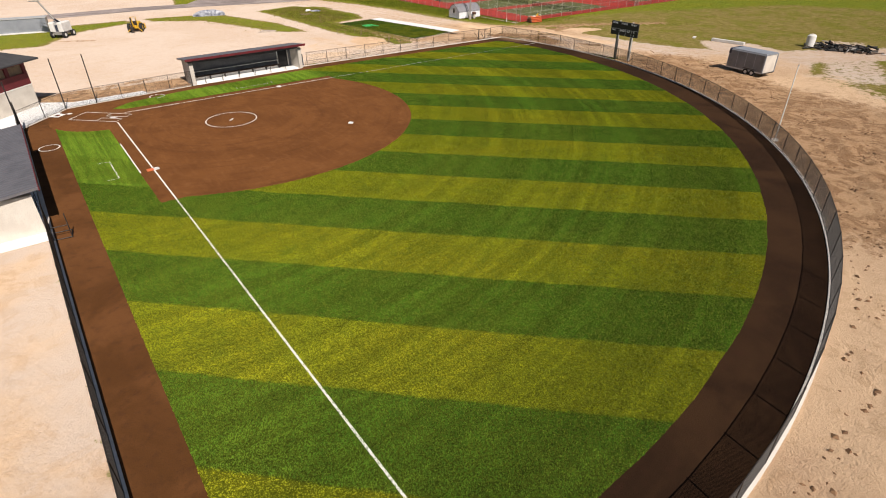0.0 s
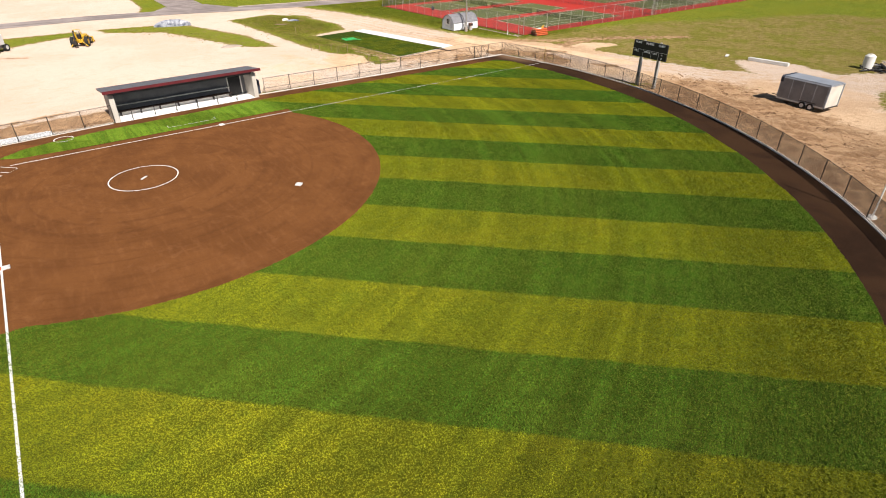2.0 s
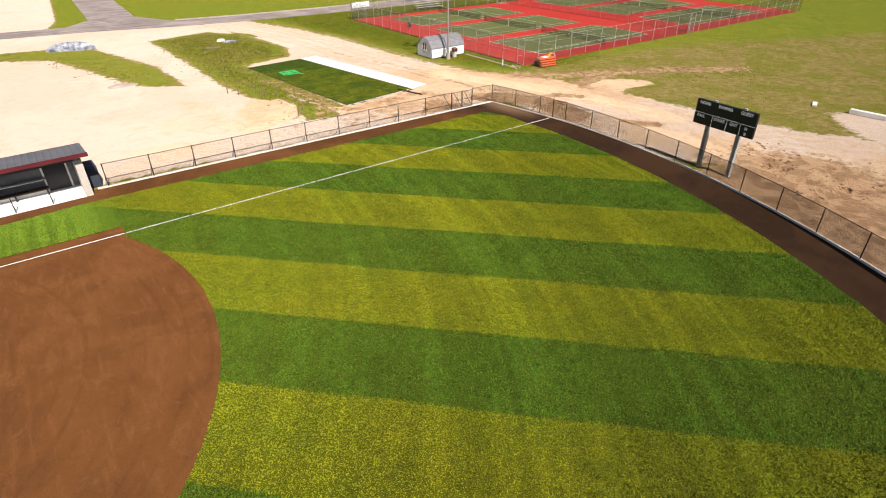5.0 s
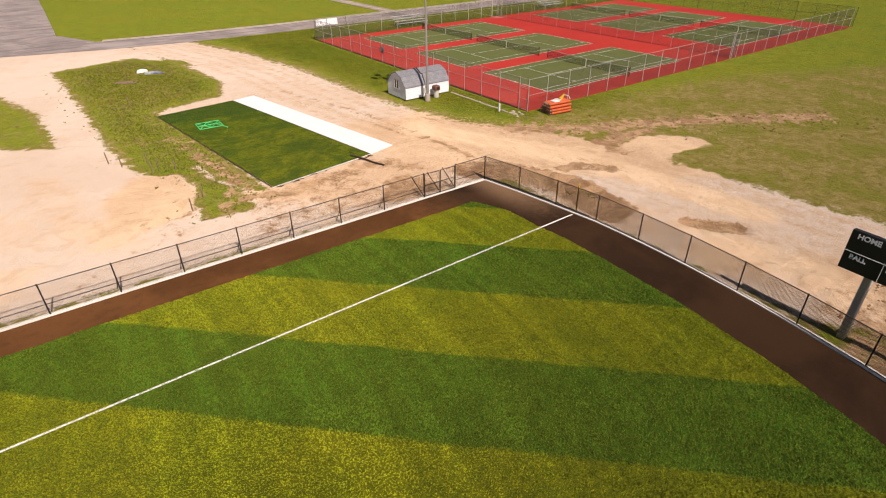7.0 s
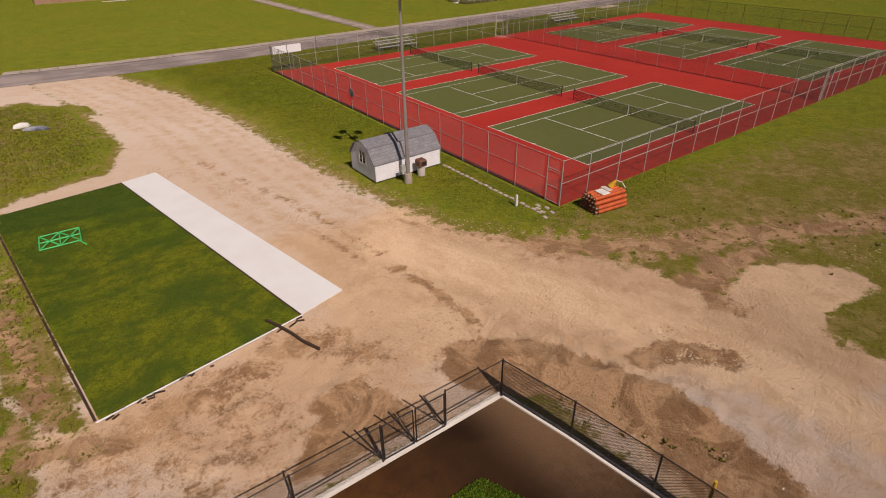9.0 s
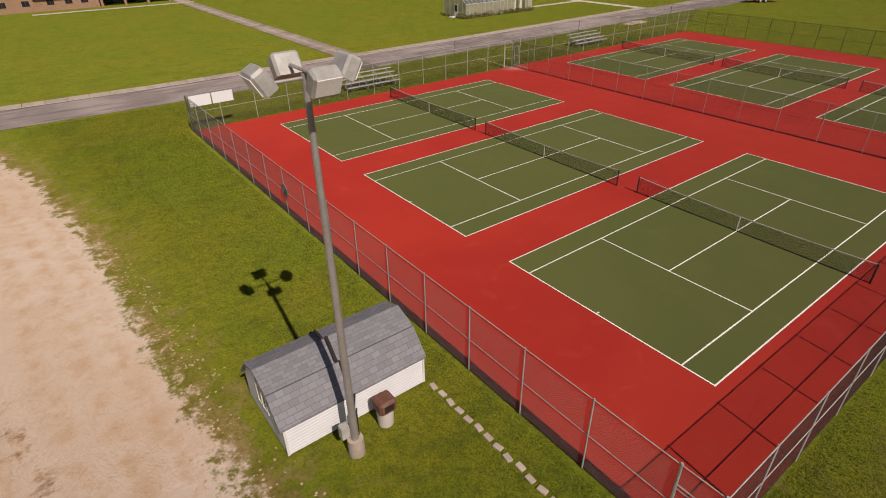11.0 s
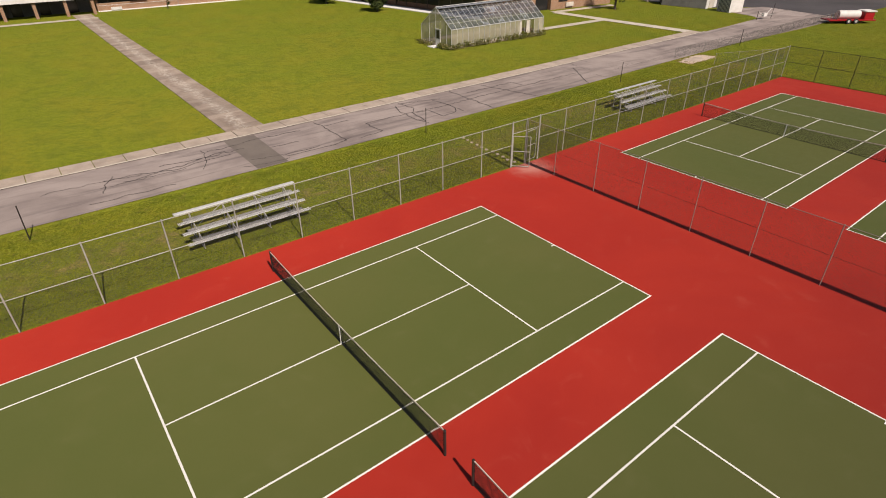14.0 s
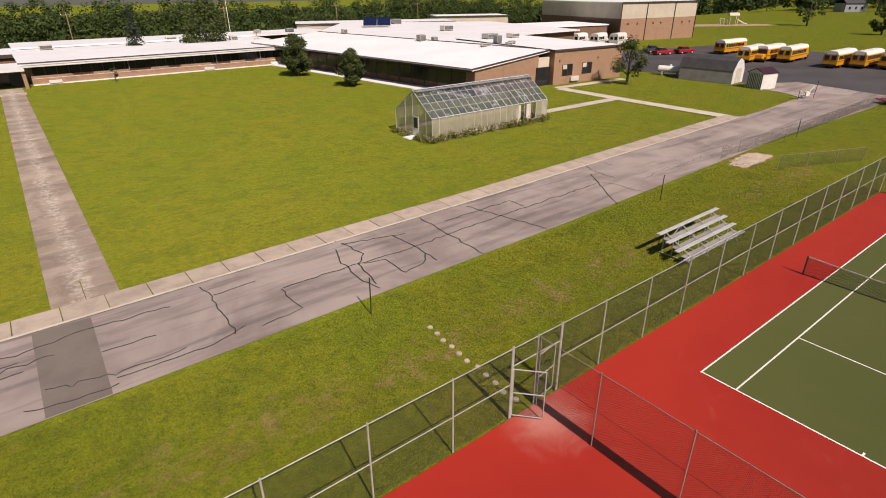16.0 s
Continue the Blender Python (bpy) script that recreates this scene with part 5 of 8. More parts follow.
walk_gate(109.8, CY1, 0, -48)
walk_gate(111.0, CY1, 0, 8, (1.2,))
walk_gate(CX0, CY0 + 0.02, 90, 0)
walk_gate(110.4, CY0, 0, 12)
sign = thing("fence_banner", "two blank white boards fixed high on the fence corner", "banner", 74.5, 62.25)
for x0 in (0.0, 1.85):
    part("board", Mesh().box(x0, 0, 1.95, x0 + 1.75, 0.03, 2.85), M["letter"], sign)
solid("fence_sign", Mesh().tube((-0.03, 0, 0), (0.0, 0, 0), 0.42, None, 20), M["bluetarp"], "round grey-blue sign on the court fence", "sign", m=pose(CX0 - 0.04, 42.7, 1.6))

# ---- road, walks and lots ----
ROAD = [(-90, 80), (-20, 82.5), (18, 84.5), (34, 82.5), (48, 78.6), (60, 76.7), (75, 75.85), (100, 75.98), (125, 76.35), (150, 77.2), (172, 77.9), (196, 79.5)]
road = thing("road", "worn grey asphalt road with dark cracks", "road", kind="structure")
part("carriageway", Mesh().ribbon(ROAD, 6.95, 0.0), M["asphalt"], road)
part("side_drive", Mesh().ribbon([(38.5, 84), (39.2, 100), (40.2, 130), (42, 190)], 8.0, 0.008), M["asphalt"], road)
part("junction", Mesh().prism([(30, 85.2), (34.3, 92), (43.3, 92), (48, 81)], -0.05, 0.004), M["asphalt"], road)
part("patch", Mesh().face([(96.75, 72.55, 0.012), (98.9, 72.55, 0.012), (99.05, 79.2, 0.012), (96.75, 79.2, 0.012)]), M["patch"], road, "smoother darker repair across the road")
part("lot_entry", Mesh().prism([(158, 74.2), (180, 73.6), (194, 73.8), (198, 88), (188.5, 92), (185.5, 84), (182.7, 80.95), (175, 81.3), (165, 81.1), (158, 80.6)], -0.05, 0.0045), M["asphalt"], road)
part("lot", Mesh().prism([(194, 73.8), (245, 74), (250, 126), (214, 134), (203, 132), (190.5, 122), (189.5, 94), (198, 88)], -0.05, 0.0045), M["lot"], road, "darker asphalt of the bus lot")
crk = random.Random(11)
cracks = Mesh()


def crack(x, y, ang, length, w):
    pts, a = [(x, y)], ang
    for i in range(int(length / 0.35)):
        a = ang + crk.gauss(0, 0.32)
        x, y = x + 0.35 * math.cos(a), y + 0.35 * math.sin(a)
        if not 72.3 < y < 79.3 + (x - 100) * 0.02:
            break
        pts.append((x, y))
    if len(pts) > 1:
        cracks.ribbon(pts, w, 0.016)


def sealed(stations, w):
    """A sealed crack that wanders between a few stations."""
    pts = [stations[0]]
    for (x0, y0), (x1, y1) in zip(stations, stations[1:]):
        n = max(2, int(math.hypot(x1 - x0, y1 - y0) / 0.4))
        pts += [(x0 + (x1 - x0) * i / n + (crk.gauss(0, 0.05) if i < n else 0), y0 + (y1 - y0) * i / n + (crk.gauss(0, 0.05) if i < n else 0)) for i in range(1, n + 1)]
    cracks.ribbon(pts, w, 0.016)


for run in ([(103.9, 79.0), (104.1, 78.1), (104.0, 75.9), (103.9, 73.6)],
            [(104.2, 77.7), (106.4, 77.8)],
            [(107.1, 76.2), (107.2, 73.8), (105.1, 73.5)],
            [(99.2, 73.5), (102.9, 73.4), (104.5, 74.0)],
            [(99.0, 75.8), (101.1, 75.7)]):
    sealed(run, 0.055)
for run in ([(107.2, 76.2), (110.8, 76.2), (114.2, 76.0), (117.8, 76.2), (122.5, 76.4), (133.0, 76.6)],
            [(111.5, 78.6), (111.0, 77.2), (110.8, 74.8), (111.1, 73.1)],
            [(112.2, 79.2), (112.5, 77.1), (111.6, 76.2), (111.2, 73.6)],
            [(112.1, 79.0), (116.0, 78.0)],
            [(115.2, 78.2), (115.4, 75.8), (115.3, 73.8)],
            [(111.9, 76.0), (113.1, 75.7), (113.1, 73.7), (114.5, 74.0), (115.3, 74.9)],
            [(118.2, 79.5), (118.0, 76.1), (117.9, 72.8)],
            [(119.1, 78.0), (125.1, 78.1), (125.1, 76.7)],
            [(122.0, 79.2), (122.7, 76.3), (123.4, 73.0)],
            [(134.6, 78.4), (130.5, 72.9)]):
    sealed(run, 0.07)
for i in range(16):
    x = crk.choice((crk.uniform(84, 97), crk.uniform(128, 168)))
    crack(x, crk.choice((73.6, 74.6, 75.8, 76.9, 78.2)) + crk.uniform(-0.3, 0.3) + (x - 100) * 0.015, crk.choice((0.0, 0.03, 0.0, 1.3, -1.4)), crk.uniform(3, 11), crk.uniform(0.03, 0.06))
crack_ob = part("crack", cracks, M["crack"], road, "dark sealed cracks")
crack_ob["kind"] = "stuff"
def lane_edge(x):
    """The far edge of the carriageway."""
    for (x0, y0), (x1, y1) in zip(ROAD, ROAD[1:]):
        if x0 <= x <= x1:
            return y0 + (y1 - y0) * (x - x0) / (x1 - x0) + 3.5
    return 81.0


walk_rng = random.Random(3)
sidewalk = thing("sidewalk", "weathered concrete sidewalk panels beside the road", "pavement", kind="structure")
panel = Mesh().box(0.02, 0.012, -0.12, 1.905, 1.66, 0.0, 0.012).data("paving_panel", M["concrete"])
x = 47.95
while x < 165.0:
    y = lane_edge(x)
    part("paving_panel", panel, None, sidewalk, m=pose(x, y, 0.035 + walk_rng.uniform(-0.008, 0.008), 0, 0, math.degrees(math.atan2(lane_edge(x + 1.9) - y, 1.9))))
    x += 1.925
kerb = Mesh()
x = 46.0
while x < 165.0:
    kerb.ribbon([(x, lane_edge(x) - 0.06), (x + 2.98, lane_edge(x + 2.98) - 0.06)], 0.2, 0.045)
    x += 3.0
part("kerb", kerb, M["palewalk"], sidewalk, "paler kerb strip along the road")
path = thing("lawn_walk", "stained concrete walk across the lawn to the school", "pavement", kind="structure")
big = Mesh().box(0.0, 0.03, -0.12, 2.96, 1.2, 0.0, 0.012).data("paving_panel", M["walk"])
half = Mesh().box(0.0, 0.03, -0.12, 1.465, 1.2, 0.0, 0.012).data("paving_panel", M["walk"])
for i in range(66):
    for dx, slab_ in (((0.0, half), (1.495, half)) if i < 2 else ((0.0, big),)):
        part("paving_panel", slab_, None, path, m=pose(97.65 + dx + i * 0.003, 81.25 + i * 1.22, 0.03 + walk_rng.uniform(-0.014, 0.014), walk_rng.uniform(-0.25, 0.25), 0, walk_rng.uniform(-0.3, 0.3)))
for name, pts, w in (("school_walk", [(164.5, 82.5), (164.4, 96), (164.6, 108)], 2.0), ("school_walk", [(163.4, 97.5), (149, 97.7)], 1.5), ("school_walk", [(164.5, 108.5), (180, 107.6)], 1.6), ("school_walk", [(101, 155.6), (70, 155.6)], 2.0)):
    solid(name, Mesh().ribbon(pts, w, 0.02), M["palewalk"], "pale concrete walk beside the school lawn", "pavement", kind="structure")
for x, y, rz in ((130.75, 97.6, 0),):
    solid("door_slab", Mesh().box(-1.3, -0.6, -0.05, 0, 0.6, 0.06), M["newconc"], "small concrete slab at the greenhouse door", "slab", m=pose(x, y, 0))
# ---- things round the field ----
def wheel(name, parent, x, y, z, r, w, hub, axis_y=True):
    """A tyre with its rim, lying across."""
    d = Vector((0, w / 2, 0)) if axis_y else Vector((w / 2, 0, 0))
    c = Vector((x, y, z))
    t = part(name, Mesh().tube(c - d, c + d, r, r, 18), M["tyre"], parent)
    part("rim", Mesh().tube(c - d * 1.04, c + d * 1.04, r * 0.55, r * 0.55, 12), hub, t)
    return t


def dugout(x, y, rz, label):
    """Block dugout, open to +y' side; local x along its length."""
    d = thing("dugout", label, "dugout", x, y, 0, rz, group="dugouts")
    n, dep, hf, hb = 14.5, 2.8, 3.0, 2.62
    part("back_wall", Mesh().box(0, dep - 0.2, 0, n, dep, hb), M["darkgrey"], d)
    part("end_wall", Mesh().prism([(0, 0), (0.45, 0), (0.45, dep - 0.2), (0, dep - 0.2)], 0, hb), M["offwhite"], d, "pale block end wall")
    part("end_wall", Mesh().prism([(n - 0.45, 0), (n, 0), (n, dep - 0.2), (n - 0.45, dep - 0.2)], 0, hb), M["offwhite"], d, "pale block end wall")
    part("floor_slab", Mesh().box(0.45, 0.0, -0.1, n - 0.45, dep - 0.2, 0.03), M["newconc"], d)
    rf = Mesh()
    rf.faces([(-0.4, -0.5, hf), (n + 0.4, -0.5, hf), (n + 0.4, dep + 0.3, hb), (-0.4, dep + 0.3, hb), (-0.4, -0.5, hf + 0.16), (n + 0.4, -0.5, hf + 0.16), (n + 0.4, dep + 0.3, hb + 0.16), (-0.4, dep + 0.3, hb + 0.16)],
             [(3, 2, 1, 0), (4, 5, 6, 7), (0, 1, 5, 4), (1, 2, 6, 5), (2, 3, 7, 6), (3, 0, 4, 7)])
    r = part("roof", rf, M["roofgrey"], d)
    part("fascia", Mesh().box(-0.45, -0.56, hf - 0.08, n + 0.45, -0.5, hf + 0.19), M["maroon"], r, "maroon metal fascia")
    part("header", Mesh().box(0.45, 0.02, hb - 0.02, n - 0.45, 0.18, hf - 0.02), M["darkgrey"], d)
    b = part("bench", Mesh().box(0.7, dep - 1.0, 0.46, n - 2.3, dep - 0.45, 0.54), M["darkwood"], d)
    for i in range(7):
        bx = 0.9 + i * (n - 3.4) / 6
        part("bench_leg", Mesh().box(bx, dep - 0.9, 0.03, bx + 0.1, dep - 0.5, 0.46), M["black"], b)
    part("shelf", Mesh().box(0.6, dep - 0.55, 1.0, n - 2.3, dep - 0.22, 1.05), M["white"], d, "white shelf along the back wall")
    part("kickboard", Mesh().box(0.6, dep - 0.5, 0.03, n - 2.3, dep - 0.42, 0.42), M["white"], d)
    for i in range(6):
        px = 1.6 + i * 2.1
        p = part("rail_post", Mesh().tube((px, 0.1, 0), (px, 0.1, 1.15), 0.03, None, 6), M["black"], d)
        part("foot_brace", Mesh().tube((px, 0.1, 0.5), (px + 0.02, 0.6, 0.05), 0.02, None, 5), M["black"], p)
    # flat black panel: the shade inside the doorway is put into its colour
    dr = part("doorway", Mesh().box(n - 2.3, dep - 0.24, 0.03, n - 0.95, dep - 0.19, 2.2), M["blackplate"], d, "black panel as the shaded doorway in the back wall")
    for x0 in (n - 2.42, n - 0.95):
        part("door_jamb", Mesh().box(x0, dep - 0.27, 0.03, x0 + 0.12, dep - 0.2, 2.25), M["white"], dr)
    part("drip_edge", Mesh().box(-0.4, dep + 0.3, hb - 0.02, n + 0.4, dep + 0.34, hb + 0.17), M["maroon"], r)
    return d


dugout(10.05, 6.55, 1.6, "block dugout with maroon-edged metal roof and long bench")
dugout(-7.95, -25.2, 90, "dugout with grey ribbed roof beside pale concrete")
solid("utility_box", Mesh().box(0, 0, 0, 0.7, 1.6, 1.5, 0.05), M["screen"], "dark covered box against the dugout end wall", "box", m=pose(24.6, 8.3, 0, 0, 0, 3))
fx = thing("portable_screen", "dark pipe frame standing on the foul-ground soil", "pipe frame", -6.7, -27.0)
for a, b in (((0, 0, 0), (0, 0, 1.7)), ((-1.0, 0.1, 0), (-1.0, 0.1, 1.0)), ((0, 0, 0.05), (-1.0, 0.1, 0.05)), ((0, 0, 0.9), (-1.0, 0.1, 0.9)), ((0, 0, 0.05), (0.1, 1.1, 0.05)), ((0.1, 1.1, 0.05), (-0.9, 1.2, 0.05)), ((-1.0, 0.1, 0.05), (-0.9, 1.2, 0.05))):
    part("pipe", Mesh().tube(a, b, 0.03, None, 6), M["black"], fx)

pb = thing("press_box", "two-storey press box, maroon over pale block, dark hipped roof", "press box", -5.6, 8.7, 0, -135)
# local x runs along the front towards first base, local -y looks at the plate
pw, pd_ = 7.0, 5.0
part("ground_storey", Mesh().box(0, -pd_, 0, pw, 0, 2.3), M["offwhite"], pb)
up = Mesh().box(0, -pd_ + 0.02, 2.3, pw, -0.02, 3.5)
up.box(0, -pd_ + 0.02, 4.4, pw, -0.02, 4.85)
for x0 in (0.0, 2.2, 4.4, 6.6):
    up.box(x0, -0.3, 3.5, x0 + 0.4, -0.02, 4.4)
up.box(0, -pd_ + 0.02, 3.5, 0.3, -0.4, 4.4)
part("upper_storey", up, M["maroon"], pb)
part("window", Mesh().box(0.4, -0.25, 3.5, 6.6, -0.2, 4.4), M["wood"], pb, "open hatch with plywood behind")
rf = Mesh()
rf.faces([(-1, 1, 4.85), (pw + 1, 1, 4.85), (pw + 1, -pd_ - 1, 4.85), (-1, -pd_ - 1, 4.85), (2.5, -pd_ / 2, 6.3), (pw - 2.5, -pd_ / 2, 6.3), (-1, 1, 4.7), (pw + 1, 1, 4.7), (pw + 1, -pd_ - 1, 4.7), (-1, -pd_ - 1, 4.7)],
         [(0, 1, 5, 4), (1, 2, 5), (2, 3, 4, 5), (3, 0, 4), (9, 8, 7, 6), (6, 7, 1, 0), (7, 8, 2, 1), (8, 9, 3, 2), (9, 6, 0, 3)])
part("roof", rf, M["darkroof"], pb)
part("band", Mesh().box(-0.02, -pd_ - 0.02, 2.24, pw + 0.02, 0.02, 2.34), M["white"], pb)

sb = thing("scoreboard", "black scoreboard with white words on two steel posts", "scoreboard", 61.85, -16.5, 0, -94)
# local x runs along the board seen from the field with the board's face at -y'
for px in (-1.2, 1.2):
    p = part("post", Mesh().box(px - 0.1, 0.12, 0, px + 0.1, 0.36, 4.9), M["steel"], sb)
    part("flange", Mesh().box(px - 0.14, 0.10, 0, px - 0.1, 0.38, 3.3), M["galv"], p)
    part("flange", Mesh().box(px + 0.1, 0.10, 0, px + 0.14, 0.38, 3.3), M["galv"], p)
part("board", Mesh().box(-2.3, -0.1, 3.25, 2.3, 0.12, 5.0, 0.02), M["blackplate"], sb)
part("divider", Mesh().box(-2.28, -0.115, 4.06, 2.28, -0.1, 4.085), M["letter"], sb)
for dx in (-0.85, 0.28, 1.3):
    part("divider", Mesh().box(dx - 0.01, -0.115, 3.27, dx + 0.01, -0.1, 4.06), M["letter"], sb)
for dx in (-0.9, 1.3):
    l = part("lamp", Mesh().box(dx - 0.1, -0.05, 5.0, dx + 0.1, 0.1, 5.12), M["galv"], sb)
for text, tx, tz, sz in (("HOME", -1.62, 4.78, 0.3), ("INNING", -0.05, 4.78, 0.3), ("GUEST", 1.55, 4.78, 0.3), ("BALL", -1.75, 3.86, 0.28), ("STRIKE", -0.3, 3.86, 0.28), ("OUT", 0.8, 3.86, 0.28), ("H", 1.72, 3.82, 0.26), ("E", 1.72, 3.46, 0.26)):
    words("lettering", text, sz, M["letter"], sb, pose(tx, -0.104, tz, 90, 0, 0))

# enclosed trailer behind the fence
tr = thing("enclosed_trailer", "grey enclosed cargo trailer with twin axles and open rear door", "trailer", 68.75, -31.3, 0, -97)
prof = [(-1.25, 0.5), (1.25, 0.5), (1.25, 2.62), (1.1, 2.78), (-1.1, 2.78), (-1.25, 2.62)]
part("body", Mesh().extrude_x(prof, -2.45, 2.45), M["trailerside"], tr)
part("roof_sheet", Mesh().box(-2.47, -1.12, 2.77, 2.47, 1.12, 2.81, 0.01), M["trailer"], tr)
for x in (-2.45, -1.2, 0.0, 1.2, 2.4):
    part("seam_strip", Mesh().box(x - 0.02, -1.262, 0.52, x + 0.03, -1.248, 2.6), M["trailer"], tr)
part("skirt_rail", Mesh().box(-2.46, -1.268, 0.46, 2.46, -1.25, 0.6), M["alu"], tr)
part("front_cap", Mesh().extrude_x([(-1.27, 2.2), (1.27, 2.2), (1.27, 2.64), (1.1, 2.82), (-1.1, 2.82), (-1.27, 2.64)], -2.5, -2.2), M["screen"], tr, "dark front cap")
for y in (-1.3, 1.3):
    for x in (0.35, 1.2):
        wheel("tyre", tr, x, y * 0.93, 0.36, 0.36, 0.22, M["alu"])
    part("fender", Mesh().box(-0.1, y - 0.14 * (1 if y > 0 else -1) - 0.06, 0.76, 1.65, y, 0.82), M["black"], tr)
part("tongue", Mesh().tube((-2.45, 0, 0.5), (-3.7, 0, 0.45), 0.05, None, 6), M["black"], tr)
rd = part("rear_door", Mesh().box(2.45, -1.1, 0.55, 2.5, 1.1, 2.6), M["offwhite"], tr, "pale rear door")
part("door_frame", Mesh().path([(2.52, -1.2, 0.5), (2.52, -1.2, 2.7), (2.52, 1.2, 2.7), (2.52, 1.2, 0.5)], 0.05, 6), M["trailer"], rd)
part("bumper", Mesh().box(2.45, -1.2, 0.42, 2.55, 1.2, 0.52), M["black"], tr)

wt = thing("water_tank", "upright white plastic water tank on the gravel", "tank", 92.3, -28.6)
part("drum", Mesh().tube((0, 0, 0), (0, 0, 1.6), 0.62, 0.62, 24), M["white"], wt)
part("dome", Mesh().tube((0, 0, 1.6), (0, 0, 1.8), 0.62, 0.35, 24), M["white"], wt)
part("cap", Mesh().tube((0, 0, 1.8), (0, 0, 1.88), 0.2, 0.18, 12), M["offwhite"], wt)
scrap = thing("scrap_heap", "heap of dark hoses, pipes and scrap metal", "scrap heap", 93.6, -33.2)
rng = random.Random(21)
for i in range(110):
    t_ = rng.uniform(-1, 1)
    x, y = 0.8 * t_ + rng.gauss(0, 0.8), -3.4 * t_ + rng.gauss(0, 0.8)
    a, ln = rng.uniform(0, 3.14), rng.uniform(0.4, 1.3)
    z = max(0.15, 1.1 - 0.5 * abs(x - 0.8 * t_) - 0.3 * abs(y + 3.4 * t_)) * rng.uniform(0.2, 1)
    dx, dy = math.cos(a) * ln, math.sin(a) * ln
    part("scrap_piece", Mesh().tube((x - dx, y - dy, z), (x + dx, y + dy, max(0.08, z + rng.uniform(-0.3, 0.3))), rng.uniform(0.05, 0.16), None, 7), M[rng.choice(("black", "tyre", "darkwood", "tyre", "steel"))], scrap)
solid("long_beam", Mesh().box(-2.6, -0.25, 0, 2.6, 0.25, 0.4, 0.02), M["white"], "long white-wrapped beam on a pale pad", "beam", m=pose(85.6, -19.2, 0, 0, 0, -86))
solid("white_board", Mesh().box(-0.7, -0.2, 0, 0.7, 0.2, 0.12), M["white"], "small white board lying in dry grass", "board", m=pose(85.6, -13.4, 0, 0, 0, 20))

# machines and heaps on the sandy lot
bl = thing("boom_lift", "white boom lift with its dark boom raised, on the lot", "boom lift", 1.7, 54.9, 0, 53)
part("chassis", Mesh().box(-1.4, -0.9, 0.5, 1.4, 0.9, 1.0, 0.08), M["steel"], bl)
for x in (-1.2, 1.2):
    for y in (-1.05, 1.05):
        wheel("tyre", bl, x, y, 0.52, 0.52, 0.36, M["white"])
for y0, y1 in ((-1.15, -0.3), (0.3, 1.15)):
    part("engine_cover", Mesh().box(-1.5, y0, 1.0, 1.2, y1, 2.5, 0.14), M["white"], bl, "white side cover")
part("turret", Mesh().box(-1.2, -0.3, 1.0, 1.0, 0.3, 2.0, 0.06), M["screen"], bl)
part("riser", Mesh().tube((0.7, 0.0, 1.9), (-0.9, 0.1, 3.0), 0.17, None, 8), M["screen"], bl)
bm_ = part("boom", Mesh().tube((-0.9, 0.1, 2.9), (0.3, 2.7, 5.7), 0.17, 0.12, 8), M["steel"], bl, "grey telescopic boom")
part("cylinder", Mesh().tube((-0.6, 0.35, 2.7), (-0.1, 1.5, 4.2), 0.06, None, 6), M["black"], bm_)
bk = part("basket", Mesh().box(-0.2, 2.5, 5.6, 0.8, 4.0, 5.68), M["steel"], bl)
for x, y in ((-0.15, 2.55), (0.75, 2.55), (-0.15, 3.95), (0.75, 3.95)):
    part("basket_post", Mesh().tube((x, y, 5.68), (x, y, 6.7), 0.03, None, 5), M["white"], bk)
for z in (6.2, 6.7):
    part("basket_rail", Mesh().path([(-0.15, 2.55, z), (0.75, 2.55, z), (0.75, 3.95, z), (-0.15, 3.95, z), (-0.15, 2.55, z)], 0.03, 5), M["white"], bk)
part("control_box", Mesh().box(0.1, 2.6, 6.1, 0.5, 2.9, 6.6), M["black"], bk)
tc = thing("backhoe_tractor", "yellow backhoe tractor with dark tyres parked on the lot", "tractor", 13.1, 53.0, 0, 68)
part("hood", Mesh().box(0.3, -0.42, 0.8, 2.2, 0.42, 1.45, 0.1), M["yellow"], tc)
part("body", Mesh().box(-1.2, -0.55, 0.6, 0.3, 0.55, 1.1, 0.08), M["yellow"], tc)
part("seat", Mesh().box(-0.8, -0.3, 1.1, -0.3, 0.3, 1.75, 0.05), M["black"], tc)
for x, y, r, w in ((-0.8, -1.0, 0.72, 0.42), (-0.8, 1.0, 0.72, 0.42), (1.7, -0.8, 0.48, 0.28), (1.7, 0.8, 0.48, 0.28)):
    wheel("tyre", tc, x, y, r, r, w, M["yellow"])
for y in (-0.5, 0.5):
    part("roll_bar", Mesh().path([(-1.05, y, 1.0), (-0.95, y, 2.45), (-0.95, 0.0, 2.5)], 0.045, 6), M["yellow"], tc)
part("loader_bucket", Mesh().extrude_x([(2.5, 0.1), (3.2, 0.1), (2.7, 0.3), (2.6, 0.9), (2.5, 0.9)], -1.0, 1.0), M["yellow"], tc, m=pose(0, 0, 0, 0, 0, -90))
for y in (-0.6, 0.6):
    part("loader_arm", Mesh().path([(0.2, y, 1.2), (1.6, y, 1.25), (2.6, y, 0.5)], 0.07, 6), M["yellow"], tc)
part("backhoe_boom", Mesh().path([(-1.3, 0.1, 0.9), (-1.7, 0.25, 2.5)], 0.13, 8), M["yellow"], tc)
part("backhoe_dipper", Mesh().path([(-1.7, 0.25, 2.5), (-2.2, 0.3, 1.0)], 0.11, 8), M["black"], tc)
part("backhoe_bucket", Mesh().box(-2.45, 0.0, 0.45, -1.95, 0.6, 1.0, 0.08), M["black"], tc)
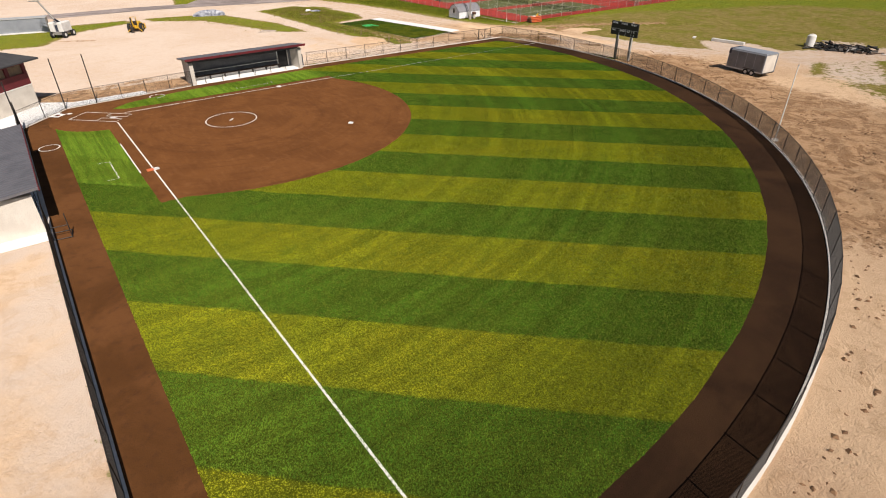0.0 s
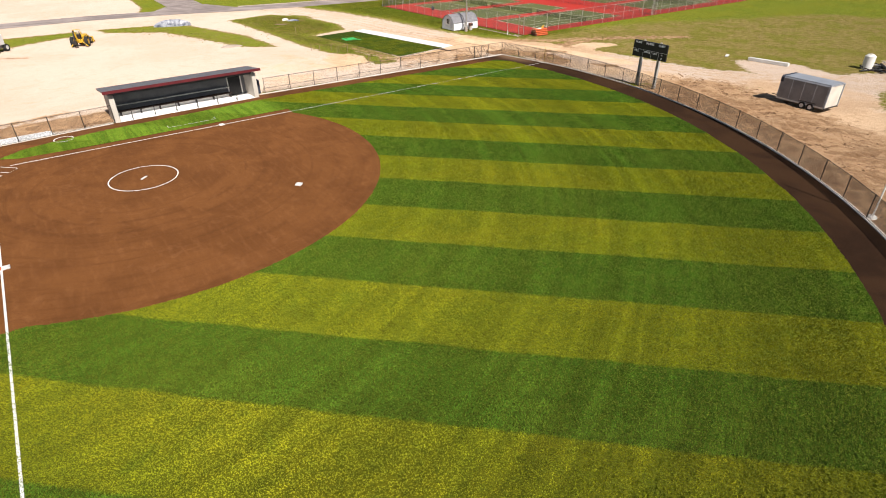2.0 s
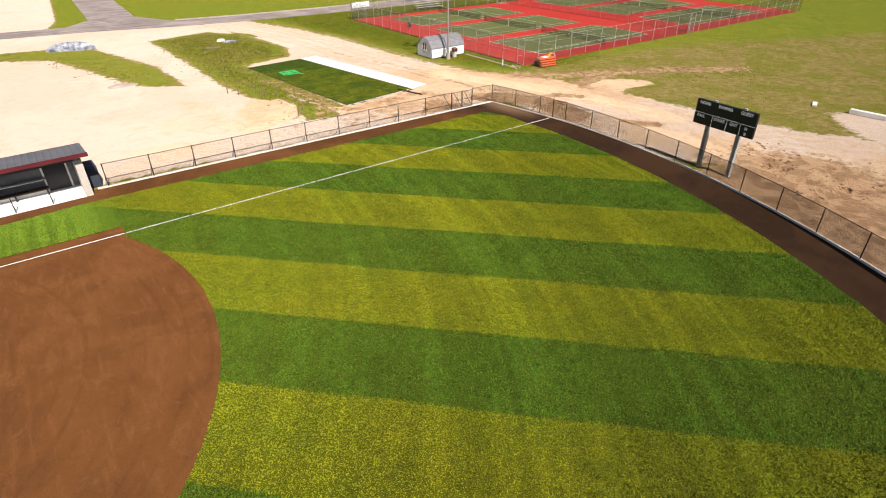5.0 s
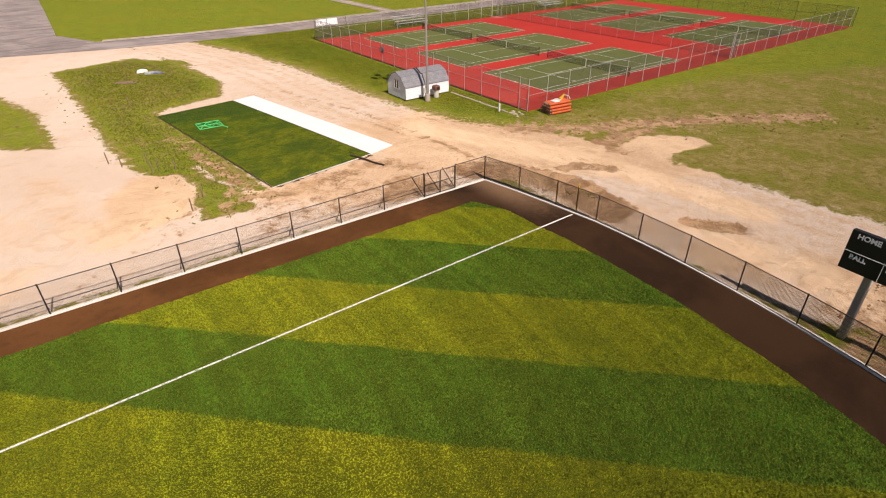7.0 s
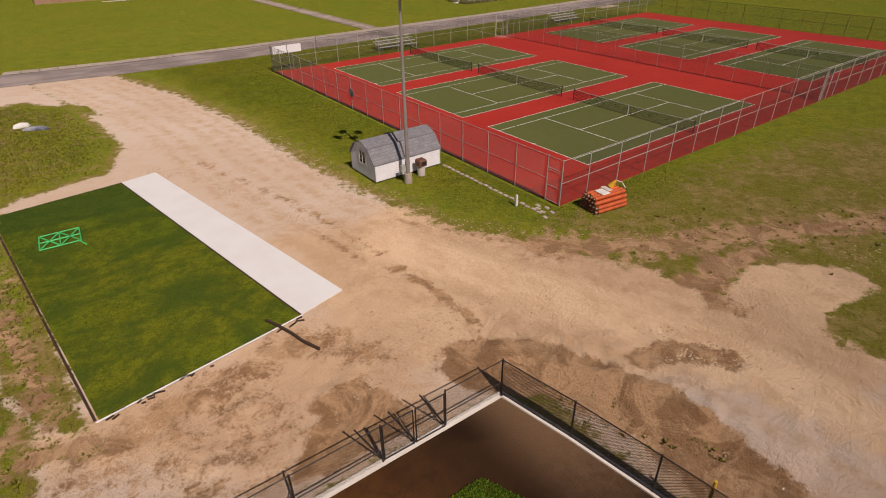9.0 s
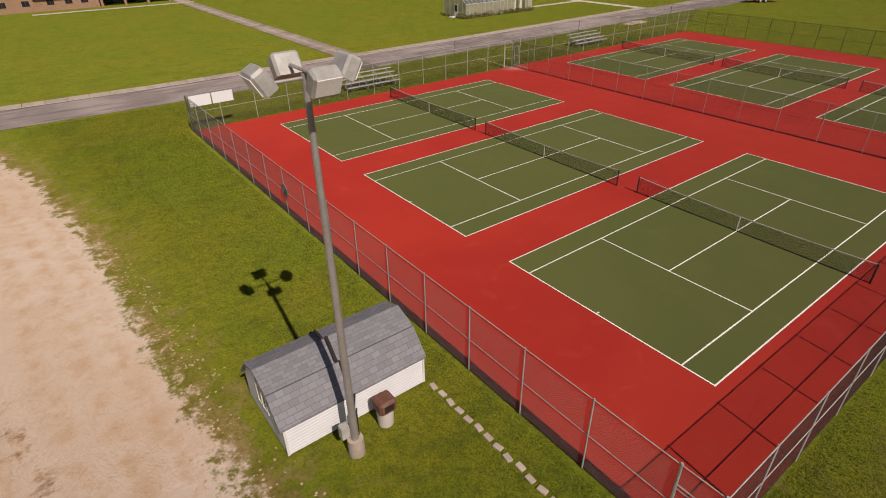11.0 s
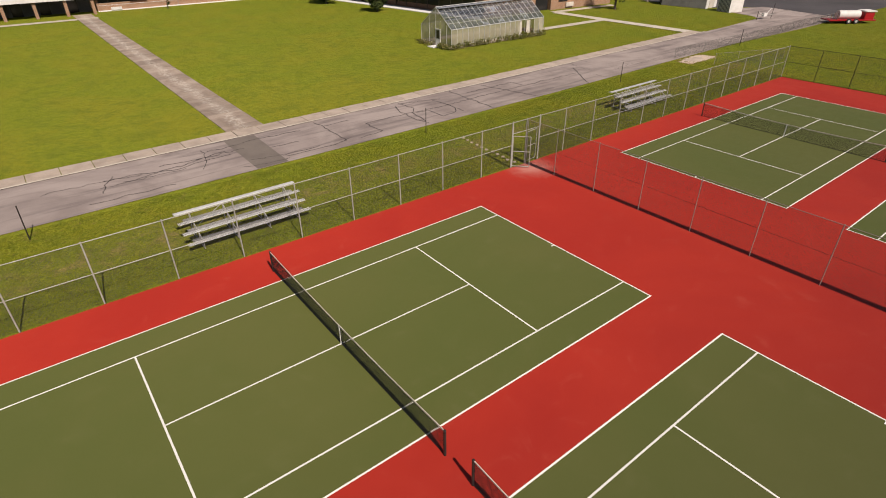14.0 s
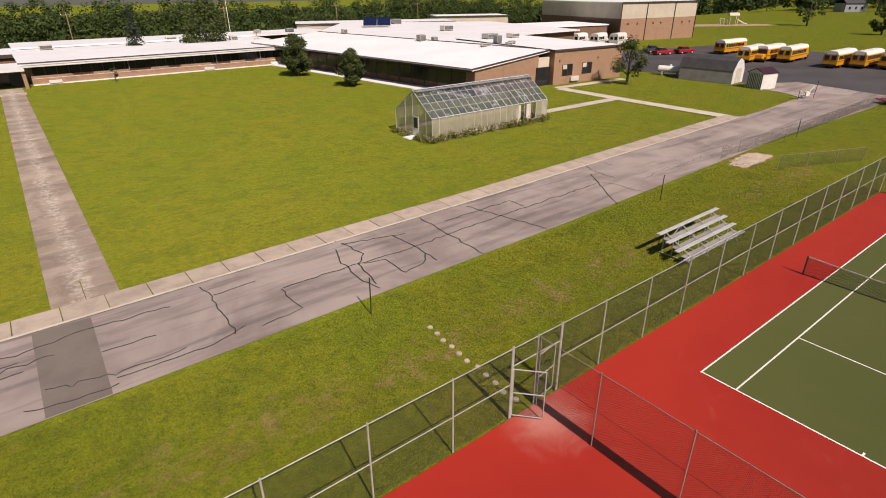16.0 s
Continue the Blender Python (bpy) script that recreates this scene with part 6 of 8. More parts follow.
for y in (-1, 1):
    part("stabiliser", Mesh().path([(-1.3, 0.5 * y, 0.8), (-1.6, 1.2 * y, 0.1)], 0.08, 6), M["yellow"], tc)
    part("ram", Mesh().tube((-1.25, 0.3 * y, 1.0), (-1.35, 0.45 * y, 2.3), 0.05, None, 6), M["black"], tc)
sc = thing("storage_container", "long low grey storage container on the lot edge", "container", 0.2, 62.0, 0, 169)
part("shell", Mesh().box(0, -2.4, 0.1, 13, 0, 2.4, 0.04), M["trailer"], sc)
part("lid", Mesh().box(-0.1, -2.5, 2.4, 13.1, 0.1, 2.5), M["alu"], sc)
part("sill", Mesh().box(-0.02, 0.0, 0.0, 13, 0.2, 0.2), M["white"], sc)


def heap(name, label, cat, x, y, sx, sy, h, mat_, seed, rz=0.0):
    """A lumpy covered heap."""
    r, mm, nu, nv = random.Random(seed), Mesh(), 22, 10
    ph = [r.uniform(0, 6.28) for _ in range(6)]
    v = []
    for j in range(nv + 1):
        for i in range(nu):
            a, t = 2 * math.pi * i / nu, j / nv
            q = 1 + 0.16 * math.sin(3 * a + ph[0]) + 0.1 * math.sin(7 * a + ph[1] + 3 * t)
            v.append((sx * q * math.cos(a) * (1 - t ** 2.2), sy * q * math.sin(a) * (1 - t ** 2.2), h * (math.sin(t * 1.5708) + 0.12 * math.sin(5 * a + ph[2]) * t * (1 - t) + 0.10 * math.sin(11 * a + ph[3] + 6 * t) * (1 - t) * t * 2)))
    mm.faces(v, [(j * nu + i, j * nu + (i + 1) % nu, (j + 1) * nu + (i + 1) % nu, (j + 1) * nu + i) for j in range(nv) for i in range(nu)], False)
    return solid(name, mm, mat_, label, cat, m=pose(x, y, -0.05, 0, 0, rz))


heap("tarpaulin_mound", "blue and silver tarped heap at the grass edge", "tarped heap", 29.5, 63.9, 2.9, 1.0, 1.15, M["bluetarp"], 5, -12)
heap("tarp_bundle", "crumpled grey tarp and pipes in the weeds", "tarp", 49.6, 55.3, 1.0, 0.35, 0.35, M["bluetarp"], 9, -25)
heap("white_sack", "white crumpled sack lying in the weeds", "sack", 48.6, 57.0, 0.6, 0.4, 0.4, M["white"], 10, 10)
pk = thing("plank_bundle", "loose pale planks lying in the weeds", "planks", 45.6, 52.3, 0, -35)
for i, (a, b) in enumerate(((-0.9, 0.0), (-0.6, 0.25), (-1.0, 0.5), (-0.5, 0.75))):
    part("plank", Mesh().box(a, b, 0.0, a + 1.9, b + 0.14, 0.05), M["wood"], pk, m=pose(0, 0, 0, 0, 0, i * 5))
heap("gravel_heap", "small heap of pale gravel on the lot", "gravel heap", 31.5, 37.5, 1.5, 0.8, 0.25, M["concrete"], 12)

# ---- practice turf by the drive ----
turf = thing("practice_turf", "square of green practice turf with a raw pale edge", "turf", kind="structure")
part("turf_sheet", Mesh().prism([(45.9, 36.9), (48.5, 14.95), (56.85, 16.25), (53.2, 37.7)], -0.05, 0.025), M["turf"], turf)
edge = Mesh().ribbon([(48.4, 14.85), (56.95, 16.13)], 0.10, 0.03)
part("edging", edge, M["newconc"], turf, "raw pale edging along the turf")
part("edging", Mesh().ribbon([(45.8, 36.95), (48.38, 14.95)], 0.09, 0.028), M["darkwood"], turf)
part("edging", Mesh().ribbon([(53.25, 37.75), (56.9, 16.2)], 0.14, 0.031), M["darkwood"], turf)
rng = random.Random(8)
bits = Mesh()
for i in range(20):
    t = rng.random()
    x, y = 48.3 + 8.5 * t + rng.uniform(-0.1, 0.1), 14.95 + 1.15 * t + rng.uniform(-0.35, 0.1)
    bits.box(-rng.uniform(0.05, 0.25), -0.03, 0, rng.uniform(0.05, 0.25), 0.03, 0.05, m=pose(x, y, -0.02, 0, 0, rng.uniform(-30, 40)))
tb = part("edge_scrap", bits, M["darkwood"], turf)
tb["kind"] = "stuff"
slab = solid("concrete_strip", Mesh().prism([(53.28, 37.72), (56.92, 16.22), (59.3, 16.79), (55.58, 38.13)], -0.1, 0.045), M["newconc"], "new white concrete strip beside the turf", "pavement", kind="structure")
gf = thing("drag_mat", "bright green tubular drag frame lying on the turf", "drag frame", 48.95, 31.1, 0.03, -3)
for a, b in (((-1, -0.9), (1, -0.9)), ((1, -0.9), (1, 0.9)), ((1, 0.9), (-1, 0.9)), ((-1, 0.9), (-1, -0.9)), ((-1, -0.9), (0, 0.9)), ((0, 0.9), (1, -0.9)), ((-1, 0.9), (0, -0.9)), ((0, -0.9), (1, 0.9)), ((-1, 0), (1, 0)), ((0, -0.9), (0, 0.9)), ((0.9, -0.9), (1.2, -1.6))):
    part("tube", Mesh().tube((*a, 0.06), (*b, 0.06), 0.045, None, 6), M["limegreen"], gf)
solid("drain_hose", Mesh().path([(-0.55, 1.5, 0.1), (-0.3, 0.85, 0.11), (0.0, 0.0, 0.07), (0.15, -0.75, 0.07), (0.5, -1.7, 0.07)], 0.07, 8), M["darkwood"], "thick dark hose lying over the turf edge", "hose", m=pose(56.0, 15.2, 0))

# ---- shed, light pole and things by the courts ----
sd = thing("garden_shed", "white gambrel shed with grey shingles and a dark strap", "shed", 67.1, 26.55)
sw, sl = 3.35, 5.35
gam = [(0, 0.1), (sw, 0.1), (sw, 1.3), (sw - 0.75, 2.2), (sw / 2, 2.55), (0.75, 2.2), (0, 1.3)]
part("shell", Mesh().extrude_x(gam, 0, sl), M["siding"], sd)
for k, (a, b) in enumerate(zip(gam[2:], gam[3:] )):
    dy, dz = b[0] - a[0], b[1] - a[1]
    ln = math.hypot(dy, dz)
    ny, nz = dz / ln * 0.06, -dy / ln * 0.06
    ny, nz = (ny, nz) if nz > 0 else (-ny, -nz)
    rfm = Mesh().extrude_x([(a[0] + (0.05 if k == 0 else 0), a[1] - (0.06 if k == 0 else 0)), (b[0] - (0.05 if k == 3 else 0), b[1] - (0.06 if k == 3 else 0)), (b[0] + ny, b[1] + nz), (a[0] + ny, a[1] + nz)], -0.12, sl + 0.12)
    part("roof_slope", rfm, M["shingle"], sd)
strap = [(-0.02, 0.1), (-0.03, 1.32), (0.72, 2.27), (sw / 2, 2.63), (sw - 0.72, 2.27), (sw + 0.03, 1.32), (sw + 0.02, 0.1)]
for a, b in zip(strap, strap[1:]):
    part("strap", Mesh().tube((2.35, *a), (2.5, *b), 0.07, None, 4), M["black"], sd, "black strap over the roof")
win = part("window", Mesh().box(-0.03, 1.25, 1.0, 0.0, 2.0, 1.85), M["winglass"], sd)
for y0, y1, z0, z1 in ((1.17, 1.25, 0.92, 1.93), (2.0, 2.08, 0.92, 1.93), (1.25, 2.0, 0.92, 1.0), (1.25, 2.0, 1.85, 1.93), (1.6, 1.65, 1.0, 1.85)):
    part("window_frame", Mesh().box(-0.05, y0, z0, 0.0, y1, z1), M["white"], win)
for z in (0.0,):
    part("skid", Mesh().box(0.05, 0.2, -0.05, sl - 0.05, 0.4, 0.12), M["wood"], sd)
    part("skid", Mesh().box(0.05, sw - 0.4, -0.05, sl - 0.05, sw - 0.2, 0.12), M["wood"], sd)
for x in (0.0, sl):
    part("corner_trim", Mesh().box(x - 0.03, -0.03, 0.1, x + 0.05, 0.05, 1.3), M["white"], sd)

lp = thing("light_pole", "tall court light pole with four floodlights on a concrete foot", "light pole", 68.95, 25.4)
part("foot", Mesh().tube((0, 0, -0.05), (0, 0, 0.65), 0.28, 0.26, 14), M["concrete"], lp)
part("shaft", Mesh().tube((0, 0, 0.6), (0, 0, 12.1), 0.13, 0.075, 12), M["steel"], lp)
part("crossarm", Mesh().tube((-0.75, 0, 12.0), (0.75, 0, 12.0), 0.04, None, 8), M["steel"], lp)
part("crossarm", Mesh().tube((0, -0.7, 12.15), (0, 0.7, 12.15), 0.04, None, 8), M["steel"], lp)
for dx, dy, rz in ((-0.95, 0, 90), (0.95, 0, -90), (0, 0.9, 0), (0, -0.9, 180)):
    fl = part("floodlight", Mesh().box(-0.33, -0.12, -0.28, 0.33, 0.25, 0.25, 0.06), M["galv"], lp, m=pose(dx, dy, 12.15, -30, 0, rz))
    part("lens", Mesh().box(-0.28, 0.25, -0.22, 0.28, 0.27, 0.2), M["white"], fl)
part("meter_box", Mesh().box(-0.4, 0.06, 0.75, -0.12, 0.3, 1.25), M["galv"], lp)
part("conduit", Mesh().path([(0.16, 0.06, 0.0), (0.18, 0.06, 1.6), (0.4, 0.5, 1.3)], 0.03, 6), M["black"], lp)
bn = thing("trash_barrel", "pale barrel with a red-brown hooded lid", "trash bin", 70.35, 25.85)
part("barrel", Mesh().tube((0, 0, 0), (0, 0, 0.75), 0.27, 0.3, 16), M["offwhite"], bn)
hd = part("hood", Mesh().box(-0.33, -0.33, 0.75, 0.33, 0.33, 1.2, 0.09), M["rust"], bn, "red-brown hood")
part("flap", Mesh().box(-0.18, -0.345, 0.82, 0.18, -0.33, 1.08), M["black"], hd)

stones = thing("stepping_stones", "line of pale stepping stones beside the court fence", "stepping stones", kind="structure")
rng = random.Random(31)
stone = Mesh().box(-0.11, -0.17, -0.04, 0.11, 0.17, 0.02, 0.02).data("stone", M["concrete"])
for i in range(20):
    part("stone", stone, None, stones, m=pose(72.7 + rng.uniform(-0.05, 0.05), 26.2 - i * 0.5, 0.02, 0, 0, rng.uniform(-10, 10)))
for x, y in ((72.9, 16.6), (73.3, 16.2), (73.0, 17.1), (73.5, 16.8), (72.5, 16.0), (73.3, 17.4)):
    part("stone", stone, None, stones, m=pose(x, y, 0.02, 0, 0, rng.uniform(-20, 20)))
solid("marker_post", Mesh().box(-0.07, -0.07, 0, 0.07, 0.07, 0.75, 0.01), M["white"], "short white marker post in the grass", "marker post", m=pose(72.2, 18.2, 0))

ob_ = thing("fence_roll_stack", "stack of orange plastic fence rolls with cloths on top", "stack", 76.4, 14.85, 0, -8)
rng = random.Random(6)
for row, (n, z) in enumerate(((6, 0.14), (6, 0.40), (5, 0.66), (4, 0.92))):
    for i in range(n):
        y = (i - (n - 1) / 2) * 0.27
        rl = part("roll", Mesh().tube((-1.15 + rng.uniform(-0.1, 0.1), y, z), (1.15 + rng.uniform(-0.1, 0.1), y, z), 0.125, None, 10), M["orange"], ob_)
        part("core", Mesh().tube((-1.3, y, z), (-1.12, y, z), 0.07, None, 8), M["wood"], rl)
part("cloth", Mesh().box(-0.6, -0.45, 1.05, 0.0, 0.3, 1.09, 0.02), M["white"], ob_)
part("cloth", Mesh().box(0.05, -0.2, 1.06, 0.4, 0.5, 1.1, 0.02), M["offwhite"], ob_)
cn = part("cone", Mesh().tube((0.7, 0.3, 1.05), (0.9, 0.1, 1.5), 0.2, 0.06, 12), M["yellow"], ob_, "yellow plastic cone")
part("wire_loop", Mesh().path([(0.9, 0.5, 1.1), (1.2, 0.4, 1.3), (1.35, 0.0, 1.3), (1.25, -0.4, 1.1)], 0.03, 6), M["line"], ob_)


# ---- bleachers ----
def bleacher():
    b = thing("bleacher", "four-row aluminium bleacher on the grass by the fence", "bleacher", group="bleachers")
    n = 6.4
    for i in range(4):
        z, y = 0.42 + 0.31 * i, 0.6 * i
        s = part("seat_plank", Mesh().box(0, y - 0.13, z, n, y + 0.13, z + 0.045, 0.01), M["alu"], b)
        for e in (0.0, n):
            part("end_cap", Mesh().box(e - 0.012, y - 0.135, z - 0.003, e + 0.012, y + 0.135, z + 0.05), M["galv"], s)
        if i:
            part("foot_plank", Mesh().box(0.3, y - 0.42, z - 0.32, n - 0.3, y - 0.16, z - 0.28), M["grey"], b, "dull foot plank")
    for x in (0.7, 2.4, 4.1, 5.75):
        f = Mesh()
        f.tube((x, -0.1, 0.05), (x, 1.95, 0.05), 0.03, None, 6)
        f.tube((x, 0.0, 0.05), (x, 0.0, 0.42), 0.03, None, 6).tube((x, 1.8, 0.05), (x, 1.8, 1.35), 0.03, None, 6)
        f.tube((x, 0.0, 0.40), (x, 1.8, 1.33), 0.03, None, 6).tube((x, 0.6, 0.05), (x, 0.6, 0.73), 0.025, None, 6).tube((x, 1.2, 0.05), (x, 1.2, 1.04), 0.025, None, 6)
        part("support_truss", f, M["galv"], b)
    for x0, x1 in ((0.7, 2.4), (5.75, 4.1)):
        part("brace", Mesh().tube((x0, 1.82, 0.3), (x1, 1.82, 1.3), 0.022, None, 6), M["galv"], b)
    return b


b1 = bleacher()
b1.matrix_basis = pose(90.1, 64.3, 0.0)
copy_thing(b1, pose(125.2, 64.7, 0.0))
for x, y in ((109.5, 71.3), (133.4, 71.35), (160.0, 73.0), (84.0, 70.9)):
    solid("road_stake", Mesh().tube((0, 0, 0), (0.05, 0.02, 1.9), 0.03, None, 6), M["black"], "thin dark stake at the road verge", "stake", group="road stakes", m=pose(x, y, 0))
heap("gravel_spill", "low spill of pale gravel on the verge", "gravel heap", 148.5, 72.3, 1.6, 0.7, 0.1, M["concrete"], 15)
fence("verge_fence", "short length of low wire fence near the road", runs([(147.0, 74.0), (162, 73.6), (180, 73.9), (190, 73.2)], 3.3), 1.2, 0.02, M["steel"], M["wire"], (1.18,))
fence("verge_fence", "low wire fence running from the court corner", runs([(147.6, 69.5), (156, 66)], 3.0), 1.2, 0.02, M["steel"], M["wire"], (1.18,))
rocks = thing("flat_stones", "small flat stones crossing the grass to the court gate", "stepping stones", kind="structure")
chip = Mesh().tube((0, 0, -0.04), (0, 0, 0.02), 0.14, 0.11, 7).data("stone", M["concrete"])
for i in range(11):
    part("stone", chip, None, rocks, m=pose(110.62 + 0.035 * i + rng.uniform(-0.08, 0.08), 62.9 + i * 0.58, 0.0, 0, 0, rng.uniform(-40, 40)))
lum = thing("pipe_offcuts", "white pipes and a board lying on the sand", "pipes", 65.7, -1.8)
for a, b in (((-0.9, 0.2), (0.9, -0.2)), ((-0.7, 0.5), (0.5, 0.35)), ((-0.2, -0.35), (0.9, -0.6))):
    part("pipe", Mesh().tube((*a, 0.04), (*b, 0.04), 0.05, None, 6), M["white"], lum)
for x, y in ((40.1, 26.8), (40.8, 25.3), (42.5, 24.9), (42.4, 22.8), (42.9, 23.2), (43.9, 22.4), (44.1, 16.1), (43.0, 14.6), (44.5, 42.5)):
    solid("survey_stake", Mesh().box(-0.03, -0.03, -0.05, 0.03, 0.03, 0.95), M["wood"], "pale wooden survey stake among weeds", "stake", group="survey stakes", m=pose(x, y, 0, 6, -5, 20))


def scatter(name, label, cat, spots, material, shape):
    """Loose bits, past counting, in one mesh."""
    m = Mesh()
    for x, y, z, r in spots:
        shape(m, x, y, z, r)
    return solid(name, m, material, label, cat, kind="stuff")


def pebble(m, x, y, z, r):
    a = bit_rng.uniform(0, 6.28)
    q, w = r * bit_rng.uniform(0.5, 0.9), r * bit_rng.uniform(0.4, 0.7)
    c, s_ = math.cos(a), math.sin(a)
    v = [(x + c * r, y + s_ * r, z), (x - s_ * q, y + c * q, z), (x - c * r, y - s_ * r, z), (x + s_ * q, y - c * q, z), (x + bit_rng.uniform(-0.3, 0.3) * r, y + bit_rng.uniform(-0.3, 0.3) * r, z + w)]
    m.faces(v, [(0, 1, 4), (1, 2, 4), (2, 3, 4), (3, 0, 4)])


def along_line(pts, n, spread):
    out = []
    seg = [math.hypot(b[0] - a[0], b[1] - a[1]) for a, b in zip(pts, pts[1:])]
    for _ in range(n):
        t = bit_rng.uniform(0, sum(seg))
        for (a, b), d in zip(zip(pts, pts[1:]), seg):
            if t <= d:
                out.append((a[0] + (b[0] - a[0]) * t / d + bit_rng.gauss(0, spread), a[1] + (b[1] - a[1]) * t / d + bit_rng.gauss(0, spread)))
                break
            t -= d
    return out


bit_rng = random.Random(90)
rows = along_line([(55.3, 39.2), (58.0, 34.8), (59.5, 29), (60.9, 23.3), (62.0, 19.5)], 900, 0.35) + along_line([(64.1, 48.9), (65.6, 35.7), (65.5, 28), (67.5, 19.5), (72, 13.5)], 700, 0.5)
rows += along_line([(63.0, 6), (65.5, -2), (67.5, -10)], 500, 1.3) + along_line([(72, 12), (76, 8.5), (80, 5), (84, 0)], 500, 1.2) + along_line([(44, 11), (57, 11.5)], 600, 1.2) + along_line([(66.3, 5.2), (68.2, 4.4), (70, 2)], 500, 0.7) + along_line([(62.4, 8.6), (64.5, 5.0), (66.2, 0.6), (66.8, -4.5)], 900, 0.5) + along_line([(57.5, 13), (62, 11), (66, 8.5)], 500, 1.2)
scatter("gravel_stones", "scattered tan gravel stones along the drive", "gravel", [(x, y, -0.04, bit_rng.uniform(0.03, 0.09)) for x, y in rows], M["gravel"], pebble)
clods = []
for _ in range(3600):
    a, d = bit_rng.uniform(12, 100), abs(bit_rng.gauss(4.5, 2.6)) + 0.9
    r = fence_r(a) + d
    clods.append((r * math.cos(radians(a)), -r * math.sin(radians(a)), 0.0, bit_rng.uniform(0.05, 0.2)))
scatter("earth_clods", "brown clods of turned earth outside the fence", "earth", clods, M["clod"], pebble)


def tread(m, x, y, a, w):
    """One cleat mark: a small ridge pressed across the track."""
    m.box(-0.055, -w / 2, -0.03, 0.055, w / 2, 0.028, m=pose(x, y, 0.0, 0, 0, a))


marks = Mesh()
for r_out, a0, a1 in ((3.4, 66, 97), (5.0, 62, 97), (7.6, 58, 95), (9.1, 58, 95)):
    a = a0
    while a < a1:
        r = fence_r(a) + r_out + 0.35 * math.sin(a * 0.9 + r_out) + bit_rng.uniform(-0.04, 0.04)
        if math.sin(a * 2.3 + r_out * 5) > -0.45:
            tread(marks, r * math.cos(radians(a)), -r * math.sin(radians(a)), -a + bit_rng.uniform(-8, 8) + 90, bit_rng.uniform(0.32, 0.5))
        a += 0.21
solid("tread_marks", marks, M["gravel"], "cleat marks of a tracked machine pressed in orange sand", "tread marks", kind="stuff")


def tuft(m, x, y, z, r):
    for _ in range(7):
        a, b = bit_rng.uniform(0, 6.28), bit_rng.uniform(0, 6.28)
        q, h = r * bit_rng.uniform(0.2, 0.7), r * bit_rng.uniform(0.5, 1.1)
        px, py = x + q * math.cos(b) * 0.6, y + q * math.sin(b) * 0.6
        c, s_ = math.cos(a) * 0.05, math.sin(a) * 0.05
        m.face([(px - s_, py + c, z), (px + s_, py - c, z), (px + q * math.cos(b), py + q * math.sin(b), z + h)])


weedy = along_line([(41.5, 62), (41.0, 50), (42, 32), (43.5, 20), (45, 15)], 260, 1.2) + along_line([(45.2, 38), (46.5, 26), (47.5, 16)], 260, 0.6) + along_line([(43, 14), (48, 14)], 120, 0.8)
weedy += along_line([(63, 6), (64.5, 0)], 60, 0.6) + along_line([(74, 11), (80, 8), (88, 3), (96, -4)], 160, 1.8) + along_line([(33, 40), (28, 56), (20, 64)], 200, 1.5)
scatter("weed_tufts", "dry yellow-green weed tufts at the sand edge", "weeds", [(x, y, -0.04, bit_rng.uniform(0.07, 0.17)) for x, y in weedy], M["weed"], tuft)
# ---- the greenhouse ----
gh = thing("greenhouse", "aluminium greenhouse with dusty glazed roof and yellowed walls", "greenhouse", 130.75, 94.85)
GL, GW, GE, GR = 16.5, 6.4, 2.25, 4.6
part("plinth", Mesh().box(-0.05, -0.05, -0.05, GL + 0.05, 0.12, 0.35).box(-0.05, GW - 0.12, -0.05, GL + 0.05, GW + 0.05, 0.35).box(-0.05, 0.12, -0.05, 0.12, 2.1, 0.35).box(-0.05, 3.2, -0.05, 0.12, GW - 0.12, 0.35).box(GL - 0.12, 0.12, -0.05, GL + 0.05, GW - 0.12, 0.35), M["concrete"], gh)
NB = 18
for i in range(NB + 1):
    x = GL * i / NB
    r = Mesh()
    for ya, za, yb, zb in ((0, 0.35, 0, GE), (GW, 0.35, GW, GE), (0, GE, GW / 2, GR), (GW, GE, GW / 2, GR)):
        r.tube((x, ya, za), (x, yb, zb), 0.035, None, 5)
    part("rib", r, M["alu"], gh)
for y, z in ((0, GE), (GW, GE), (GW / 2, GR), (0, 0.36), (GW, 0.36)):
    part("rail", Mesh().tube((0, y, z), (GL, y, z), 0.05, None, 6), M["alu"], gh)
for f in (0.25, 0.5, 0.75):
    for s in (0, 1):
        y = f * GW / 2 if s == 0 else GW - f * GW / 2
        part("purlin", Mesh().tube((0, y, GE + (GR - GE) * f + 0.03), (GL, y, GE + (GR - GE) * f + 0.03), 0.018, None, 5), M["alu"], gh)
part("ridge_vent", Mesh().prism([(0, GW / 2 - 0.75), (GL, GW / 2 - 0.75), (GL, GW / 2 - 0.02), (0, GW / 2 - 0.02)], GR - 0.25, GR - 0.2), M["trailer"], gh, m=pose(0, 0, 0.12))
rng = random.Random(17)
bw = GL / NB
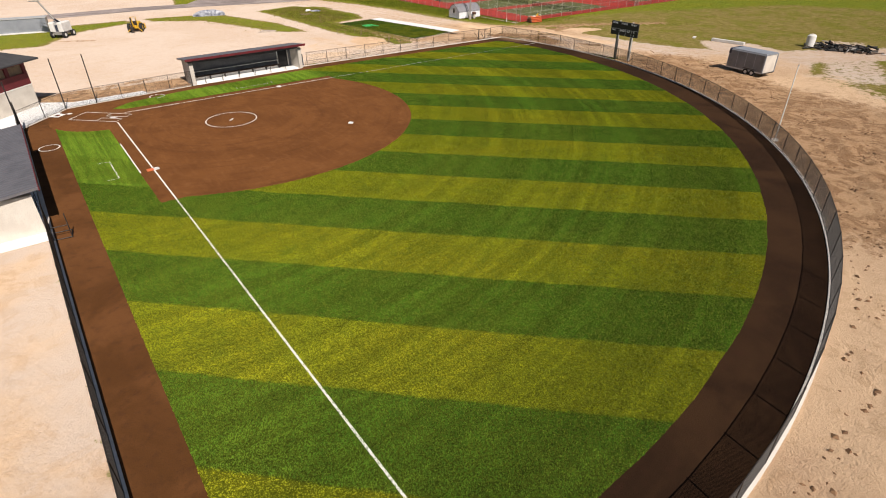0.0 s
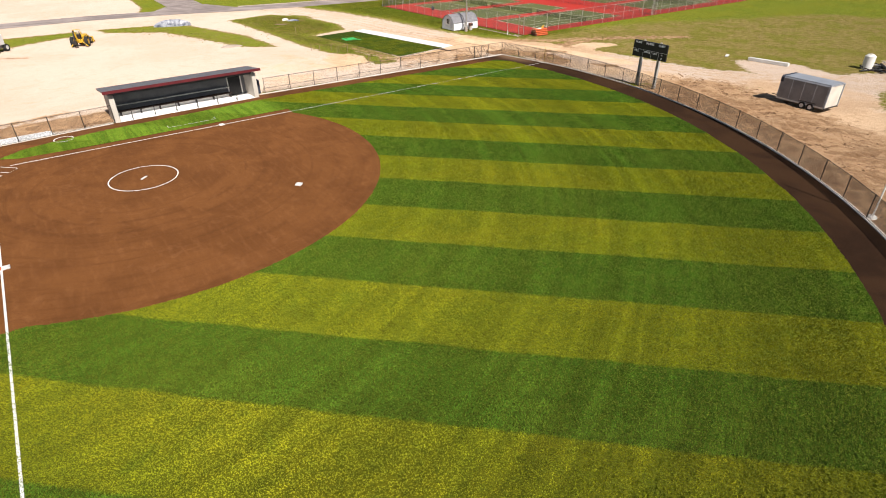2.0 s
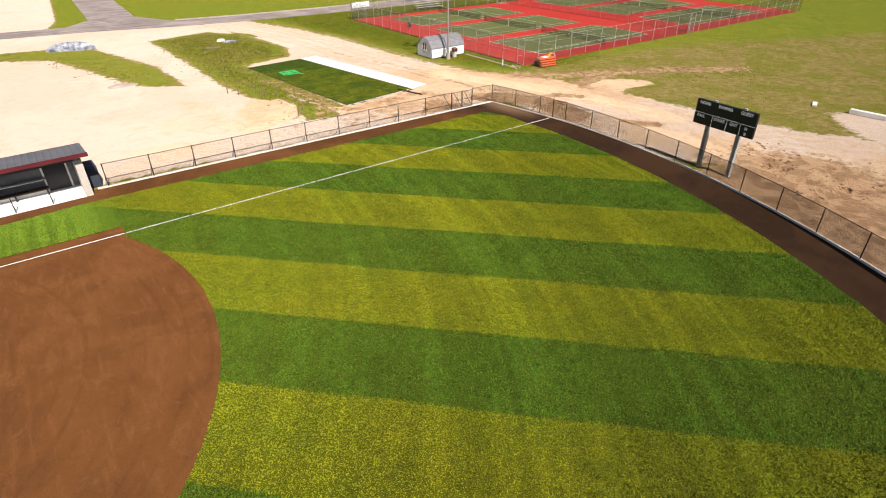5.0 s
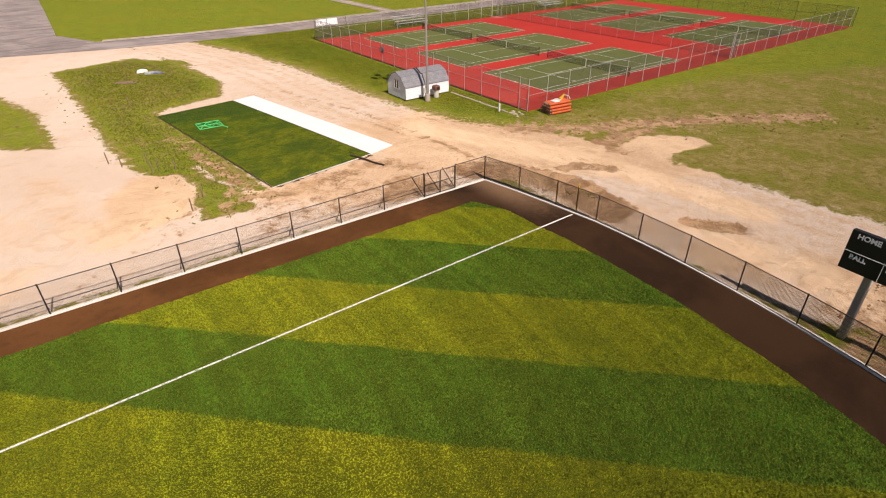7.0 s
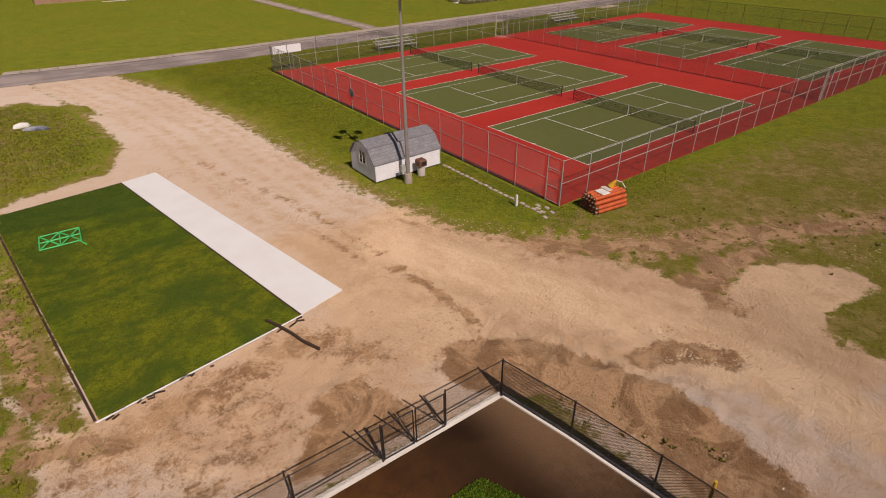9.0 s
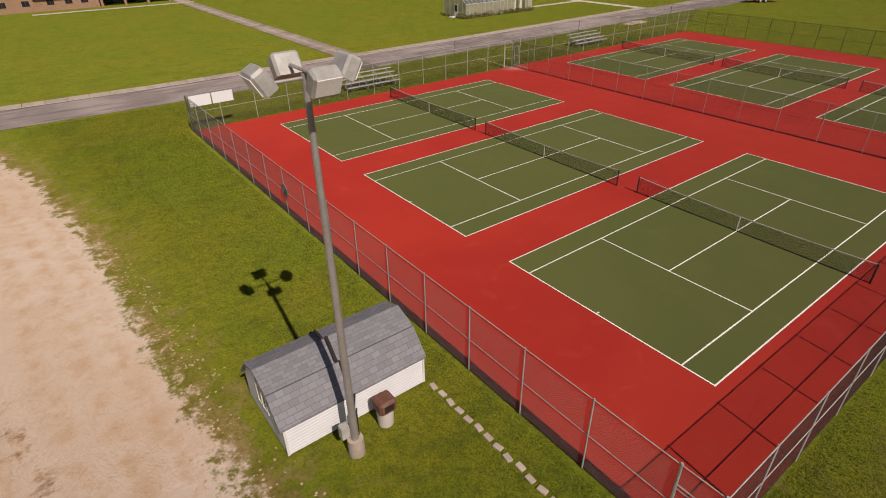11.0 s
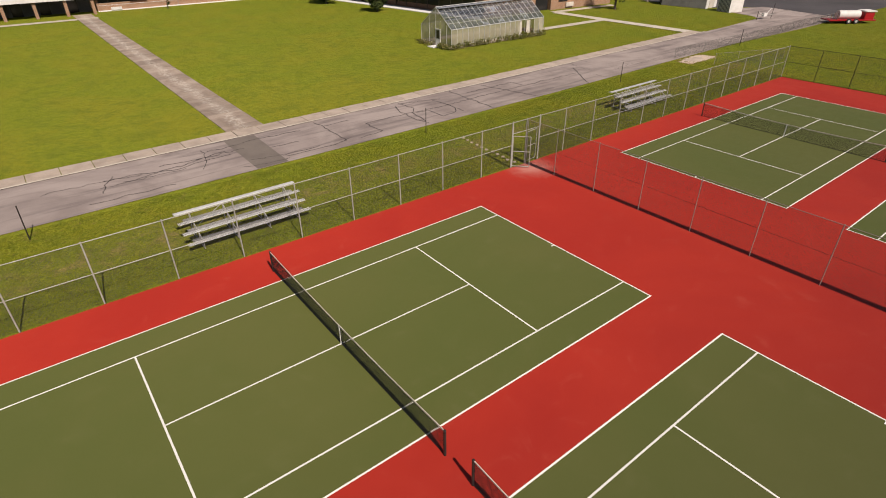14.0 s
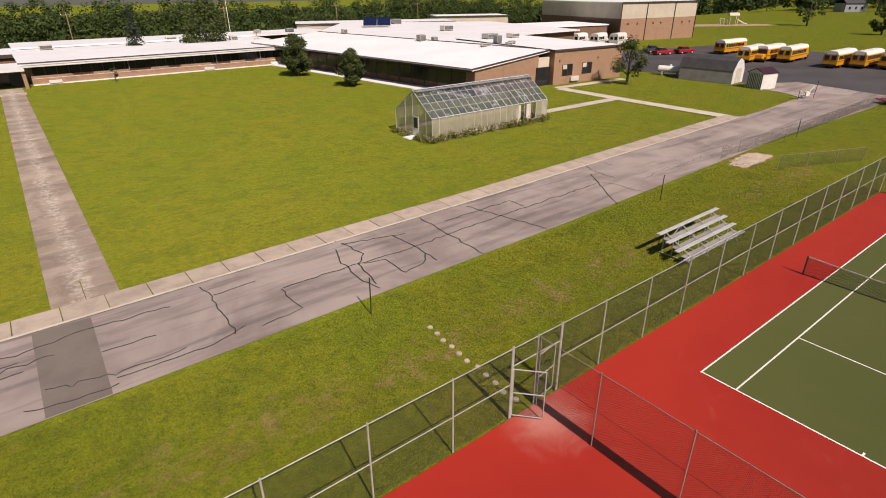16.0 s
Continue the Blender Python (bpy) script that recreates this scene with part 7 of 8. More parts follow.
for i in range(NB):
    for s in (0, 1):
        for j in range(4):
            f0, f1 = j / 4 + 0.01, (j + 1) / 4 - 0.01
            q = [(bw * i + 0.04, f0), (bw * (i + 1) - 0.04, f0), (bw * (i + 1) - 0.04, f1), (bw * i + 0.04, f1)]
            pts = [(x, (f * GW / 2 if s == 0 else GW - f * GW / 2), GE + (GR - GE) * f) for x, f in q]
            part("roof_pane", Mesh().face(pts if s == 0 else pts[::-1]), M["roofglass"], gh)
        y = 0.0 if s == 0 else GW
        if s == 1 or i not in (13, 14, 15):
            part("wall_pane", Mesh().face([(bw * i + 0.04, y, 0.37), (bw * (i + 1) - 0.04, y, 0.37), (bw * (i + 1) - 0.04, y, GE - 0.05), (bw * i + 0.04, y, GE - 0.05)]), M["poly"], gh)
for x in (0.0, GL):
    for a, b in ((0.0, 1.0), (1.0, 2.2), (3.3, 4.6), (4.6, GW)) + (((2.2, 3.3),) if x else ()):
        top = [GE + (GR - GE) * (1 - abs(y - GW / 2) / (GW / 2)) - 0.06 for y in (a, b)]
        part("end_pane", Mesh().face([(x, a + 0.04, 0.37), (x, b - 0.04, 0.37), (x, b - 0.04, top[1]), (x, a + 0.04, top[0])]), M["poly"], gh)
        part("mullion", Mesh().tube((x, a, 0.35), (x, a, top[0]), 0.03, None, 5), M["alu"], gh)
part("gable_pane", Mesh().face([(0, 2.24, 2.15), (0, 3.26, 2.15), (0, 3.26, 4.45), (0, 3.2, 4.5), (0, 2.24, 3.8)]), M["poly"], gh)
dr = part("door", Mesh().box(-0.03, 2.25, 0.05, 0.02, 3.2, 2.1), M["white"], gh, "white glazed door")
part("door_glass", Mesh().box(-0.045, 2.4, 0.9, -0.03, 3.05, 1.95), M["winglass"], dr)
for x in (11.6, 13.2, 15.7):
    part("curtain", Mesh().extrude_x([(0.02, 0.4), (0.14, 0.4), (0.10, 2.1), (0.02, 2.1)], x, x + 0.7), M["offwhite"], gh, "cream cloth hanging in the open bay")
bench = thing("potting_bench", "timber potting bench inside the greenhouse", "bench", 132.0, 95.6)
part("top", Mesh().box(0, 0, 0.75, 14.0, 1.2, 0.82), M["wood"], bench)
for i in range(6):
    part("leg", Mesh().box(0.1 + i * 2.7, 0.1, 0, 0.2 + i * 2.7, 1.1, 0.75), M["wood"], bench)


def leaves(mesh, rng, x, y, z, r, n, size, flat=1.0):
    """Small leaf-like faces scattered through a lump."""
    for _ in range(n):
        while True:
            a, b, c = rng.uniform(-1, 1), rng.uniform(-1, 1), rng.uniform(-1, 1)
            d = a * a + b * b + c * c
            if 0.15 < d < 1:
                break
        p = Vector((x + a * r, y + b * r, z + c * r * flat))
        s = size * rng.uniform(0.6, 1.3)
        nrm = Vector((a + rng.uniform(-0.6, 0.6), b + rng.uniform(-0.6, 0.6), c + 0.5 + rng.uniform(-0.4, 0.6))).normalized()
        u = nrm.orthogonal().normalized()
        v = nrm.cross(u)
        t = rng.uniform(0, 6.28)
        u, v = u * math.cos(t) + v * math.sin(t), v * math.cos(t) - u * math.sin(t)
        mesh.face([p - u * s, p - v * s * 0.5, p + u * s, p + v * s * 0.55 + nrm * s * 0.15])


rng = random.Random(40)
weeds = Mesh()
for i in range(150):
    x = rng.uniform(130.3, 147.6)
    leaves(weeds, rng, x, 94.6 - abs(rng.gauss(0, 0.25)), rng.uniform(0.1, 0.6), rng.uniform(0.2, 0.5), 20, 0.10)
for i in range(40):
    leaves(weeds, rng, 130.35 - abs(rng.gauss(0, 0.2)), rng.choice((rng.uniform(94.7, 96.8), rng.uniform(98.5, 101.2))), rng.uniform(0.1, 0.4), 0.35, 16, 0.11)
solid("weed_bed", weeds, M["plant"], "tall weeds along the greenhouse foot", "weeds", kind="stuff")


# ---- trees ----
def tree(x, y, h, cr, seed, leaf="leaf", n_lump=26, per=70, size=0.22, bare=0.28, label="round leafy tree standing on the school lawn", z=0.0, low=0.5):
    r = random.Random(seed)
    t = thing("tree", label, "tree", x, y, z)
    tk = Mesh()
    top = h * 0.72
    tk.tube((0, 0, -0.1), (r.uniform(-0.1, 0.1), r.uniform(-0.1, 0.1), top * 0.55), h * 0.03 + 0.03, h * 0.02, 8).tube((0, 0, top * 0.54), (0.1, 0.05, top), h * 0.02, h * 0.008, 7)
    crown = Mesh()
    for i in range(n_lump):
        a, f = r.uniform(0, 6.28), r.random()
        zz = h * (bare + (0.95 - bare) * f)
        wide = cr * math.sin(math.pi * min(0.97, (0.12 + 0.86 * f)) ** 0.9) * r.uniform(low, 1.0)
        px, py = wide * math.cos(a), wide * math.sin(a)
        if i % 3 == 0:
            tk.tube((0, 0, max(h * bare * 0.8, zz - cr * 0.9)), (px * 0.85, py * 0.85, zz), h * 0.011, h * 0.003, 5)
        leaves(crown, r, px, py, zz, cr * r.uniform(0.26, 0.42), per, size, 0.8)
    part("trunk", tk, M["bark"], t)
    part("crown", crown, M[leaf], t)
    return t


tree(140.0, 146.3, 6.9, 2.75, 1, n_lump=60, per=130, size=0.17, bare=0.14, low=0.25)
tree(141.7, 130.0, 5.4, 2.1, 2, n_lump=56, per=120, size=0.15, bare=0.16, low=0.25)
tree(113.6, 160.0, 2.5, 0.75, 3, n_lump=9, per=40, size=0.09, bare=0.35, label="spindly young tree against the school wall")
tree(175.4, 103.8, 7.0, 2.7, 4, n_lump=30, per=70, size=0.18, bare=0.24, label="loose-crowned leafy tree beside the brick block")


def spruce(x, y, z, h, r0, seed):
    r = random.Random(seed)
    t = thing("spruce_tree", "blue-green spruce rising over the school roof", "tree", x, y, z)
    part("trunk", Mesh().tube((0, 0, 0), (0, 0, h * 0.97), h * 0.025, 0.03, 8), M["bark"], t)
    m = Mesh()
    for i in range(220):
        f = r.random() ** 0.8
        a, rad = r.uniform(0, 6.28), r0 * (1 - f) + 0.1
        zz = h * (0.06 + 0.93 * f)
        for k in range(5):
            q = rad * (0.35 + 0.16 * k)
            leaves(m, r, q * math.cos(a), q * math.sin(a), zz - q * 0.35, 0.22, 5, 0.15, 0.5)
    part("crown", m, M["spruce"], t)


spruce(122.7, 187.5, -0.1, 11.0, 2.6, 5)
tree(137.0, 187.0, 11.5, 5.6, 6, n_lump=44, per=110, size=0.3, bare=0.12, label="dense dark tree in the school courtyard")

# ---- the school ----
school = thing("school_wing", "long low school wing with white flat roof and brick base", "school", 0.6, 6.2)
ROOF_Z = 3.55


def window_row(parent, x0, x1, y, z0, z1, n, rz=0.0, ox=0.0, oy=0.0):
    w = (x1 - x0) / n
    for i in range(n):
        g = part("window", Mesh().box(x0 + i * w + 0.06, y, z0, x0 + (i + 1) * w - 0.06, y + 0.06, z1), M["winglass"], parent, m=pose(ox, oy, 0, 0, 0, rz))
        part("window_frame", Mesh().box(x0 + i * w - 0.05, y - 0.03, z0, x0 + i * w + 0.05, y + 0.08, z1), M["fascia"], g)


part("wall", Mesh().box(101.8, 158.4, -0.1, 146.0, 174.5, 3.2), M["brick"], school)
lowb = Mesh().box(101.8, 157.9, -0.1, 146.0, 158.38, 0.95)
for i, (a, b) in enumerate(((101.8, 107.5), (110.5, 116), (119.5, 122.5), (124.5, 130), (133.5, 136.5), (138.5, 146))):
    lowb.box(a, 157.92, 0.95, b, 158.37, 1.35)
part("brick_apron", lowb, M["brick"], school)
part("sill", Mesh().box(101.8, 157.86, 0.95, 146.0, 157.9, 1.0), M["newconc"], school)
part("footing", Mesh().box(101.8, 157.6, -0.1, 146, 157.9, 0.12), M["newconc"], school)
window_row(school, 102.2, 145.6, 158.34, 1.36, 3.0, 26)
rf = part("roof", Mesh().box(100.6, 156.6, 3.2, 148.0, 175.2, ROOF_Z), M["whiteroof"], school)
part("fascia", Mesh().box(100.5, 156.52, ROOF_Z - 0.09, 148.0, 156.6, ROOF_Z + 0.05), M["fascia"], rf)
part("eave_board", Mesh().box(100.6, 156.7, 2.86, 147.0, 156.78, 3.3), M["white"], rf, "white board under the eaves")
part("soffit", Mesh().box(100.7, 156.8, 2.86, 147.0, 158.3, 2.92), M["fascia"], rf)
for x in (116, 131, 139.5):
    part("downpipe", Mesh().box(x, 157.78, 0, x + 0.1, 157.88, 3.15), M["grey"], school)
for x in (104.0, 128.5, 141.5):
    u = part("vent_unit", Mesh().box(x, 157.45, 0.15, x + 1.8, 157.85, 0.6), M["white"], school, "white wall vent box")
part("back_roof", Mesh().box(60, 177, 2.9, 150, 192, 3.3), M["whiteroof"], school)
part("back_fascia", Mesh().box(60, 176.9, 2.7, 150, 177.0, 3.32), M["fascia"], school)
part("back_wall", Mesh().box(61, 177.4, -0.1, 149, 191.6, 2.9), M["brownbrick"], school)
part("link_roof", Mesh().box(101, 186, 3.4, 170, 200, 3.75), M["whiteroof"], school)
part("link_wall", Mesh().box(102, 192.1, -0.1, 169, 199.5, 3.4), M["brownbrick"], school)

porch = thing("entrance_porch", "open porch with brick piers and white roof slab", "porch", 1.2, 5.6)
part("roof_slab", Mesh().box(70.0, 154.9, 2.75, 100.4, 163.5, 3.1), M["whiteroof"], porch)
part("fascia", Mesh().box(69.9, 154.82, 2.6, 100.5, 154.9, 3.15), M["white"], porch)
part("back_wall", Mesh().box(70.0, 160.5, -0.1, 100.4, 161.0, 2.75), M["darkgrey"], porch)
for i, x in enumerate((82.0, 86.6, 91.2, 95.8, 100.0)):
    part("pier", Mesh().box(x, 155.2, -0.1, x + 0.5, 156.0, 2.75), M["brick"], porch)
for x in (84.5, 89, 93.2, 97.6):
    part("door", Mesh().box(x - 0.8, 160.42, 0, x + 0.8, 160.5, 2.1), M["winglass"], porch)
wb = part("brick_end", Mesh().box(56.0, 155.6, -0.1, 81.8, 161.2, 2.74), M["brick"], porch)
for x in (60, 64, 68, 72.3, 75.6, 78.5):
    g = part("window", Mesh().box(x, 155.55, 1.1, x + 1.3, 155.6, 2.1), M["winglass"], porch)
    part("window_bar", Mesh().box(x + 0.6, 155.52, 1.1, x + 0.68, 155.56, 2.1), M["fascia"], g)

def eave_x(y):
    return 149.7 - (y - 110.8) * 0.132


def ridge_x(y):
    return 165.9 - (y - 111.2) * 0.147


def roof_z(x, y):
    """The wing's roof climbs from the eaves to a ridge."""
    return 3.72 + 1.42 * (x - eave_x(y)) / (ridge_x(y) - eave_x(y))


east = thing("school_wing", "angled school wing with sloping white roof and deep dark eaves", "school", 0, 0)
y0_, y1_ = 110.9, 172.0
corners = [(eave_x(y0_), y0_, 3.72), (ridge_x(111.6), 111.6, 5.14), (ridge_x(y1_), y1_, 5.14), (eave_x(y1_), y1_, 3.72)]
part("roof", Mesh().faces([(x, y, z - 0.3) for x, y, z in corners] + corners, [(3, 2, 1, 0), (4, 5, 6, 7), (0, 1, 5, 4), (1, 2, 6, 5), (2, 3, 7, 6), (3, 0, 4, 7)]), M["whiteroof"], east)
part("wall", Mesh().prism([(eave_x(112.3) + 2.2, 112.3), (164.4, 112.7), (164.0, 118.0), (157.0, 170.0), (eave_x(170.0) + 2.2, 170.0)], -0.1, 3.5), M["brownbrick"], east)
el = math.hypot(eave_x(y1_) - eave_x(y0_), y1_ - y0_)
er = math.degrees(math.atan2(y0_ - y1_, eave_x(y0_) - eave_x(y1_)))
em = pose(eave_x(y1_), y1_, 0, 0, 0, er)
part("fascia", Mesh().box(0, -0.08, 3.32, el, 0.0, 3.78), M["fascia"], east, m=em)
part("gutter", Mesh().box(0, -0.16, 3.55, el, -0.08, 3.7), M["grey"], east, m=em)
part("soffit", Mesh().box(0.2, 0.0, 3.36, el - 0.2, 2.3, 3.41), M["darkgrey"], east, m=em)
fl_w = math.hypot(ridge_x(111.6) - eave_x(y0_), 0.7)
part("front_fascia", Mesh().faces([(0, -0.06, 3.6), (fl_w, -0.06, 5.0), (fl_w, -0.06, 5.22), (0, -0.06, 3.8), (0, 0.02, 3.6), (fl_w, 0.02, 5.0), (fl_w, 0.02, 5.22), (0, 0.02, 3.8)], [(0, 1, 2, 3), (7, 6, 5, 4), (3, 2, 6, 7), (0, 3, 7, 4), (1, 5, 6, 2)]), M["fascia"], east, m=pose(eave_x(y0_), y0_, 0, 0, 0, math.degrees(math.atan2(0.7, ridge_x(111.6) - eave_x(y0_)))))
part("front_wall", Mesh().faces([(0, 0.25, -0.1), (13.2, 0.25, -0.1), (13.2, 0.25, 4.75), (0, 0.25, 3.5), (0, 0.55, -0.1), (13.2, 0.55, -0.1), (13.2, 0.55, 4.75), (0, 0.55, 3.5)], [(0, 1, 2, 3), (7, 6, 5, 4), (3, 2, 6, 7), (0, 3, 7, 4), (1, 5, 6, 2)]), M["brick"], east, m=pose(eave_x(y0_) + 0.9, y0_ + 0.1, 0, 0, 0, 2.4))
for i in range(20):
    w = part("window", Mesh().box(0.6 + i * 2.9, 2.1, 0.9, 3.3 + i * 2.9, 2.16, 2.9), M["winglass"], east, m=em)
    part("mullion", Mesh().box(0.5 + i * 2.9, 2.05, 0.3, 0.62 + i * 2.9, 2.18, 3.3), M["fascia"], w)
part("walkway", Mesh().box(6.0, -0.9, -0.1, el - 1, 1.9, 0.06), M["newconc"], east, m=em)
upper = [(ridge_x(111.6), 111.6), (ridge_x(111.6) + 0.6, 136.5), (204.0, 137.0), (212.0, 176.0), (178.0, 200.0), (ridge_x(y1_), y1_)]
part("rear_roof", Mesh().prism(upper, 4.9, 5.14), M["whiteroof"], east)
part("rear_wall", Mesh().prism([(167.2, 137.6), (203.2, 138), (210.5, 175), (178, 198.5), (158.2, 172.5)], -0.1, 4.9), M["brownbrick"], east)
part("ridge_curb", Mesh().box(0, -0.1, 5.1, math.hypot(ridge_x(y1_) - ridge_x(111.6), y1_ - 111.6), 0.1, 5.26), M["fascia"], east, m=pose(ridge_x(111.6), 111.6, 0, 0, 0, math.degrees(math.atan2(y1_ - 111.6, ridge_x(y1_) - ridge_x(111.6)))))

block = thing("school_block", "taller brick school block with paired dark windows", "school", 166.2, 110.8, 0, -4)
part("wall", Mesh().box(0, 0, -0.1, 15.6, 26, 5.0), M["brick"], block)
br = part("roof", Mesh().box(-0.15, -0.15, 5.0, 15.75, 26.2, 5.12), M["whiteroof"], block)
part("coping", Mesh().box(-0.2, -0.22, 4.9, 15.8, -0.14, 5.2), M["fascia"], br)
part("coping", Mesh().box(-0.22, -0.2, 4.9, -0.14, 26.2, 5.2), M["fascia"], br)
for x in (1.8, 6.2):
    w = part("window", Mesh().box(x, -0.06, 1.2, x + 2.2, 0.0, 2.9), M["winglass"], block)
    for a in (0.0, 1.06, 2.12):
        part("window_frame", Mesh().box(x + a, -0.1, 1.2, x + a + 0.08, -0.02, 2.9), M["fascia"], w)
    part("window_blind", Mesh().box(x + 0.1, -0.075, 2.2, x + 0.95, -0.06, 2.85), M["beige"], w)
part("vent_unit", Mesh().box(3.6, -0.3, 0.3, 5.4, 0.0, 1.0), M["offwhite"], block)
part("recess", Mesh().box(-3.0, 0.6, 0.0, -0.25, 2.6, 2.7), M["winglass"], block, "dark glazed entrance recess")
part("entrance_panel", Mesh().box(-2.6, 0.9, 2.5, -0.2, 1.2, 4.1), M["beige"], block)
for x in (1.0, 9.6):
    part("wall_lamp", Mesh().box(x, -0.12, 3.4, x + 0.18, 0, 3.6), M["black"], block)

gym = thing("gymnasium", "tall gymnasium, brick below and pale metal above", "gymnasium", 236.2, 149.5, 0, -11)
part("brick_storey", Mesh().box(0, 0, -0.1, 29, 36, 5.8), M["brick"], gym)
um = part("upper_storey", Mesh().box(0.02, 0.02, 5.8, 28.98, 35.98, 9.8), M["beige"], gym, "pale ribbed metal upper wall")
part("roof", Mesh().box(-0.2, -0.2, 9.8, 29.2, 36.2, 10.0), M["whiteroof"], gym)
part("roof_edge", Mesh().box(-0.3, -0.3, 9.72, 29.3, -0.2, 10.02), M["fascia"], gym)
for x in (-0.1, 9.3, 20.0, 28.9):
    part("downpipe", Mesh().box(x, -0.16, 0, x + 0.2, -0.02, 9.7), M["black"], gym)
for x in (2.5, 6.0, 12.0, 15.0, 23.5, 26.5):
    part("wall_vent", Mesh().box(x, -0.08, 4.2, x + 0.5, 0, 4.7), M["fascia"], gym)
part("side_brick", Mesh().box(-0.06, 0.3, -0.1, -0.02, 35.8, 5.75), M["brownbrick"], gym)

low = thing("school_annex", "low brown brick annex beside the gymnasium", "school", 211, 157, 0, -11)
part("wall", Mesh().box(0, 0, -0.1, 24, 16, 4.2), M["brownbrick"], low)
part("roof", Mesh().box(-0.3, -0.3, 4.2, 24.2, 16.2, 4.5), M["whiteroof"], low)
for x in (2, 7, 15):
    part("window", Mesh().box(x, -0.06, 1.2, x + 1.6, 0, 2.6), M["winglass"], low)
for nm, x, y, rz, w, d, h in (("school_annex", 168, 208, -24, 46, 14, 4.6), ("school_annex", 216, 205, -24, 24, 12, 5.2), ("school_annex", 190, 176, -24, 22, 8, 4.0)):
    a = thing(nm, "pale rendered school annex behind the white roofs", "school", x, y, 0, rz, group="rear annexes")
    part("wall", Mesh().box(0, 0, -3, w, d, h), M["beige"], a)
    rr = part("roof", Mesh().box(-0.3, -0.3, h, w + 0.3, d + 0.3, h + 0.25), M["whiteroof"], a)
    part("roof_edge", Mesh().box(-0.35, -0.38, h - 0.05, w + 0.35, -0.3, h + 0.28), M["fascia"], rr)
    for i in range(int(w / 5)):
        part("window", Mesh().box(2 + i * 4.6, -0.05, 1.6, 3.6 + i * 4.6, 0, 2.8), M["winglass"], a)


def rooftop(name, label, x, y, z, sx, sy, sz, material, rz=0.0):
    u = thing(name, label, "roof unit", x, y, z, rz, group="roof units")
    part("casing", Mesh().box(-sx / 2, -sy / 2, 0.15, sx / 2, sy / 2, sz, 0.03), M[material], u)
    part("curb", Mesh().box(-sx / 2 + 0.05, -sy / 2 + 0.05, 0, sx / 2 - 0.05, sy / 2 - 0.05, 0.15), M["fascia"], u)
    part("grille", Mesh().box(-sx / 2 + 0.1, -sy / 2 - 0.02, 0.25, sx / 2 - 0.1, -sy / 2, sz - 0.1), M["darkgrey"], u)


for x, y, z, sx, sy, sz, mt in ((158.4, 162.5, 3.6, 1.0, 1.0, 0.9, "galv"), (161.0, 138.4, 3.6, 1.3, 1.2, 1.1, "grey"), (163.0, 137.0, 3.6, 1.0, 0.8, 0.6, "galv"), (167.5, 125.0, 3.6, 1.2, 1.0, 1.3, "grey"), (163.0, 123.0, 3.6, 2.0, 0.5, 0.6, "galv"), (166.3, 121.0, 3.6, 0.9, 0.9, 0.5, "galv"),
                                (168.5, 122.5, 3.6, 1.0, 0.8, 0.5, "galv"), (180.0, 155.0, 3.6, 2.6, 1.6, 1.1, "offwhite"), (179.5, 184.0, 3.6, 2.4, 1.6, 1.2, "grey"), (186.0, 184.5, 3.6, 2.4, 1.6, 1.2, "grey"), (173.0, 133.0, 5.12, 2.6, 1.8, 0.9, "galv"), (178.0, 132.0, 5.1, 2.0, 1.6, 0.8, "offwhite"), (107.0, 183.0, 3.3, 2.2, 1.4, 0.9, "offwhite"), (131.0, 187.0, 3.3, 2.2, 1.4, 0.9, "offwhite"), (143, 181, 3.3, 1.6, 1.2, 0.8, "offwhite"), (152, 176, 3.6, 1.6, 1.2, 0.8, "grey")):
    if z == 3.6:
        z = roof_z(x, y) - 0.05 if x < ridge_x(y) and y < 171 else 5.14
    rooftop("roof_unit", "grey ventilation unit on the white school roof", x, y + (6.2 if z == 3.3 else 0.0), z, sx, sy, sz, mt)
sp = thing("solar_array", "two tilted dark blue solar panels on the roof", "solar panels", 171.5, 177.0, 5.14, -35)
for i in range(2):
    pnl = part("panel", Mesh().box(i * 3.4, 0, 0, i * 3.4 + 3.2, 3.0, 0.08), M["solar"], sp, m=pose(0, 0, 0.35, 38, 0, 0))
    part("panel_frame", Mesh().box(i * 3.4 - 0.04, -0.04, -0.02, i * 3.4 + 3.24, 0.02, 0.1), M["alu"], pnl)
    part("stand", Mesh().tube((i * 3.4 + 1.6, 2.2, 0), (i * 3.4 + 1.6, 2.2, 2.0), 0.06, None, 6), M["galv"], sp)
sat = thing("satellite_dish", "white satellite dish on a stand on the roof", "satellite dish", 147.8, 185.0, 3.35, 20)
dish = Mesh()
for j in range(4):
    r0, r1 = 1.0 * j / 4, 1.0 * (j + 1) / 4
    for i in range(16):
        a0, a1 = 2 * math.pi * i / 16, 2 * math.pi * (i + 1) / 16
        dish.face([(r0 * math.cos(a0), 0.35 * r0 * r0, r0 * math.sin(a0)), (r1 * math.cos(a0), 0.35 * r1 * r1, r1 * math.sin(a0)), (r1 * math.cos(a1), 0.35 * r1 * r1, r1 * math.sin(a1)), (r0 * math.cos(a1), 0.35 * r0 * r0, r0 * math.sin(a1))], True)
part("reflector", dish, M["white"], sat, m=pose(0, 0, 1.5, -30, 0, 160))
part("mast", Mesh().tube((0, 0, 0), (0, 0, 1.4), 0.07, None, 8), M["galv"], sat)
part("tripod", Mesh().tube((0, 0, 1.0), (0.7, 0.4, 0), 0.04, None, 6).tube((0, 0, 1.0), (-0.7, 0.4, 0), 0.04, None, 6), M["galv"], sat)


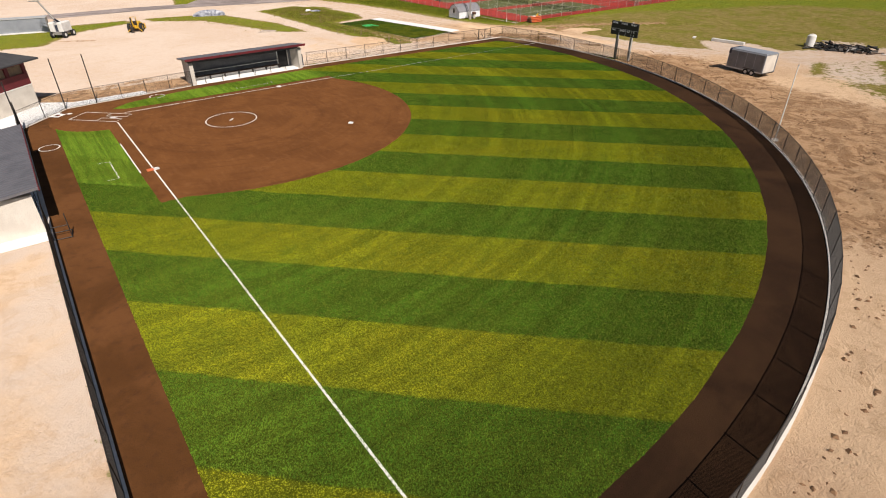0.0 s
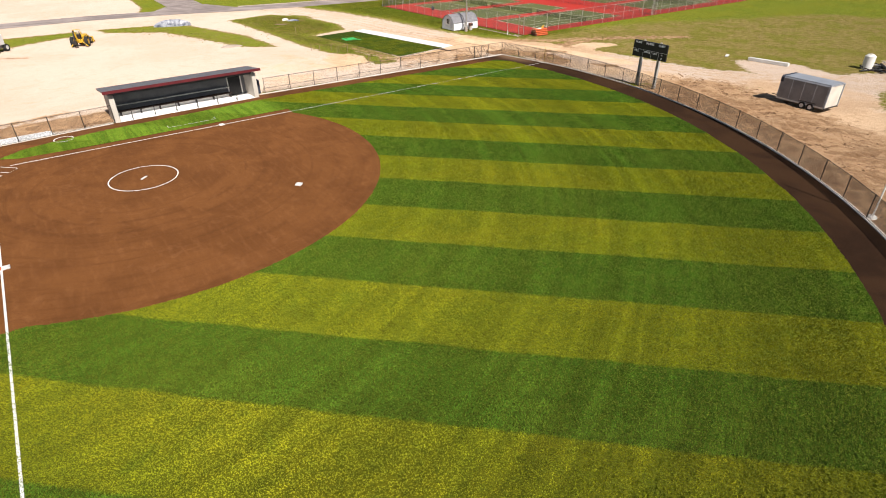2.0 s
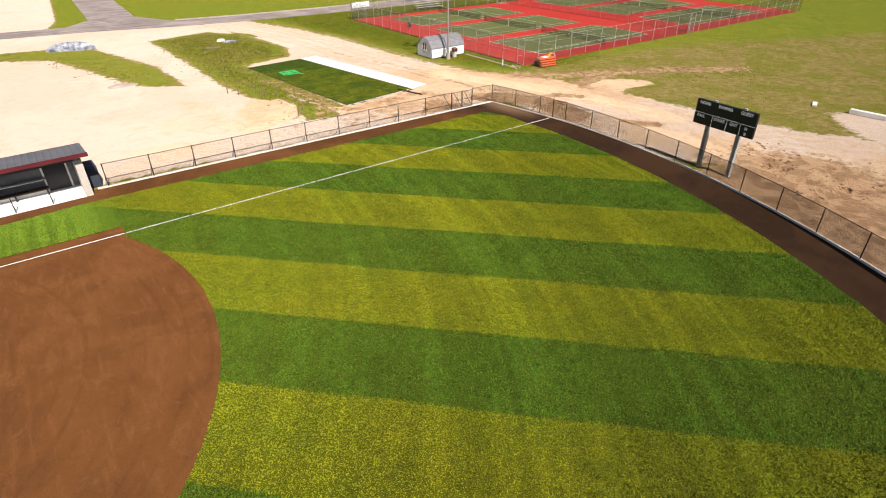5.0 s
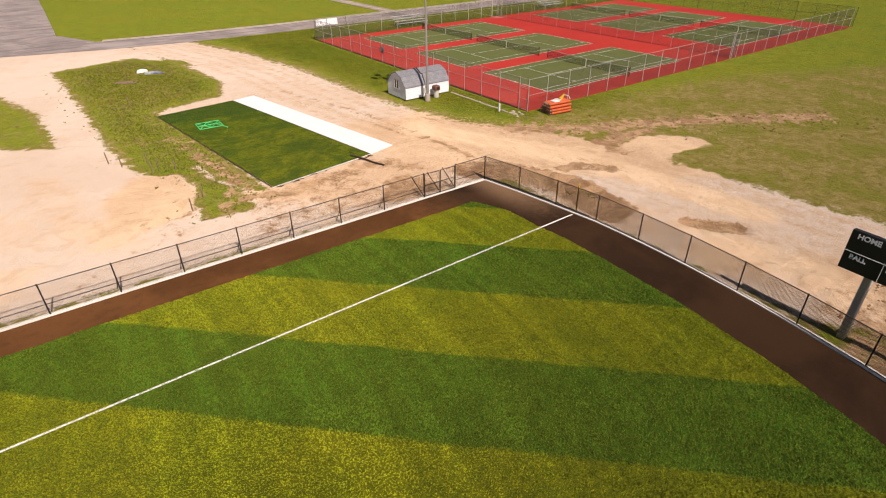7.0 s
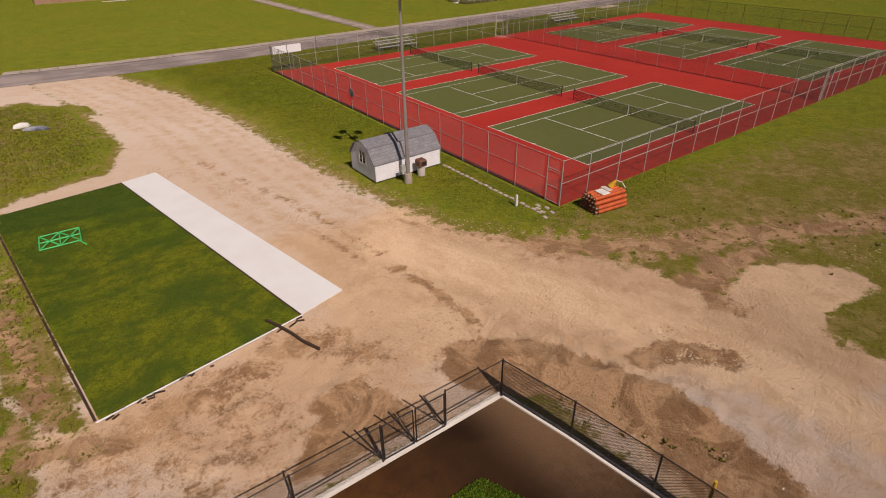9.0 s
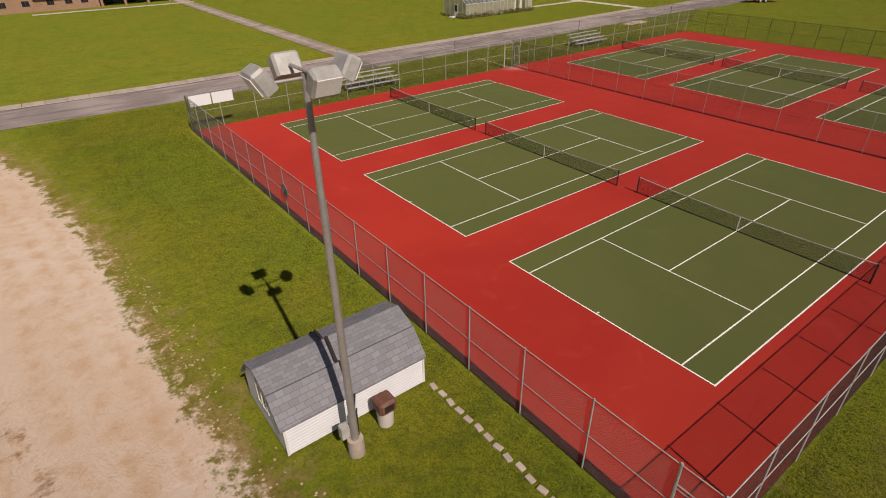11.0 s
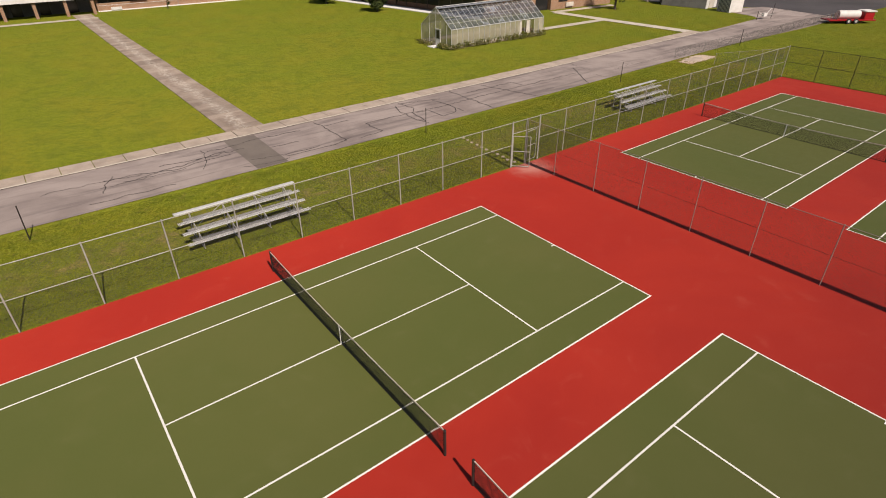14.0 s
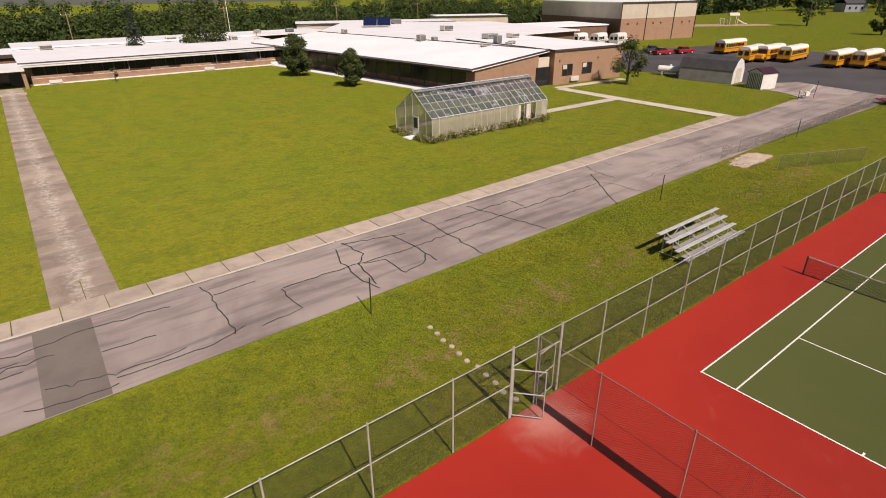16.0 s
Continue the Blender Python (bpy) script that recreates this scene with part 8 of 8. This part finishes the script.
# ---- the bus lot ----
def bus(name, label, body, length, group):
    b = thing(name, label, "bus", group=group)
    w = 1.22
    prof = [(-w, 0.55), (w, 0.55), (w, 2.35), (0.95, 2.85), (0.5, 3.0), (-0.5, 3.0), (-0.95, 2.85), (-w, 2.35)]
    part("body", Mesh().extrude_x([(y, min(z, 2.6)) for y, z in prof if z < 2.86] , 0, length), M[body], b)
    part("roof", Mesh().extrude_x([(w - 0.02, 2.42), (0.95, 2.88), (0.5, 3.02), (-0.5, 3.02), (-0.95, 2.88), (-w + 0.02, 2.42)], -0.02, length), M["white"], b, "white roof")
    n = int((length - 1.6) / 0.95)
    for s in (-1, 1):
        for i in range(n):
            part("window", Mesh().box(0.5 + i * 0.95, s * (w + 0.01) - 0.015, 1.55, 1.3 + i * 0.95, s * (w + 0.01) + 0.015, 2.2), M["winglass"], b)
        part("rub_rail", Mesh().box(0.1, s * (w + 0.012) - 0.012, 1.2, length, s * (w + 0.012) + 0.012, 1.28), M["black"], b)
        for x in (length * 0.26, length + 0.35):
            wheel("tyre", b, x, s * 1.02, 0.5, 0.5, 0.3, M["black"])
    h = part("hood", Mesh().box(length, -1.0, 0.6, length + 1.3, 1.0, 1.55, 0.15), M[body], b)
    part("bumper", Mesh().box(length + 1.3, -1.1, 0.45, length + 1.42, 1.1, 0.75), M["black"], b)
    for s in (-0.75, 0.75):
        part("headlight", Mesh().tube((length + 1.3, s, 1.0), (length + 1.33, s, 1.0), 0.13, None, 10), M["white"], h)
    part("windscreen", Mesh().box(length, -1.05, 1.6, length + 0.05, 1.05, 2.4), M["winglass"], b)
    for y0 in (-0.95, 0.2):
        part("rear_window", Mesh().box(-0.04, y0, 1.5, 0.0, y0 + 0.75, 2.25), M["winglass"], b)
    part("rear_bumper", Mesh().box(-0.12, -1.15, 0.45, 0.0, 1.15, 0.75), M["black"], b)
    for s in (-0.85, 0.85):
        part("tail_light", Mesh().tube((-0.05, s, 2.55), (0.0, s, 2.55), 0.1, None, 8), M["redpaint"], b)
    return b


first = bus("school_bus", "yellow school bus with white roof parked in the lot", "busyellow", 9.2, "school buses")
spots = ((226.0, 115.6, -2), (214.9, 105.0, 8), (228.6, 104.2, 183), (221.2, 100.1, 3), (218.8, 91.2, 0), (222.0, 87.8, 0), (223.8, 83.9, 0), (225.4, 79.8, 0))
first.matrix_basis = pose(spots[0][0], spots[0][1], 0, 0, 0, spots[0][2])
for x, y, rz in spots[1:]:
    copy_thing(first, pose(x, y, 0, 0, 0, rz))
mini = bus("shuttle_bus", "white shuttle bus with dark windows by the gymnasium", "white", 5.0, "shuttle buses")
mini.matrix_basis = pose(217.3, 149.4, 0, 0, 0, 10)
for x, y in ((221.2, 146.2), (225.1, 143.0)):
    copy_thing(mini, pose(x, y, 0, 0, 0, 10))


def car(label, x, y, rz, paint):
    c = thing("car", label, "car", x, y, 0, rz, group="parked cars")
    part("body", Mesh().extrude_x([(-0.9, 0.35), (0.9, 0.35), (0.9, 0.8), (0.8, 0.95), (-0.8, 0.95), (-0.9, 0.8)], -2.3, 2.3), M[paint], c)
    cab = Mesh().faces([(-1.6, -0.8, 0.95), (0.9, -0.8, 0.95), (0.9, 0.8, 0.95), (-1.6, 0.8, 0.95), (-1.1, -0.62, 1.5), (0.2, -0.62, 1.5), (0.2, 0.62, 1.5), (-1.1, 0.62, 1.5)], [(4, 5, 6, 7), (0, 1, 5, 4), (1, 2, 6, 5), (2, 3, 7, 6), (3, 0, 4, 7)])
    cb_ = part("cabin_glass", cab, M["winglass"], c)
    part("roof", Mesh().box(-1.1, -0.63, 1.49, 0.2, 0.63, 1.54, 0.02), M[paint], cb_)
    for px in (-1.4, 1.45):
        for py in (-0.85, 0.85):
            wheel("tyre", c, px, py, 0.33, 0.33, 0.2, M["alu"])
    for py in (-0.6, 0.6):
        part("headlight", Mesh().box(2.28, py - 0.15, 0.62, 2.32, py + 0.15, 0.78), M["white"], c)
    return c


car("red car parked beside the brick school", 216.5, 123.6, -15, "redpaint")
car("red car parked near the buses", 222.5, 121.8, -15, "redpaint")
car("dark car parked behind the red ones", 219.0, 127.5, -15, "screen")

pt = thing("propane_tank", "long white propane tank on two saddles", "tank", 189.3, 105.0, 0, -70)
part("shell", Mesh().tube((-1.9, 0, 1.0), (1.9, 0, 1.0), 0.55, None, 20), M["white"], pt)
for s in (-1, 1):
    part("end_cap", Mesh().tube((s * 1.9, 0, 1.0), (s * 2.2, 0, 1.0), 0.55, 0.25, 20), M["white"], pt)
    part("saddle", Mesh().box(s * 1.2 - 0.12, -0.5, 0, s * 1.2 + 0.12, 0.5, 0.65), M["concrete"], pt)
part("valve_dome", Mesh().tube((0, 0, 1.5), (0, 0, 1.75), 0.18, None, 10), M["white"], pt)
barn = thing("storage_barn", "grey gambrel storage barn with a white end wall", "shed", 186.9, 101.9, 0, -85)
bg = [(0, 0), (4.2, 0), (4.2, 2.0), (3.3, 3.3), (2.1, 3.8), (0.9, 3.3), (0, 2.0)]
part("body", Mesh().extrude_x(bg, 0, 8.4), M["grey"], barn)
part("roof", Mesh().extrude_x([(4.26, 1.95), (3.36, 3.32), (2.1, 3.86), (0.84, 3.32), (-0.06, 1.95), (0.0, 1.95), (0.9, 3.25), (2.1, 3.76), (3.3, 3.25), (4.2, 1.95)], -0.2, 8.5), M["darkroof"], barn)
part("end_wall", Mesh().extrude_x(bg, 8.41, 8.48), M["white"], barn, "white painted end wall")
part("end_door", Mesh().box(8.48, 1.1, 0, 8.52, 3.1, 2.2), M["offwhite"], barn)
sh2 = thing("small_shed", "small striped metal shed with dark maroon roof", "shed", 186.2, 88.4, 0, -15)
part("shell", Mesh().extrude_x([(0, 0), (2.6, 0), (2.6, 2.2), (1.3, 2.8), (0, 2.2)], 0, 3.0), M["white"], sh2)
for i in range(9):
    part("stripe", Mesh().box(-0.02, 0.06 + i * 0.28, 0.05, 0.0, 0.19 + i * 0.28, 2.15), M["darkgrey"], sh2)
part("roof", Mesh().extrude_x([(-0.1, 2.17), (1.3, 2.82), (2.7, 2.17), (2.7, 2.25), (1.3, 2.92), (-0.1, 2.25)], -0.1, 3.1), M["plum"], sh2)
bar = thing("pipe_gate", "white and dark pipe barrier gate beside the lot entrance", "gate", 183.6, 81.3, 0, -12)
for a, b, mt in (((-1.6, 0, 0), (-1.6, 0, 1.3), "black"), ((1.7, 0, 0), (1.9, 0, 2.2), "black"), ((-1.6, 0, 1.2), (0.2, 0.1, 0.4), "white"), ((0.1, 0, 0.5), (1.6, 0.2, 1.5), "white"), ((-1.6, 0, 0.6), (1.8, 0, 0.55), "galv")):
    part("pipe", Mesh().tube(a, b, 0.04, None, 8), M[mt], bar)
part("counterweight", Mesh().box(-0.4, -0.2, 0.4, 0.4, 0.2, 0.9), M["white"], bar)
fl_ = thing("fuel_trailer", "red trailer carrying a white tank and boards", "trailer", 189.5, 71.5, 0, -38)
part("deck", Mesh().box(-3.5, -1.1, 0.4, 3.5, 1.1, 0.55), M["redpaint"], fl_)
part("tank", Mesh().tube((-1.8, 0, 1.15), (1.4, 0, 1.15), 0.6, None, 18), M["white"], fl_)
part("box", Mesh().box(1.8, -0.9, 0.55, 3.2, 0.9, 1.6, 0.05), M["redpaint"], fl_)
part("boards", Mesh().box(1.7, -1.0, 1.6, 3.4, 1.0, 1.75), M["white"], fl_)
for x in (-0.6, 0.5):
    for y in (-1.15, 1.15):
        wheel("tyre", fl_, x, y, 0.35, 0.35, 0.22, M["alu"])
for x in (-3.4, -2.9, -2.4):
    part("stake", Mesh().tube((x, -1.05, 0.5), (x, -1.05, 1.5), 0.04, None, 6), M["wood"], fl_)
hs = thing("farm_house", "grey house with pale gables beyond the meadow", "house", 492, 178, 0, -28)
part("wall", Mesh().box(-7, -4, -0.5, 7, 4, 4.5), M["trailer"], hs)
part("roof", Mesh().extrude_x([(-4.6, 4.4), (0, 7.5), (4.6, 4.4), (4.6, 4.6), (0, 7.8), (-4.6, 4.6)], -7.4, 7.4), M["darkroof"], hs)
for x in (-4, 0, 4):
    part("window", Mesh().box(x - 0.6, -4.06, 1.3, x + 0.6, -4.0, 2.7), M["winglass"], hs)

# ---- distance: woods, poles and wires ----
rng = random.Random(77)


def woods(name, label, spots, leaf, per, size):
    """A stand of far trees as one mass of leaf lumps with trunks hidden in it."""
    m = Mesh()
    for x, y, z, h, r in spots:
        for k in range(9):
            f = rng.random()
            a = rng.uniform(0, 6.28)
            q = r * math.sin(math.pi * (0.15 + 0.8 * f)) * rng.uniform(0.3, 0.9)
            leaves(m, rng, x + q * math.cos(a), y + q * math.sin(a), z + h * (0.2 + 0.72 * f), r * rng.uniform(0.35, 0.55), per, size * rng.uniform(0.8, 1.2), 0.8)
    solid(name, m, M[leaf], label, "woods", kind="stuff")


def land(y):
    return -14.0 * min(max((y - 205) / 140, 0), 1) ** 1.5 - 0.03 * max(y - 345, 0)


near = []
for i in range(270):
    x = rng.uniform(-60, 330)
    y = 218 + rng.uniform(0, 60) + max(0, x - 150) * 0.25
    near.append((x, y, land(y) - 0.5, rng.uniform(10, 15) + min(8, -land(y)) * 0.5, rng.uniform(3.5, 5.5)))
woods("near_woods", "dark green woods rising behind the school roofs", near, "leaf2", 58, 0.38)
far = []
for i in range(900):
    x = rng.uniform(-300, 700)
    y = 285 + 620 * rng.random() ** 1.6 + max(0, x - 200) * 0.12
    far.append((x, y, land(y) - 1, rng.uniform(9, 15) + 0.014 * (y - 330), rng.uniform(6, 10)))
woods("far_woods", "hazy wooded hills along the horizon", far, "leaf2", 24, 1.5)
edge_wood = []
for i in range(190):
    t = rng.uniform(-0.25, 1.3)
    away = rng.uniform(0, 60)
    x, y = 386 + 170 * t + away * 0.9, 262 - 88 * t + away * 0.45
    edge_wood.append((x, y, -0.5 + land(y), rng.uniform(14, 20) - land(y) * 0.4, rng.uniform(5.5, 8.5)))
woods("meadow_woods", "dark wood edge beyond the school meadow", edge_wood, "leaf2", 34, 0.8)
for i, (x, y, h) in enumerate(((343.3, 142.9, 10.5), (313.5, 110.5, 8), (472, 192, 11), (497, 166, 12))):
    tree(x, y, h, h * 0.42, 60 + i, "leaf2", 20, 60, 0.45, 0.2, "leafy tree at the edge of the meadow")
solid("play_area", Mesh().prism([(306, 172), (322, 161), (338, 152), (344, 158), (328, 172), (312, 181)], -0.2, 0.02), M["gravel"], "pale wood-chip surface under the play set", "play area", kind="structure")
play = thing("play_set", "pale climbing frame with slide and arched bars on wood chips", "play set", 331, 165, 0.02, -48)
for x in (-1.4, 1.4):
    for y in (-1.2, 1.2):
        part("post", Mesh().tube((x, y, 0), (x, y, 3.6), 0.11, None, 8), M["offwhite"], play)
part("deck", Mesh().box(-1.5, -1.3, 1.6, 1.5, 1.3, 1.75), M["wood"], play)
part("canopy", Mesh().extrude_x([(-1.7, 3.3), (0, 4.2), (1.7, 3.3), (1.7, 3.4), (0, 4.35), (-1.7, 3.4)], -1.8, 1.8), M["offwhite"], play)
part("slide", Mesh().path([(1.5, 0, 1.75), (2.6, 0, 1.3), (4.2, 0, 0.45), (5.2, 0, 0.3)], 0.28, 6), M["offwhite"], play)
for k in range(3):
    part("arch", Mesh().path([(-2.2 - 1.3 * k, 1.3 * math.cos(a * math.pi / 6), 2.3 * math.sin(a * math.pi / 6)) for a in range(7)], 0.08, 6), M["offwhite"], play)
part("rail", Mesh().tube((-1.4, 0, 1.7), (-4.8, 0, 2.3), 0.08, None, 6), M["offwhite"], play)


def pole(x, y, z, h):
    p = thing("utility_pole", "wooden utility pole with crossarm behind the school", "utility pole", x, y, z, group="utility poles")
    part("shaft", Mesh().tube((0, 0, 0), (0.1, 0, h), 0.16, 0.11, 8), M["wood"], p)
    part("crossarm", Mesh().box(-1.1, -0.06, h - 0.7, 1.1, 0.06, h - 0.55), M["wood"], p)
    for a in (-1, 0, 1):
        part("insulator", Mesh().tube((a, 0, h - 0.55), (a, 0, h - 0.38), 0.05, None, 6), M["white"], p)


tops = []
for x, y, h in ((82, 214, 9.5), (114, 212, 9.5), (150, 213, 10), (186, 218, 10), (222, 225, 10)):
    pole(x, y, land(y), h)
    tops.append((x, y, land(y) + h - 0.4))
wires = Mesh()
for (xa, ya, za), (xb, yb, zb) in zip(tops, tops[1:]):
    for o in (-1, 0, 1):
        pts = [(xa + o + (xb - xa) * t / 10, ya + (yb - ya) * t / 10, za + (zb - za) * t / 10 - 0.9 * (1 - (t / 5 - 1) ** 2)) for t in range(11)]
        wires.path(pts, 0.025, 4)
solid("overhead_wires", wires, M["black"], "sagging overhead wires between the utility poles", "wires")
fp2 = thing("flag_pole", "slim white flagpole above the school roof", "pole", 141.5, 184.0)
part("shaft", Mesh().tube((0, 0, 0), (0, 0, 13), 0.08, 0.05, 8), M["white"], fp2)
part("finial", Mesh().tube((0, 0, 13), (0, 0, 13.15), 0.09, 0.03, 8), M["galv"], fp2)
